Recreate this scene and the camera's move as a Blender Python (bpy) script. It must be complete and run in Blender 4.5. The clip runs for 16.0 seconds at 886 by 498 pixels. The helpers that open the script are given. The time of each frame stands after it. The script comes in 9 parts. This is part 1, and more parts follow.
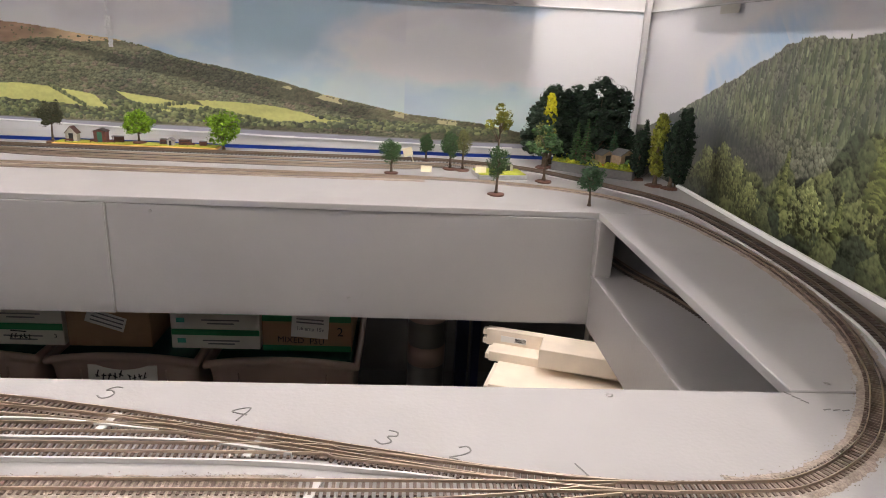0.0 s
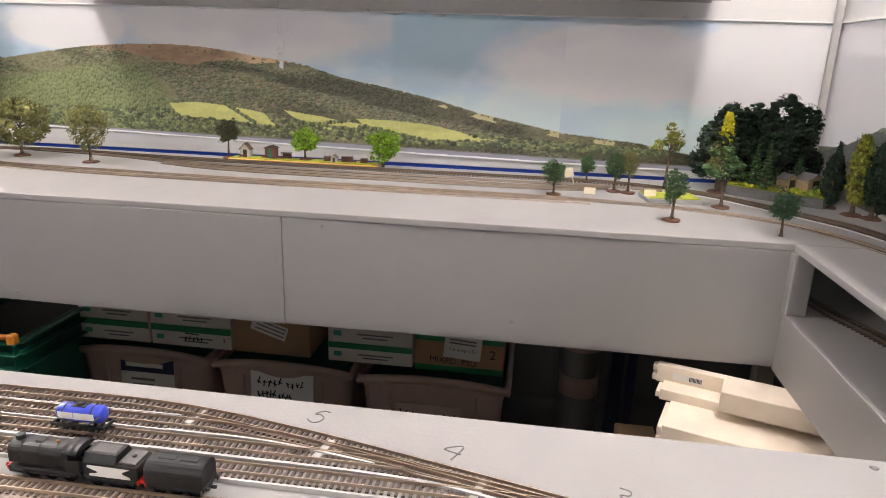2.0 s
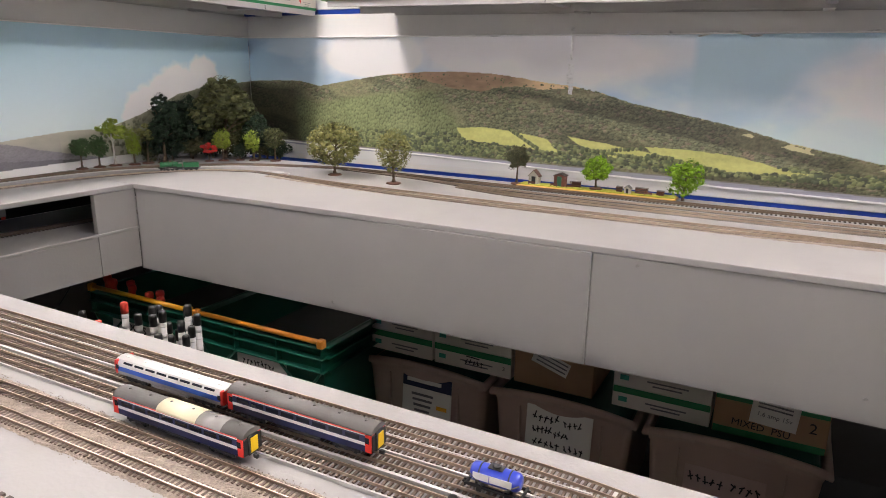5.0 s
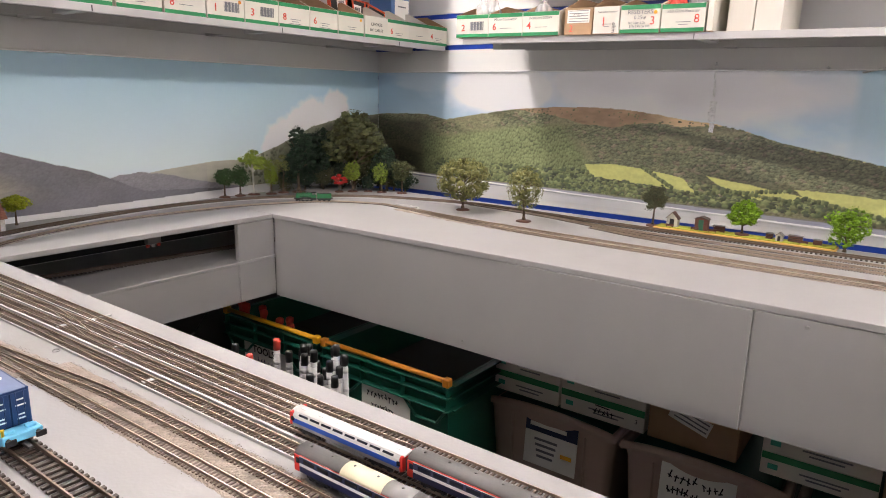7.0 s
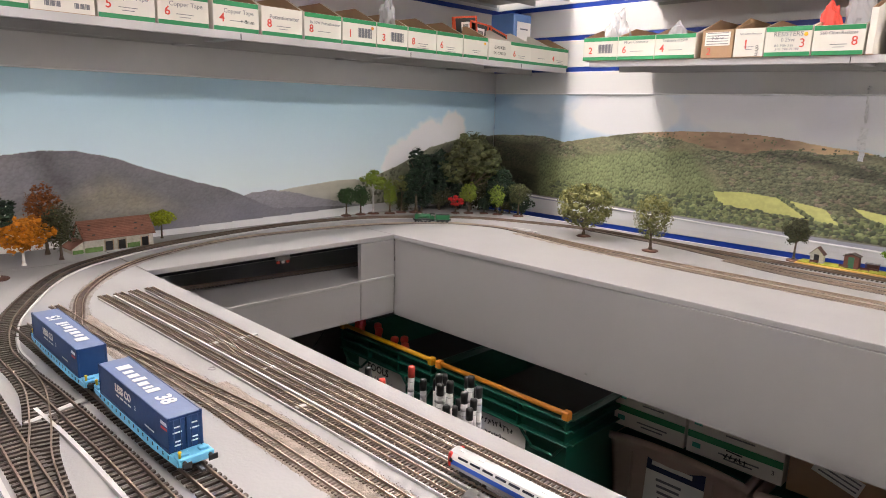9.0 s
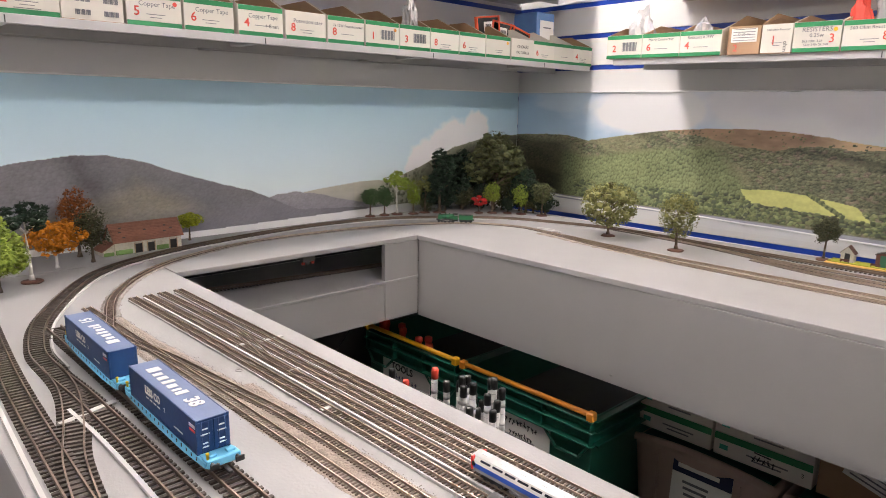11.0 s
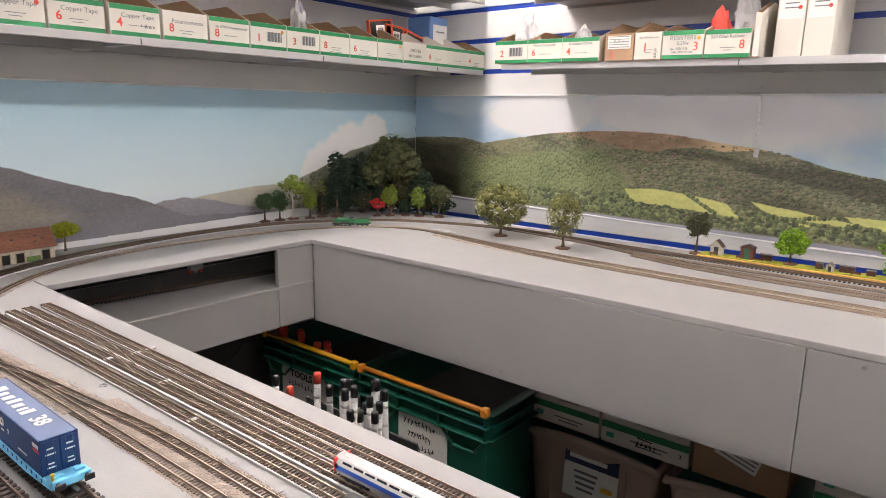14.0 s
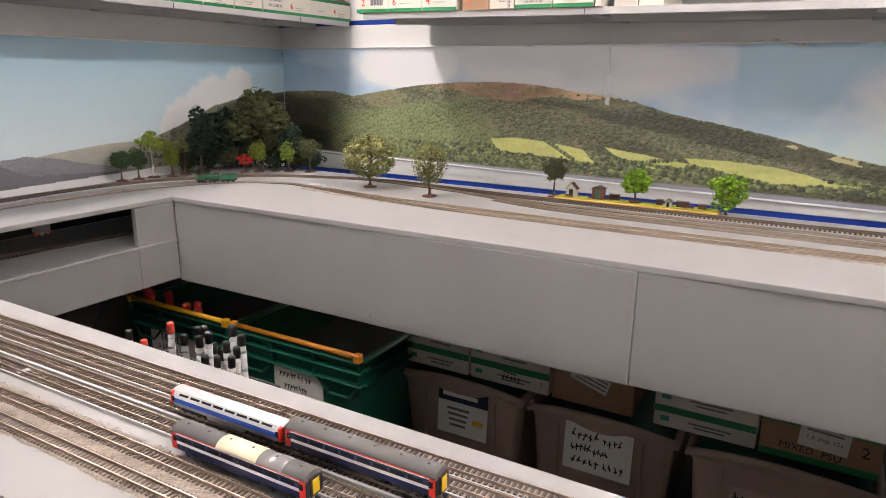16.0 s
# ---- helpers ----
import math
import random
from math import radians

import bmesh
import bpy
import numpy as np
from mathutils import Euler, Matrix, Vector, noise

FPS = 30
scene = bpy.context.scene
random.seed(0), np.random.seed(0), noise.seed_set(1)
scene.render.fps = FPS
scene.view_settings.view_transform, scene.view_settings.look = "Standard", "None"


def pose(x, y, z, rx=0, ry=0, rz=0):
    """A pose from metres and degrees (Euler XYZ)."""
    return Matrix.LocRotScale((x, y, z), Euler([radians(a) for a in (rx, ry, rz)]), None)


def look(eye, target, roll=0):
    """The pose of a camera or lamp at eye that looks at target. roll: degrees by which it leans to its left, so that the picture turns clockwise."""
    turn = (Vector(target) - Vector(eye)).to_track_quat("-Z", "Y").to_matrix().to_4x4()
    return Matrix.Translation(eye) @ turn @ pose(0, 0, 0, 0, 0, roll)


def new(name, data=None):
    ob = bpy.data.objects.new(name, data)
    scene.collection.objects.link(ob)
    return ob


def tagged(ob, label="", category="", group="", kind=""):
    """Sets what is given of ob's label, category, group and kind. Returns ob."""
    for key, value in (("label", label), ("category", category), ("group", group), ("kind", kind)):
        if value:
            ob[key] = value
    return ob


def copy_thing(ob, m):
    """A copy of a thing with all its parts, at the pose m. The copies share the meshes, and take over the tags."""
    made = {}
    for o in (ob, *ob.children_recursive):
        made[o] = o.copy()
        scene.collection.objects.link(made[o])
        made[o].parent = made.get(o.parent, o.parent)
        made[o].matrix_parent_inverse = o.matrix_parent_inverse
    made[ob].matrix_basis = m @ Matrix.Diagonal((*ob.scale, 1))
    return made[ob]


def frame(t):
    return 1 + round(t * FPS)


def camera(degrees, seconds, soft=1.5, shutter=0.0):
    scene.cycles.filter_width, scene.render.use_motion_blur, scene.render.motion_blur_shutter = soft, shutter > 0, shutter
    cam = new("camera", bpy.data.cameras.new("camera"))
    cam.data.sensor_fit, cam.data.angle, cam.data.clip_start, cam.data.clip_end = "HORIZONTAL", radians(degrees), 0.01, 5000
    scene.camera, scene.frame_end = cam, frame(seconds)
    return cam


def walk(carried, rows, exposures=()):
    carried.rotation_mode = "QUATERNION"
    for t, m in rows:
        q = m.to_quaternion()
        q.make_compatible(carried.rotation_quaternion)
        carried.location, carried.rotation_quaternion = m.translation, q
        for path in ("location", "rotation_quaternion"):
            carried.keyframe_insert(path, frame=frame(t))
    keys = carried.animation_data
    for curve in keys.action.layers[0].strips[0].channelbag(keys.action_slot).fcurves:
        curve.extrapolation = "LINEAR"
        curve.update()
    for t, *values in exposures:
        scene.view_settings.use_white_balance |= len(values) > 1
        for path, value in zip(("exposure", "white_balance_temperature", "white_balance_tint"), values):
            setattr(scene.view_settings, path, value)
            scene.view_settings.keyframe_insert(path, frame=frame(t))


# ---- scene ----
cam = camera(67.8, 16.0, soft=0.95)
PATH = [
    (0, (0.014, 0.155, 1.33), (0.129, 2.058, 0.727), 2.8),
    (0.5, (-0.005, 0.165, 1.331), (0.022, 2.076, 0.742), 2.4),
    (1, (-0.026, 0.177, 1.332), (-0.101, 2.093, 0.763), 2.5),
    (1.5, (-0.044, 0.184, 1.331), (-0.207, 2.097, 0.768), 2.0),
    (2, (-0.066, 0.194, 1.324), (-0.32, 2.095, 0.758), 1.9),
    (2.5, (-0.09, 0.203, 1.319), (-0.442, 2.086, 0.745), 1.2),
    (3, (-0.111, 0.206, 1.321), (-0.57, 2.069, 0.754), 1.0),
    (3.5, (-0.144, 0.217, 1.323), (-0.723, 2.051, 0.777), 1.5),
    (4, (-0.174, 0.219, 1.327), (-0.881, 2.013, 0.796), 1.2),
    (4.5, (-0.205, 0.223, 1.324), (-1.014, 1.976, 0.803), 1.2),
    (5, (-0.233, 0.219, 1.327), (-1.125, 1.932, 0.807), 1.0),
    (7.5, (-0.334, 0.205, 1.355), (-1.552, 1.732, 0.925), 1.3),
    (8, (-0.352, 0.199, 1.359), (-1.635, 1.677, 0.945), 1.2),
    (8.5, (-0.363, 0.19, 1.362), (-1.7, 1.619, 0.952), 1.1),
    (9, (-0.378, 0.182, 1.366), (-1.753, 1.574, 0.955), 1.6),
    (11.5, (-0.372, 0.182, 1.375), (-1.8, 1.518, 0.957), 0.8),
    (12, (-0.367, 0.19, 1.379), (-1.765, 1.561, 0.975), 1.2),
    (12.5, (-0.363, 0.195, 1.381), (-1.732, 1.599, 0.986), 1.5),
    (13, (-0.352, 0.201, 1.383), (-1.686, 1.639, 0.993), 1.5),
    (13.5, (-0.341, 0.207, 1.379), (-1.629, 1.685, 0.985), 1.4),
    (14, (-0.332, 0.212, 1.374), (-1.573, 1.727, 0.968), 0.9),
    (14.5, (-0.322, 0.212, 1.364), (-1.512, 1.762, 0.938), 0.1),
    (15, (-0.303, 0.212, 1.361), (-1.431, 1.8, 0.905), 1.1),
    (15.5, (-0.28, 0.22, 1.352), (-1.329, 1.852, 0.863), 0.7),
    (16, (-0.267, 0.22, 1.349), (-1.225, 1.899, 0.836), 0.6),
]
walk(cam, [(t, look(eye, target, roll)) for t, eye, target, roll in PATH])

# ---- world and light ----
world = bpy.data.worlds.new("room_world")
scene.world = world
world.use_nodes = True
world.node_tree.nodes["Background"].inputs[0].default_value = (0.8, 0.85, 1.0, 1)
world.node_tree.nodes["Background"].inputs[1].default_value = 0.02


DECK = 1.05        # height of the baseboard's top
XL, XR, YB, YF = -2.025, 0.695, 2.105, -4.2
CEIL = 2.36
GLOW = bpy.data.materials.new("fluorescent_tube")
GLOW.use_nodes = True
GLOW.node_tree.nodes["Principled BSDF"].inputs["Emission Color"].default_value = (1.0, 0.908, 0.885, 1)
GLOW.node_tree.nodes["Principled BSDF"].inputs["Emission Strength"].default_value = 89.0

# ---- materials ----


def mat(name, color, rough=0.6, var=0.15, scale=30.0, bump=0.0, metal=0.0, fine=0.0, rnd=0.0, spec=0.5, dirt=None, island=0.0, coat=0.0):
    """Base colour varied at two scales, with a fine relief; rnd varies from object to object, island from piece to piece."""
    m = bpy.data.materials.new(name)
    m.use_nodes = True
    t = m.node_tree
    n, l = t.nodes, t.links
    b = n["Principled BSDF"]
    b.inputs["Roughness"].default_value, b.inputs["Metallic"].default_value = rough, metal
    b.inputs["Specular IOR Level"].default_value = spec
    b.inputs["Coat Weight"].default_value = coat
    co = n.new("ShaderNodeTexCoord")
    big, small = n.new("ShaderNodeTexNoise"), n.new("ShaderNodeTexNoise")
    big.inputs["Scale"].default_value, big.inputs["Detail"].default_value = scale * 0.12, 3
    small.inputs["Scale"].default_value, small.inputs["Detail"].default_value = scale, 4
    for k in (big, small):
        l.new(co.outputs["Object"], k.inputs["Vector"])
    add = n.new("ShaderNodeMath")
    add.operation = "ADD"
    l.new(big.outputs["Fac"], add.inputs[0])
    l.new(small.outputs["Fac"], add.inputs[1])
    r = n.new("ShaderNodeMapRange")
    r.inputs["From Min"].default_value, r.inputs["From Max"].default_value = 0.6, 1.4
    r.inputs["To Min"].default_value, r.inputs["To Max"].default_value = 1 - var, 1 + var
    l.new(add.outputs[0], r.inputs["Value"])
    val = r.outputs["Result"]
    for amount, source, socket in ((rnd, "ShaderNodeObjectInfo", "Random"), (island, "ShaderNodeNewGeometry", "Random Per Island")):
        if amount:
            o = n.new(source)
            q = n.new("ShaderNodeMapRange")
            q.inputs["To Min"].default_value, q.inputs["To Max"].default_value = 1 - amount, 1 + amount
            l.new(o.outputs[socket], q.inputs["Value"])
            mul = n.new("ShaderNodeMath")
            mul.operation = "MULTIPLY"
            l.new(val, mul.inputs[0])
            l.new(q.outputs["Result"], mul.inputs[1])
            val = mul.outputs[0]
    hsv = n.new("ShaderNodeHueSaturation")
    hsv.inputs["Color"].default_value = (*color, 1)
    l.new(val, hsv.inputs["Value"])
    out = hsv.outputs["Color"]
    if dirt:
        dcol, dscale, lo, hi = dirt
        dn = n.new("ShaderNodeTexNoise")
        dn.inputs["Scale"].default_value, dn.inputs["Detail"].default_value = dscale, 6
        l.new(co.outputs["Object"], dn.inputs["Vector"])
        dr = n.new("ShaderNodeMapRange")
        dr.inputs["From Min"].default_value, dr.inputs["From Max"].default_value = lo, hi
        l.new(dn.outputs["Fac"], dr.inputs["Value"])
        mix = n.new("ShaderNodeMix")
        mix.data_type = "RGBA"
        l.new(dr.outputs["Result"], mix.inputs["Factor"])
        l.new(out, mix.inputs[6])
        mix.inputs[7].default_value = (*dcol, 1)
        out = mix.outputs[2]
    l.new(out, b.inputs["Base Color"])
    if bump:
        bp = n.new("ShaderNodeBump")
        bp.inputs["Strength"].default_value, bp.inputs["Distance"].default_value = bump, 0.002
        fn = n.new("ShaderNodeTexNoise")
        fn.inputs["Scale"].default_value, fn.inputs["Detail"].default_value = fine or scale * 3, 4
        l.new(co.outputs["Object"], fn.inputs["Vector"])
        l.new(fn.outputs["Fac"], bp.inputs["Height"])
        l.new(bp.outputs["Normal"], b.inputs["Normal"])
    return m


M = {
    "deck": mat("grey_board_paint", (0.305, 0.296, 0.290), 0.55, 0.05, 14, 0.10, fine=260, dirt=((0.265, 0.252, 0.238), 5.0, 0.60, 0.80)),
    "fascia": mat("grey_panel_paint", (0.272, 0.262, 0.256), 0.42, 0.04, 9, 0.12, fine=180),
    "edge": mat("board_edge", (0.25, 0.24, 0.23), 0.6, 0.12, 60, 0.2),
    # near black: stands for shade below the boards, also colours the pen rack
    "dark": mat("shade_dark_board", (0.03, 0.03, 0.03), 0.8, 0.2, 20),
    "wood": mat("pale_pine", (0.80, 0.70, 0.57), 0.55, 0.12, 22, 0.15, fine=120, rnd=0.06),
    "white": mat("white_wall_paint", (0.78, 0.77, 0.75), 0.5, 0.04, 8, 0.05),
    "blue_strip": mat("blue_slat_insert", (0.008, 0.04, 0.30), 0.35, 0.08, 30),
    "shelf": mat("grey_steel_shelf", (0.47, 0.46, 0.45), 0.35, 0.06, 12, 0.05, spec=0.5),
    "lower_wall": mat("shaded_wall_dark", (0.07, 0.065, 0.062), 0.7, 0.12, 10, 0.1),
    "floor": mat("concrete_floor", (0.34, 0.33, 0.32), 0.7, 0.15, 8, 0.2),
    "ceil": mat("ceiling_paint", (0.78, 0.78, 0.76), 0.7, 0.03, 8),
    "rail": mat("nickel_rail", (0.56, 0.465, 0.37), 0.38, 0.15, 60, metal=1.0),
    "sleeper": mat("brown_sleeper", (0.090, 0.062, 0.047), 0.7, 0.2, 300, 0.2, island=0.25),
    "sleeper_oo": mat("brown_sleeper_large", (0.052, 0.039, 0.031), 0.65, 0.2, 300, 0.2, island=0.2, rnd=0.2),
    "rail_oo": mat("weathered_rail", (0.20, 0.150, 0.115), 0.4, 0.2, 80, metal=0.8),
    "ballast": mat("grey_ballast", (0.27, 0.225, 0.185), 0.9, 0.45, 420, 0.8, fine=500),
    "ballast_dark": mat("brown_ballast", (0.25, 0.228, 0.203), 0.9, 0.45, 420, 0.8, fine=500),
    "grey_strip": mat("grey_painted_strip", (0.42, 0.41, 0.395), 0.5, 0.06, 40),
    "white_strip": mat("white_plastic_strip", (0.52, 0.51, 0.495), 0.65, 0.06, 40),
    "trim_white": mat("white_trim_plastic", (0.90, 0.90, 0.89), 0.25, 0.03, 20),
    "paper": mat("paper_label", (0.80, 0.775, 0.72), 0.7, 0.05, 20),
    "pencil": mat("pencil", (0.13, 0.125, 0.12), 0.6, 0.2, 200),
    "black": mat("satin_black", (0.012, 0.012, 0.012), 0.35, 0.3, 80),
    "black_ink": mat("black_ink", (0.012, 0.012, 0.014), 0.6, 0.2, 200),
    "red_ink": mat("red_ink", (0.65, 0.06, 0.035), 0.6, 0.1, 200),
    "grey_ink": mat("grey_ink", (0.16, 0.16, 0.17), 0.7, 0.1, 200),
    "card": mat("brown_cardboard", (0.34, 0.21, 0.115), 0.8, 0.12, 25, 0.15, rnd=0.12),
    "box_white": mat("white_printed_card", (0.70, 0.66, 0.58), 0.6, 0.06, 15, 0.05, rnd=0.05),
    "box_green": mat("green_printed_card", (0.008, 0.20, 0.062), 0.55, 0.1, 20),
    "crate_green": mat("green_crate_plastic", (0.006, 0.092, 0.057), 0.38, 0.12, 20, 0.08),
    "orange": mat("orange_bar_plastic", (0.64, 0.225, 0.02), 0.35, 0.06, 20),
    "yellow": mat("yellow_bar_plastic", (0.85, 0.42, 0.015), 0.35, 0.06, 20),
    "tub": mat("beige_tub_plastic", (0.42, 0.295, 0.24), 0.38, 0.05, 10, 0.04),
    "navy": mat("navy_print", (0.012, 0.02, 0.07), 0.6, 0.1, 100),
    "teal": mat("teal_print", (0.03, 0.30, 0.20), 0.6, 0.1, 100),
    "tub_label": mat("faded_label", (0.50, 0.36, 0.32), 0.6, 0.06, 60),
    "jar": mat("grey_translucent_plastic", (0.16, 0.15, 0.14), 0.3, 0.1, 20),
    "screw": mat("screw_steel", (0.30, 0.29, 0.28), 0.4, 0.2, 200, metal=0.8),
    "base_brown": mat("brown_disc", (0.098, 0.042, 0.026), 0.75, 0.25, 120, 0.4),
    "trunk": mat("bark_brown", (0.10, 0.07, 0.045), 0.85, 0.3, 150, 0.6),
    "trunk_white": mat("bark_white", (0.62, 0.60, 0.56), 0.8, 0.2, 150, 0.5),
}


def leaf(name, color, spread=0.5):
    return mat(name, color, 0.75, 0.35, 160, 0.6, fine=400, island=spread, spec=0.3)


LEAF = {
    "mid": leaf("leaf_mid_green", (0.050, 0.098, 0.034)),
    "bright": leaf("leaf_bright_green", (0.15, 0.27, 0.012), 0.55),
    "lime": leaf("leaf_lime", (0.185, 0.245, 0.032), 0.35),
    "olive": leaf("leaf_olive", (0.16, 0.16, 0.055), 0.5),
    "dark": leaf("leaf_dark_green", (0.015, 0.030, 0.016), 0.5),
    "moss": leaf("leaf_moss", (0.078, 0.086, 0.034)),
    "brown": leaf("leaf_brown_green", (0.056, 0.058, 0.027)),
    "orange": leaf("leaf_orange", (0.46, 0.165, 0.008), 0.35),
    "rust": leaf("leaf_rust", (0.17, 0.055, 0.012), 0.4),
    "red": leaf("leaf_red", (0.55, 0.03, 0.03), 0.3),
    "yellow": leaf("leaf_yellow", (0.46, 0.42, 0.012), 0.3),
    "blue_green": leaf("leaf_blue_green", (0.040, 0.085, 0.040)),
    "yellow_green": leaf("leaf_yellow_green", (0.24, 0.27, 0.012), 0.35),
    "yolive": leaf("leaf_yellow_olive", (0.16, 0.17, 0.02), 0.6),
    "grass": leaf("grass_yellow_green", (0.36, 0.38, 0.03), 0.3),
}

# ---- mesh helpers ----


def mesh_of(bm, name, material=None, smooth=False):
    me = bpy.data.meshes.new(name)
    bm.to_mesh(me)
    bm.free()
    if material is not None:
        for k in material if isinstance(material, (list, tuple)) else [material]:
            me.materials.append(k)
    if smooth:
        for p in me.polygons:
            p.use_smooth = True
    return me


def part(name, bm, material, parent, label="", smooth=False):
    ob = new(name, mesh_of(bm, name, material, smooth))
    ob.parent = parent
    if label:
        ob["label"] = label
    return ob


def thing(name, m, label, category, group="", kind=""):
    ob = new(name)
    ob.empty_display_size = 0.02
    ob.matrix_world = m
    return tagged(ob, label, category, group, kind)


def single(name, bm, material, label, category, kind="", m=None, smooth=False, group=""):
    ob = new(name, mesh_of(bm, name, material, smooth))
    if m is not None:
        ob.matrix_world = m
    return tagged(ob, label, category, group, kind)


def box(bm, x0, x1, y0, y1, z0, z1, bevel=0.0, mi=0, seg=1):
    b2 = bmesh.new()
    bmesh.ops.create_cube(b2, size=1)
    for v in b2.verts:
        v.co = ((x0 + x1) / 2 + v.co.x * (x1 - x0), (y0 + y1) / 2 + v.co.y * (y1 - y0), (z0 + z1) / 2 + v.co.z * (z1 - z0))
    if bevel:
        bmesh.ops.bevel(b2, geom=b2.edges[:], offset=bevel, segments=seg, affect="EDGES", profile=0.7)
    return merge(bm, b2, mi)


def merge(bm, b2, mi=0, m=None):
    """Adds the faces of b2 to bm, moved by m."""
    made = {}
    for v in b2.verts:
        made[v] = bm.verts.new(m @ v.co if m is not None else v.co)
    for f in b2.faces:
        try:
            k = bm.faces.new([made[v] for v in f.verts])
            k.material_index, k.smooth = mi if mi else f.material_index, f.smooth
        except ValueError:
            pass
    b2.free()
    return bm


def tube(bm, a, b, r0, r1=None, sides=8, mi=0, cap=True):
    """A round bar from a to b."""
    a, b = Vector(a), Vector(b)
    r1 = r0 if r1 is None else r1
    q = (b - a).to_track_quat("Z", "Y")
    rings = []
    for c, r in ((a, r0), (b, r1)):
        rings.append([bm.verts.new(c + q @ Vector((r * math.cos(6.28318 * k / sides), r * math.sin(6.28318 * k / sides), 0))) for k in range(sides)])
    for k in range(sides):
        f = bm.faces.new((rings[0][k], rings[0][(k + 1) % sides], rings[1][(k + 1) % sides], rings[1][k]))
        f.material_index, f.smooth = mi, True
    if cap:
        for ring in (rings[0][::-1], rings[1]):
            bm.faces.new(ring).material_index = mi
    return bm


def lathe(bm, profile, sides=16, mi=0, centre=(0, 0, 0)):
    """A turned shape from (radius, height) pairs."""
    c = Vector(centre)
    rings = []
    for r, z in profile:
        rings.append([bm.verts.new(c + Vector((r * math.cos(6.28318 * k / sides), r * math.sin(6.28318 * k / sides), z))) for k in range(sides)])
    for a, b in zip(rings, rings[1:]):
        for k in range(sides):
            f = bm.faces.new((a[k], a[(k + 1) % sides], b[(k + 1) % sides], b[k]))
            f.material_index, f.smooth = mi, True
    bm.faces.new(rings[0][::-1]).material_index = mi
    bm.faces.new(rings[-1]).material_index = mi
    return bm


def prism(bm, section, x0, x1, mi=0, smooth=False):
    """A (y, z) outline drawn out along x."""
    a = [bm.verts.new((x0, y, z)) for y, z in section]
    b = [bm.verts.new((x1, y, z)) for y, z in section]
    n = len(section)
    for k in range(n):
        f = bm.faces.new((a[k], a[(k + 1) % n], b[(k + 1) % n], b[k]))
        f.material_index, f.smooth = mi, smooth
    bm.faces.new(a[::-1]).material_index = mi
    bm.faces.new(b).material_index = mi
    bmesh.ops.recalc_face_normals(bm, faces=bm.faces[:])
    return bm


def letters(text, size, m, material, parent, name="lettering", depth=0.0002, squash=1.0, bold=0.0):
    """Raised lettering, centred on m, reading along its x with its y up."""
    c = bpy.data.curves.new(name, "FONT")
    c.body, c.size, c.align_x, c.align_y, c.extrude, c.offset = text, size, "CENTER", "CENTER", depth, bold
    c.resolution_u = 2
    tmp = bpy.data.objects.new(name, c)
    me = bpy.data.meshes.new_from_object(tmp)
    bpy.data.objects.remove(tmp)
    me.materials.clear()
    me.materials.append(material)
    ob = new(name, me)
    ob.parent = parent
    ob.matrix_local = m @ Matrix.Diagonal((squash, 1, 1, 1))
    return ob


def plate(name, w, h, m, material, parent, label="", thick=0.0004, bevel=0.0):
    """A thin sheet, w by h, lying on the x-y plane of m."""
    bm = bmesh.new()
    box(bm, -w / 2, w / 2, -h / 2, h / 2, 0, thick)
    ob = part(name, bm, material, parent, label)
    ob.matrix_local = m
    return ob


def scrawl(w, h, m, material, parent, strokes=8, seed=0):
    """Handwriting that cannot be read: a row of plain short bars."""
    rng = np.random.RandomState(seed + strokes)
    bm = bmesh.new()
    for k in range(strokes):
        x = -w / 2 + w * (k + 0.5) / strokes
        for a, ln in ((rng.uniform(65, 110), h * rng.uniform(0.65, 1.0)), (rng.choice((0, 25, -30, 150)), h * 0.55)):
            b2 = bmesh.new()
            box(b2, -ln / 2, ln / 2, -h * 0.075, h * 0.075, 0, 0.0005)
            merge(bm, b2, 0, pose(x + rng.uniform(-0.1, 0.1) * w / strokes, rng.uniform(-0.22, 0.22) * h, 0, 0, 0, a))
    o = part("writing_bar", bm, material, parent)
    o.matrix_local, o["kind"] = m, "stuff"
    return o


def ceiling_tube(x, y, length, rz=0):
    """A batten fitting on the ceiling with two bare fluorescent tubes."""
    t = thing("ceiling_light", pose(x, y, CEIL, 0, 0, rz), "white batten fitting with two bare fluorescent tubes", "ceiling light", "ceiling lights")
    bm = bmesh.new()
    box(bm, -0.068, 0.068, -length / 2 - 0.03, length / 2 + 0.03, -0.035, -0.0005, 0.003)
    part("batten", bm, M["white"], t)
    for x in (-0.045, 0.045):
        bm = bmesh.new()
        tube(bm, (x, -length / 2, -0.062), (x, length / 2, -0.062), 0.013, 0.013, 12)
        part("glass_tube", bm, GLOW, t, "glowing white tube")
        for s in (-1, 1):
            bm = bmesh.new()
            box(bm, x - 0.014, x + 0.014, s * length / 2 - 0.012 + s * 0.013, s * length / 2 + 0.012 + s * 0.013, -0.078, -0.034, 0.003)
            part("tube_holder", bm, M["white_strip"], t)
    return t


ceiling_tube(-1.695, 1.02, 1.4)
ceiling_tube(0.36, 0.96, 1.2)
# added unseen behind the camera as fill light under the wall shelves
ceiling_tube(-0.64, -3.2, 2.6, 90)

# ---- the room ----
bm = bmesh.new()
box(bm, XL - 0.3, XR + 0.3, YF - 0.3, YB + 0.3, -0.1, 0)
single("floor", bm, M["floor"], "plain grey concrete floor", "floor", "structure")
bm = bmesh.new()
box(bm, XL - 0.3, XR + 0.3, YF - 0.3, YB + 0.3, CEIL, CEIL + 0.1)
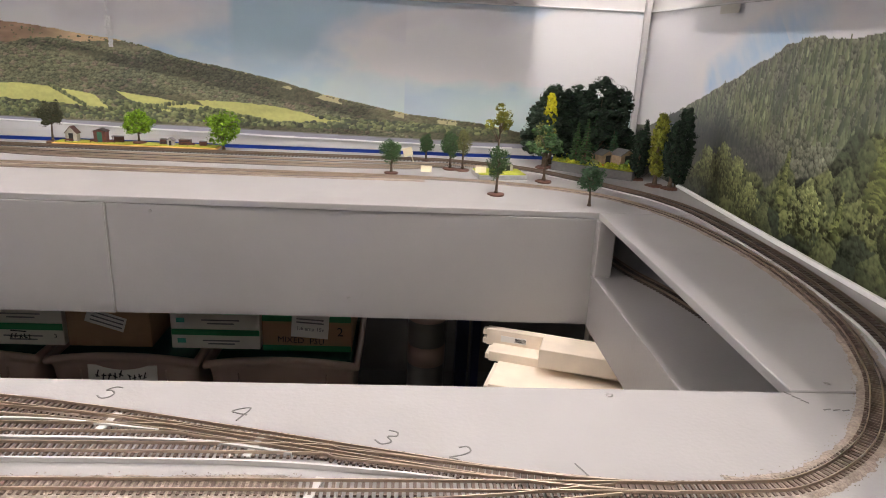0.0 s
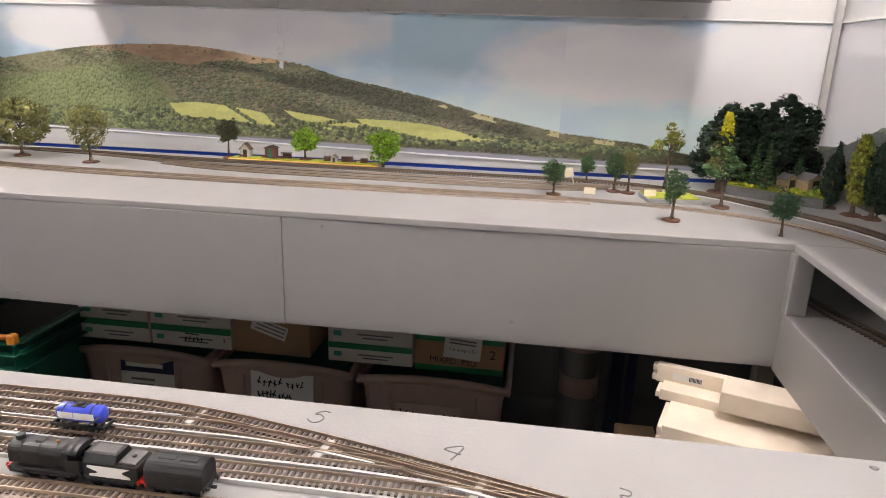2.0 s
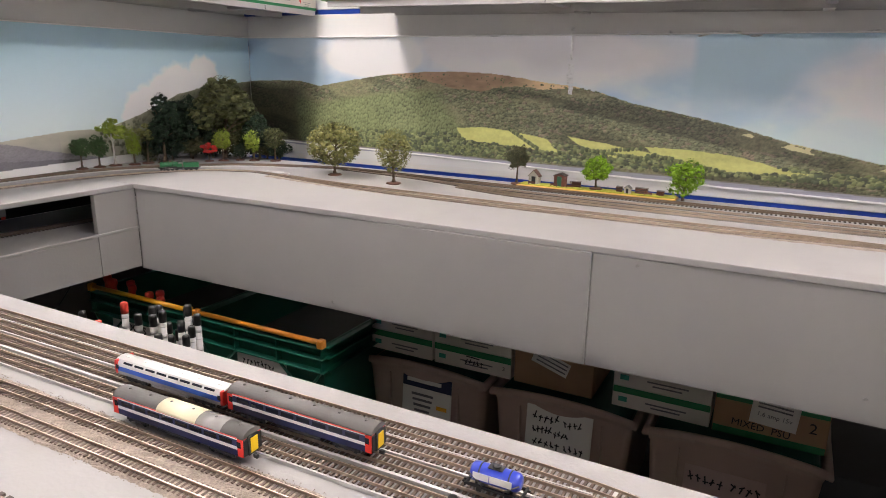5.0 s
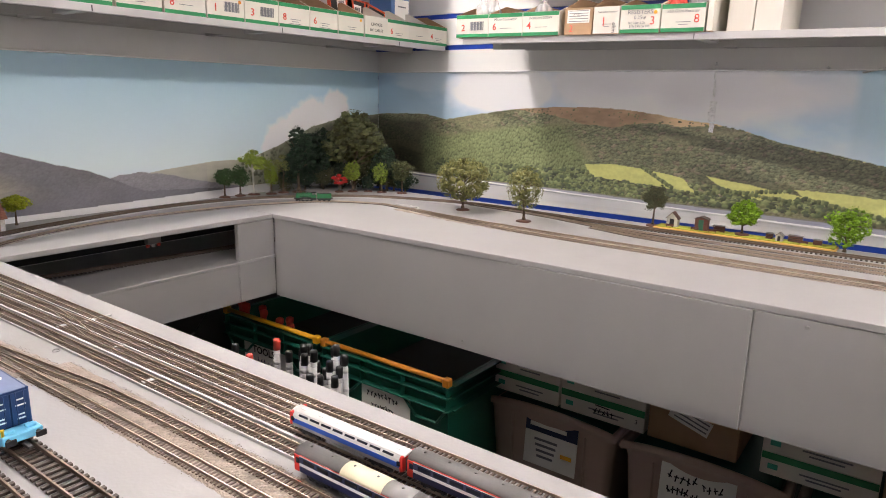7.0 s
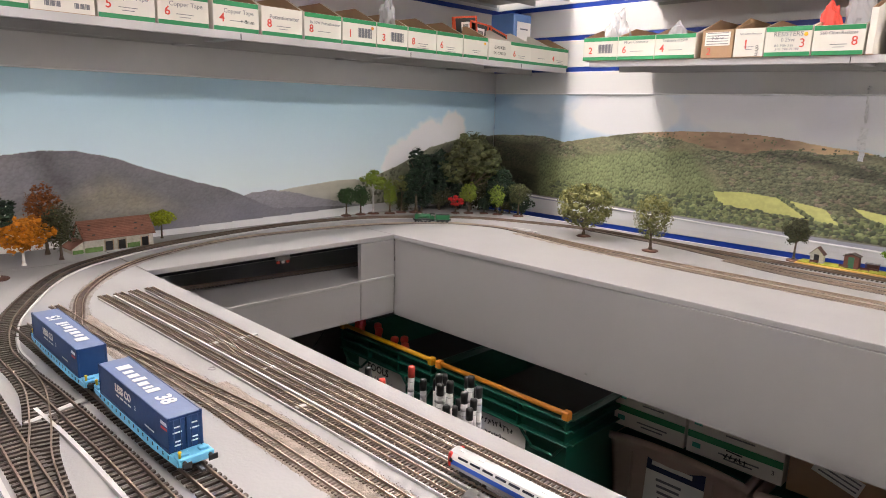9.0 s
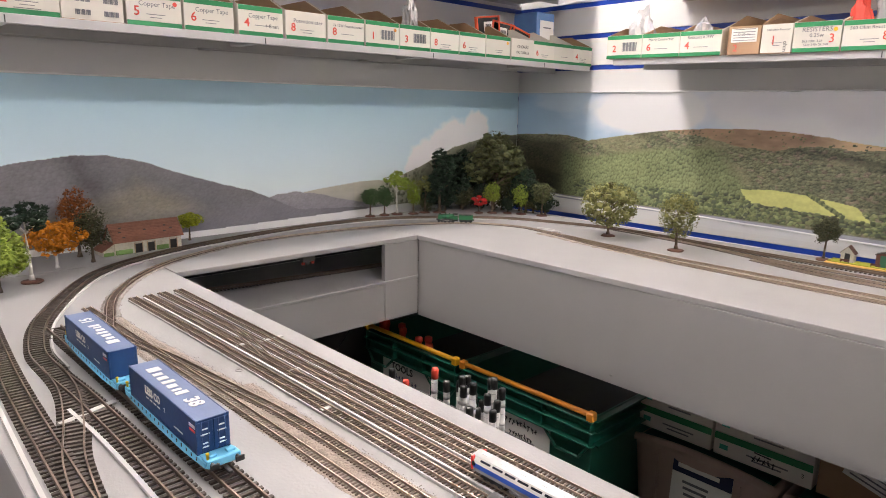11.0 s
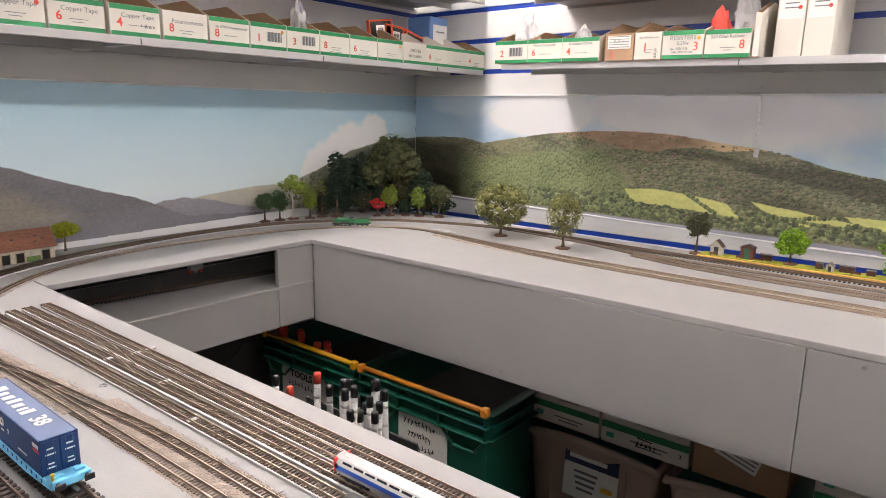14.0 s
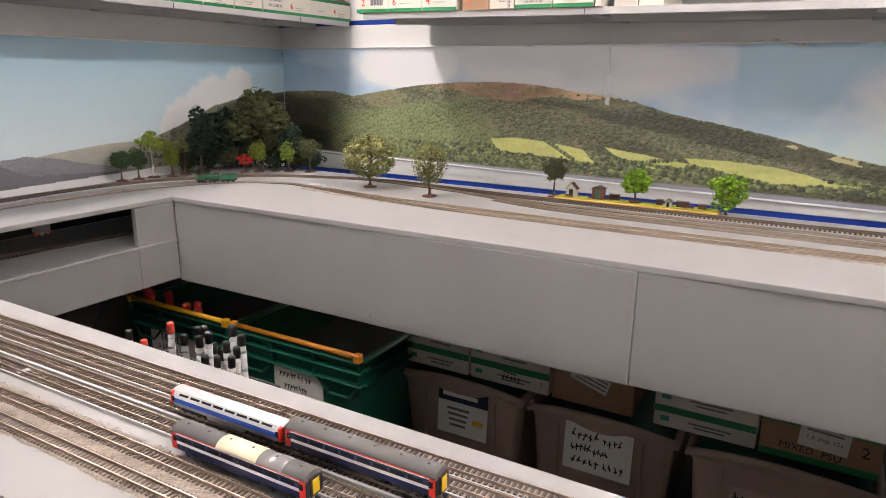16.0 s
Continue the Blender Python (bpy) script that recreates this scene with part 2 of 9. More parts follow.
single("ceiling", bm, M["ceil"], "plain white painted ceiling", "ceiling", "structure")


def slat_wall(name, length, m, label):
    """White slatted display board: boards with a blue insert in every joint. Local x along the wall, local -y into the room."""
    w = thing(name, m, label, "wall", kind="structure")
    bm = bmesh.new()
    box(bm, 0, length, 0.008, 0.15, 0, CEIL)
    part("backing", bm, M["white"], w)
    rows = [1.006 + 0.1012 * k for k in range(-1, 13)]
    # the wall below the boards gets its shade as a dark colour
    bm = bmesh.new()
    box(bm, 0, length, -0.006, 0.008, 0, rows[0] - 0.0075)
    part("lower_panel", bm, M["lower_wall"], w, "lower wall panel coloured dark for the shade below")
    for a, b in zip(rows, rows[1:] + [CEIL]):
        bm = bmesh.new()
        box(bm, 0, length, -0.006, 0.008, a + (0.0075 if a else 0), b - 0.0075 if b < CEIL else b, 0.0015)
        part("board", bm, M["white"], w)
    for z in rows:
        bm = bmesh.new()
        box(bm, 0, length, -0.003, 0.008, z - 0.0075, z + 0.0075)
        part("blue_insert", bm, M["blue_strip"], w, "glossy blue plastic insert strip")
    return w


slat_wall("wall_north", XR - XL + 0.3, pose(XL - 0.15, YB, 0), "white slatted wall board with blue joint strips")
slat_wall("wall_west", YB - YF, pose(XL, YF, 0, 0, 0, 90), "white slatted wall board with blue joint strips")
slat_wall("wall_east", YB - YF, pose(XR, YB, 0, 0, 0, -90), "white slatted wall board with blue joint strips")
slat_wall("wall_south", XR - XL + 0.3, pose(XR + 0.15, YF, 0, 0, 0, 180), "white slatted wall board with blue joint strips")

# ---- baseboards ----
TH = 0.0115
EY, FY = 0.655, 1.281          # inner edges of the near and far boards
LX, RX = -1.643, 0.358         # inner edges of the side boards
DB = 1.825                     # back edge of the far board
DL, DR = -1.965, 0.600         # outer edges of the side boards


def board(name, x0, x1, y0, y1, z0, z1, material, label, category="baseboard", bevel=0.001):
    bm = bmesh.new()
    box(bm, x0, x1, y0, y1, z0, z1, bevel)
    return single(name, bm, material, label, category, "structure")


board("baseboard_far", DL, DR, FY, DB, DECK - TH, DECK, M["deck"], "light grey painted layout board along the back wall")
board("baseboard_near", -1.80, 0.60, 0.268, EY, DECK - TH, DECK - 0.0006, M["deck"], "light grey painted layout board with sidings and pencil marks")
board("baseboard_left", DL, LX, EY + 0.0016, FY - 0.0006, DECK - TH, DECK - 0.0003, M["deck"], "light grey painted layout board against the side wall")
board("baseboard_left_corner", DL, -1.8006, 0.268, EY, DECK - TH, DECK - 0.0003, M["deck"], "light grey painted corner of the layout board")
board("baseboard_right", RX, DR, EY + 0.0018, FY - 0.0006, DECK - TH, DECK - 0.0003, M["deck"], "light grey painted layout board bridging to the far side")


def screw(parent, m):
    bm = bmesh.new()
    lathe(bm, [(0.0032, 0), (0.0032, 0.0006), (0.0018, 0.0010)], 10)
    o = part("screw", bm, M["screw"], parent)
    o.matrix_world = m
    return o


def fascia(name, x0, x1, label, bow):
    """A long ply panel, slightly bowed: bow gives (x, how far its face stands back from the board's edge)."""
    bm = bmesh.new()
    cols = []
    for x in np.linspace(x0, x1, 25):
        f = FY + float(np.interp(x, [p for p, _ in bow], [q for _, q in bow]))
        cols.append([bm.verts.new((x, y, z)) for y, z in ((f, 0.8345), (f + 0.015, 0.8345), (f + 0.015, DECK - TH - 0.0008), (f + 0.0008, DECK - TH - 0.0008), (f, DECK - TH - 0.0016))])
    for a, b in zip(cols, cols[1:]):
        for k in range(5):
            bm.faces.new((a[k], a[(k + 1) % 5], b[(k + 1) % 5], b[k]))
    bm.faces.new(cols[0][::-1])
    bm.faces.new(cols[-1])
    bmesh.ops.recalc_face_normals(bm, faces=bm.faces[:])
    return single(name, bm, M["fascia"], label, "fascia panel", "structure")


SEAM = -0.5035
f1 = fascia("fascia_left", LX, SEAM - 0.0015, "grey painted plywood fascia panel under the far board", ((-1.64, 0.004), (-1.1, 0.003), (-0.85, -0.0008), (SEAM, -0.0018)))
f2 = fascia("fascia_right", SEAM + 0.0015, RX, "grey painted plywood fascia panel under the far board", ((SEAM, 0.0002), (-0.4, 0.0012), (-0.3, 0.0035), (0.1, 0.003), (0.22, -0.0010), (RX, -0.0016)))
bm = bmesh.new()
box(bm, SEAM - 0.0016, SEAM - 0.0002, FY - 0.0012, FY + 0.012, 0.8345, DECK - TH - 0.0012, 0.0005)
single("trim_seam", bm, M["grey_strip"], "thin bare wood strip where two panels meet", "trim", "structure")
for sx, sz in ((-0.428, 1.026), (-0.086, 0.8735), (-1.050, 0.851)):
    screw(f2 if sx > SEAM else f1, pose(sx, FY + (0.0031 if sx > -0.3 else 0.0008 if sx > SEAM else 0.0023), sz, 90))

# left end: a panel by the far corner, an opening with a low track, a lower panel
board("fascia_corner_left", LX - 0.014, LX, 1.1745, FY + 0.003, 0.840, DECK - TH - 0.001, M["fascia"], "grey painted end panel beside the opening", "fascia panel")
board("fascia_low_left", LX - 0.014, LX, 0.30, 1.1735, 0.840, 0.937, M["fascia"], "grey painted lower panel under the opening", "fascia panel")
board("shelf_low_left", -1.975, LX + 0.003, 0.30, 1.62, 0.9375, 0.944, M["deck"], "grey painted lower track shelf inside the opening", "shelf")
# near-black sheets put the openings' shade into colour
board("panel_dark_left", -1.982, -1.976, 0.27, 1.70, 0.945, DECK - TH - 0.001, M["dark"], "near-black sheet for the shade behind the opening", "panel")
board("panel_dark_far", -1.975, RX + 0.2, 1.64, 1.65, 0.93, DECK - TH - 0.001, M["dark"], "near-black sheet for the shade under the far board", "panel")
# right end
board("fascia_low_right", RX, RX + 0.014, 0.30, FY + 0.003, 0.828, 0.9265, M["fascia"], "grey painted lower panel under the bridge", "fascia panel")
board("shelf_low_right", RX - 0.003, 0.61, 0.30, 1.62, 0.927, 0.9345, M["fascia"], "grey painted lower track shelf under the bridge", "shelf")
bm = bmesh.new()
box(bm, RX - 0.004, RX + 0.028, FY - 0.022, FY + 0.018, 0.9348, DECK - TH - 0.0006, 0.002)
single("pillar_right", bm, M["fascia"], "short grey painted wooden post", "post", "structure")
# another near-black sheet, for the shade under the bridge
board("panel_dark_right", 0.611, 0.617, 0.27, 1.70, 0.935, DECK - TH - 0.001, M["dark"], "near-black sheet for the shade behind the lower shelf", "panel")
# unseen and added: stops light reaching the stored things from the front
board("panel_front", -1.99, 0.62, 0.290, 0.306, 0.0, DECK - TH - 0.001, M["fascia"], "unseen panel added to block light under the near board", "panel")
# supports below the boards
for px, py in ((-1.93, 0.36), (0.56, 0.36), (-1.93, 1.85), (0.56, 1.85)):
    board("leg", px - 0.022, px + 0.022, py - 0.022, py + 0.022, 0, DECK - TH - 0.0005 if py > 1 else 0.8195, M["wood"], "plain timber support leg", "leg")
# coloured near black to keep the space under the layout in shade
board("storage_shelf", -2.0, 0.66, 1.02, 2.05, 0.30, 0.318, M["dark"], "storage shelf coloured dark for the shade under the layout", "shelf")

# ---- track ----


def smooth_path(points, step=0.004):
    """Evenly spaced points and headings along a smooth curve through the points."""
    p = np.array(points, float)
    if len(p) == 2:
        dense = np.linspace(p[0], p[1], 400)
    else:
        q = np.vstack([2 * p[0] - p[1], p, 2 * p[-1] - p[-2]])
        out = []
        for k in range(1, len(q) - 2):
            t = np.linspace(0, 1, 60, endpoint=False)[:, None]
            a, b, c, d = q[k - 1], q[k], q[k + 1], q[k + 2]
            out.append(0.5 * (2 * b + (c - a) * t + (2 * a - 5 * b + 4 * c - d) * t**2 + (3 * b - a - 3 * c + d) * t**3))
        dense = np.vstack(out + [p[-1:]])
        for _ in range(40):
            dense[1:-1] = 0.25 * dense[:-2] + 0.5 * dense[1:-1] + 0.25 * dense[2:]
    s = np.r_[0, np.cumsum(np.hypot(*np.diff(dense, axis=0).T))]
    at = np.linspace(0, s[-1], max(2, int(s[-1] / step) + 1))
    pts = np.stack([np.interp(at, s, dense[:, 0]), np.interp(at, s, dense[:, 1])], 1)
    d = np.gradient(pts, axis=0)
    return pts, d / np.hypot(*d.T)[:, None]


def sweep(pts, nrm, offset, w, z0, z1, name):
    """A rectangular bar along a path."""
    c = pts + nrm * offset
    v, f = [], []
    for k, (p, n) in enumerate(zip(c, nrm)):
        for s, z in ((-w / 2, z0), (w / 2, z0), (w / 2, z1), (-w / 2, z1)):
            v.append((p[0] + n[0] * s, p[1] + n[1] * s, z))
        if k:
            a, b = 4 * (k - 1), 4 * k
            f += [(a + i, a + (i + 1) % 4, b + (i + 1) % 4, b + i) for i in range(4)]
    e = 4 * (len(c) - 1)
    f += [(3, 2, 1, 0), (e, e + 1, e + 2, e + 3)]
    me = bpy.data.meshes.new(name)
    me.from_pydata(v, [], f)
    return me


KIND = {
    "n": dict(gauge=0.009, head=0.0008, pitch=0.0048, sl=0.0172, sw=0.0021, h0=0.0014, h1=0.0036, rail="rail", sleeper="sleeper"),
    "oo": dict(gauge=0.0165, head=0.0016, pitch=0.0088, sl=0.0310, sw=0.0040, h0=0.0022, h1=0.0060, rail="rail_oo", sleeper="sleeper_oo"),
}


def track(points, kind, label, z=DECK, lift=0.0, pieces=0, group=""):
    k = KIND[kind]
    t = thing("railway_track", pose(0, 0, z), label, "model track", group)
    pts, d = smooth_path(points, 0.006 if len(points) > 2 else 0.05)
    nrm = np.stack([-d[:, 1], d[:, 0]], 1)
    for s in (-1, 1):
        me = sweep(pts, nrm, s * (k["gauge"] + k["head"]) / 2, k["head"], k["h0"] - 0.0001 + lift, k["h1"] + lift, "rail")
        me.materials.append(M[k["rail"]])
        o = new("rail", me)
        o.parent = t
    sp, sd = smooth_path(points, k["pitch"])
    v, f = [], []
    w, ln, h = k["sw"] / 2, k["sl"] / 2, k["h0"] + lift
    one = None
    for i, (p, a) in enumerate(zip(sp, sd)):
        j = random.uniform(-0.0002, 0.0002)
        if i < pieces:
            if one is None:
                b = bmesh.new()
                box(b, -w, w, -ln, ln, 0, h)
                one = mesh_of(b, "sleeper", M[k["sleeper"]])
            o = new("sleeper", one)
            o.parent = t
            o.matrix_local = pose(p[0], p[1], j, 0, 0, math.degrees(math.atan2(a[1], a[0])))
            continue
        n = np.array([-a[1], a[0]])
        base = len(v)
        for zz in (0, h + j):
            for sx, sy in ((-w, -ln), (w, -ln), (w, ln), (-w, ln)):
                q = p + a * sx + n * sy
                v.append((q[0], q[1], zz))
        f += [tuple(base + c for c in q) for q in ((4, 5, 6, 7), (0, 1, 5, 4), (1, 2, 6, 5), (2, 3, 7, 6), (3, 0, 4, 7))]
    if v:
        me = bpy.data.meshes.new("sleeper_rest")
        me.from_pydata(v, [], f)
        me.materials.append(M[k["sleeper"]])
        o = new("sleeper_rest", me)
        o.parent = t
        o["kind"] = "stuff"
    return t


def ballast(points, width, material, label, height=0.0011, z=DECK, rough=0.004, grains=900):
    """A low bed of granules along a path, ragged at the edges, with loose grains strewn beside it."""
    pts, d = smooth_path(points, 0.0016)
    nrm = np.stack([-d[:, 1], d[:, 0]], 1)
    rng = np.random.RandomState(int(1000 * abs(points[0][0])))
    v, f = [], []
    m = 8
    for i, (p, n) in enumerate(zip(pts, nrm)):
        e = [width / 2 + rough * (1.6 * noise.noise(Vector((p[0] * 60, p[1] * 60, s))) + 0.9 * noise.noise(Vector((p[0] * 330, p[1] * 330, s + 5)))) for s in (0, 9)]
        for k in range(m + 1):
            q = p + n * (-e[0] + (e[0] + e[1]) * k / m)
            v.append((q[0], q[1], z + (-0.0004 if k in (0, m) else height * rng.uniform(0.55, 1.1))))
        if i:
            a, b = (m + 1) * (i - 1), (m + 1) * i
            f += [(a + k, a + k + 1, b + k + 1, b + k) for k in range(m)]
    for g in range(int(grains * len(pts) / 600)):
        k = rng.randint(len(pts))
        q = pts[k] + nrm[k] * rng.choice((-1, 1)) * (width / 2 + rough * 1.1 * rng.normal())
        r = rng.uniform(0.0003, 0.0006)
        a0, o = rng.uniform(0, 6.28), len(v)
        v += [(q[0] + r * math.cos(a0 + t), q[1] + r * math.sin(a0 + t), z - 0.0001) for t in (0, 2.1, 4.2)] + [(q[0], q[1], z + r * 1.3)]
        f += [(o, o + 1, o + 3), (o + 1, o + 2, o + 3), (o + 2, o, o + 3)]
    me = bpy.data.meshes.new("ballast")
    me.from_pydata(v, [], f)
    me.materials.append(material)
    o = new("ballast", me)
    return tagged(o, label, "ballast", kind="stuff")


def strip(points, label, w=0.003, h=0.003, offset=0.0, material="white_strip"):
    pts, d = smooth_path(points, 0.01)
    nrm = np.stack([-d[:, 1], d[:, 0]], 1)
    me = sweep(pts, nrm, offset, w, DECK - 0.0006, DECK + h, "white_strip")
    me.materials.append(M[material])
    return tagged(new("plastic_strip", me), label, "plastic strip")


SL = 0.0125


def sid(y0, fan=0.0):
    """A siding's line: y0 is its y at x = -0.28; fan bends its far end outwards."""
    return lambda x: y0 + SL * (x + 0.28) - fan * max(0.0, -0.9 - x) ** 2 / 0.36


A, B, C, D, E_, F_ = (sid(y, k) for y, k in ((0.6235, -0.002), (0.603, 0.005), (0.580, 0.006), (0.5555, 0.006), (0.5155, 0), (0.489, 0)))
track([(-1.512, A(-1.512)), (-1.3, A(-1.3)), (-1.1, A(-1.1)), (-0.9, A(-0.9)), (-0.5, A(-0.5)), (-0.34, 0.6215), (-0.22, 0.6035), (-0.1, 0.576), (0.02, 0.547), (0.12, 0.525), (0.20, 0.5175)], "n", "small-gauge siding track with brown sleepers and bright rails", lift=0.0003, pieces=300)
track([(-1.512, B(-1.512)), (-1.3, B(-1.3)), (-1.1, B(-1.1)), (-0.8, B(-0.8)), (-0.35, B(-0.35)), (-0.27, 0.6005), (-0.18, 0.588), (-0.1, 0.571)], "n", "small-gauge siding track joining the ladder of points", lift=0.0002, pieces=300)
track([(-1.512, C(-1.512)), (-1.3, C(-1.3)), (-1.1, C(-1.1)), (-0.8, C(-0.8)), (-0.22, C(-0.22)), (-0.12, 0.5735), (-0.02, 0.553), (0.04, 0.540)], "n", "small-gauge siding track joining the ladder of points", lift=0.0001, pieces=300)
track([(-1.512, D(-1.512)), (-1.3, D(-1.3)), (-1.1, D(-1.1)), (-0.8, D(-0.8)), (-0.12, D(-0.12)), (-0.02, 0.5505), (0.08, 0.5325), (0.16, 0.521)], "n", "small-gauge siding track joining the main line", pieces=300)
INNER = [(0.10, 0.5185), (0.24, 0.520), (0.30, 0.530), (0.373, 0.578), (0.431, 0.650), (0.466, 0.716), (0.499, 0.812), (0.518, 0.94), (0.521, 1.02), (0.516, 1.114), (0.500, 1.226), (0.464, 1.322), (0.414, 1.400), (0.356, 1.446), (0.271, 1.485), (0.168, 1.512), (-0.01, 1.522), (-0.30, 1.503)]
E_PATH = [(-1.06, 0.494), (-0.9, E_(-0.9)), (-0.5, E_(-0.5)), (-0.2, E_(-0.2)), (0.10, 0.5185)]
track(E_PATH + INNER[1:], "n", "small-gauge main line track curving round the board", lift=0.0004, pieces=300)
track([(-1.50, 0.459), (-1.28, 0.468), (-1.06, 0.476), (-0.8, F_(-0.8)), (-0.4, F_(-0.4)), (-0.1, 0.492), (0.06, 0.503), (0.16, 0.517)], "n", "small-gauge track in grey ballast beside the main line", pieces=300)
LEFT_IN = [(-1.06, 0.494), (-1.20, 0.478), (-1.339, 0.453), (-1.424, 0.471), (-1.547, 0.516), (-1.668, 0.603), (-1.760, 0.725), (-1.822, 0.912), (-1.822, 1.11), (-1.790, 1.31), (-1.690, 1.500), (-1.56, 1.575), (-1.46, 1.573), (-1.28, 1.535), (-1.135, 1.515), (-0.98, 1.503), (-0.7, 1.500), (-0.30, 1.503)]
track(LEFT_IN, "n", "small-gauge main line track curving past the side wall", lift=0.0004, pieces=300)
track([(-1.40, 1.572), (-1.28, 1.555), (-1.10, 1.544), (-0.8, 1.538), (-0.3, 1.538), (-0.05, 1.536), (0.1, 1.526)], "n", "small-gauge loop track along the far board", lift=0.0001, pieces=0)
OUTER = [(-0.62, 0.362), (-0.88, 0.3655), (-1.12, 0.360), (-1.25, 0.352), (-1.345, 0.356), (-1.486, 0.397), (-1.695, 0.514), (-1.800, 0.646), (-1.868, 0.832), (-1.912, 1.10), (-1.893, 1.335), (-1.809, 1.500), (-1.675, 1.645), (-1.5, 1.723), (-1.36, 1.758), (-1.2, 1.757), (-0.95, 1.742), (-0.4, 1.738), (0.0, 1.742), (0.12, 1.735), (0.252, 1.690), (0.322, 1.640), (0.384, 1.572), (0.458, 1.478), (0.505, 1.41), (0.541, 1.31), (0.553, 1.18), (0.556, 1.05), (0.553, 0.96), (0.546, 0.88), (0.526, 0.76), (0.47, 0.62), (0.40, 0.53)]
track(OUTER[:18], "oo", "larger-gauge track with dark brown sleepers curving round the corner", pieces=300)
strip(OUTER[3:15], "thin white edge strip inside the curved larger track", 0.0028, 0.0022, -0.0185)
track(OUTER[17:], "oo", "larger-gauge track with dark brown sleepers beside the forest backscene", pieces=0)
strip(OUTER[20:32], "thin white edge strip inside the curved larger track", 0.0026, 0.0020, -0.0185)
track([(-0.62, 0.296), (-0.95, 0.300), (-1.2, 0.306), (-1.38, 0.316), (-1.62, 0.334)], "oo", "larger-gauge track along the front edge of the board", pieces=120)
track([(-0.62, 0.407), (-0.9, 0.405), (-1.2, 0.399), (-1.42, 0.394)], "oo", "larger-gauge siding under the container wagons", pieces=120)
track([(-1.26, 0.353), (-1.17, 0.350), (-1.08, 0.333), (-1.0, 0.313), (-0.9, 0.300)], "oo", "larger-gauge crossover between two tracks", lift=0.0006, pieces=0)
track([(-1.36, 1.757), (-1.15, 1.735), (-0.95, 1.702), (-0.7, 1.688), (-0.1, 1.688), (0.1, 1.693), (0.25, 1.668)], "n", "small-gauge track through the far station", lift=0.0004)
track([(-1.05, 1.716), (-0.85, 1.668), (-0.7, 1.652), (-0.1, 1.648), (0.10, 1.668)], "n", "small-gauge track through the far station", lift=0.0002)
track([(-0.95, 1.668), (-0.75, 1.628), (-0.3, 1.618), (-0.05, 1.622), (0.05, 1.640)], "n", "small-gauge track through the far station", lift=0.0001)
track([(-1.31, B(-1.31)), (-1.26, B(-1.26) - 0.0006), (-1.185, 0.5805), (-1.11, C(-1.11) + 0.0006), (-1.05, C(-1.05))], "n", "small-gauge crossover between two sidings", lift=0.0005, pieces=60)
track([(-1.862, 0.60), (-1.835, 0.806), (-1.806, 1.045), (-1.786, 1.249), (-1.772, 1.44)], "oo", "larger-gauge track on the low shelf", z=0.944)
track([(0.395, 1.52), (0.418, 1.36), (0.436, 1.277), (0.460, 1.210), (0.482, 1.131), (0.508, 1.0), (0.545, 0.85), (0.565, 0.6)], "oo", "larger-gauge track on the low shelf", z=0.9345)
ballast(E_PATH[:1] + [(-0.8, 0.497), (-0.4, 0.5), (-0.05, 0.505)], 0.052, M["ballast"], "grey-brown ballast round two tracks", rough=0.0014)
ballast(LEFT_IN[:10], 0.028, M["ballast_dark"], "grey-brown ballast along the curve", rough=0.0016)
ballast([(-1.46, 0.462), (-1.3, 0.467), (-1.06, 0.486)], 0.046, M["ballast"], "grey-brown ballast under the points", rough=0.0018)
ballast([(-1.46, 1.570), (-1.2, 1.535), (-0.9, 1.520), (-0.3, 1.519), (0.05, 1.522)], 0.064, M["ballast"], "grey ballast under the far tracks")
ballast(INNER[1:16], 0.030, M["ballast"], "pale grey ballast along the curve", rough=0.002)
for line, w, mt in ((A, 0.0016, "grey_strip"), (B, 0.0016, "white_strip"), (C, 0.0028, "white_strip"), (D, 0.0016, "grey_strip")):
    strip([(-1.50, line(-1.5) - 0.0116), (-1.3, line(-1.3) - 0.0116), (-1.1, line(-1.1) - 0.0116), (-0.8, line(-0.8) - 0.0116), (-0.32, line(-0.32) - 0.0116)], ("white" if mt[0] == "w" else "grey") + " plastic strip lying beside a siding", w, 0.0024, 0, mt)
strip([(-0.32, B(-0.32) - 0.0118), (-0.24, 0.590), (-0.16, 0.578)], "white plastic strip lying beside a siding", 0.0018)
strip([(-0.32, C(-0.32) - 0.0118), (-0.14, 0.566), (-0.06, 0.552)], "white plastic strip lying beside a siding", 0.0024)
strip([(-0.32, D(-0.32) - 0.0118), (-0.10, 0.543), (0.0, 0.534), (0.05, 0.526)], "white plastic strip lying beside a siding", 0.0018)
strip([(-1.12, 0.338), (-1.0, 0.345), (-0.8, 0.347)], "white edge strip beside the larger track", 0.004)
strip([(-1.4, 0.291), (-1.0, 0.279), (-0.8, 0.276)], "white edge strip beside the larger track", 0.004)
for jx, jy in ((-0.2, 0.590), (-0.088, 0.5605), (-0.308, 0.6145), (-0.945, 0.547), (-1.183, 0.6215), (-1.181, 0.601), (-1.187, 0.568), (-1.062, 0.577), (-0.04, 0.516)):
    bm = bmesh.new()
    ln_ = 0.0120 if jx > -0.4 else 0.0075
    box(bm, -0.0030, 0.0030, -ln_, ln_, 0, 0.0017, 0.0004)
    single("rail_joint_strip", bm, M["white_strip"], "small white plastic piece between the rails at a joint", "joint strip", m=pose(jx, jy, DECK, 0, 0, -14 if jx > -0.4 else 2), group="joint strips")
bm = bmesh.new()
box(bm, -0.004, 0.004, -0.032, 0.032, 0, 0.0027, 0.0004)
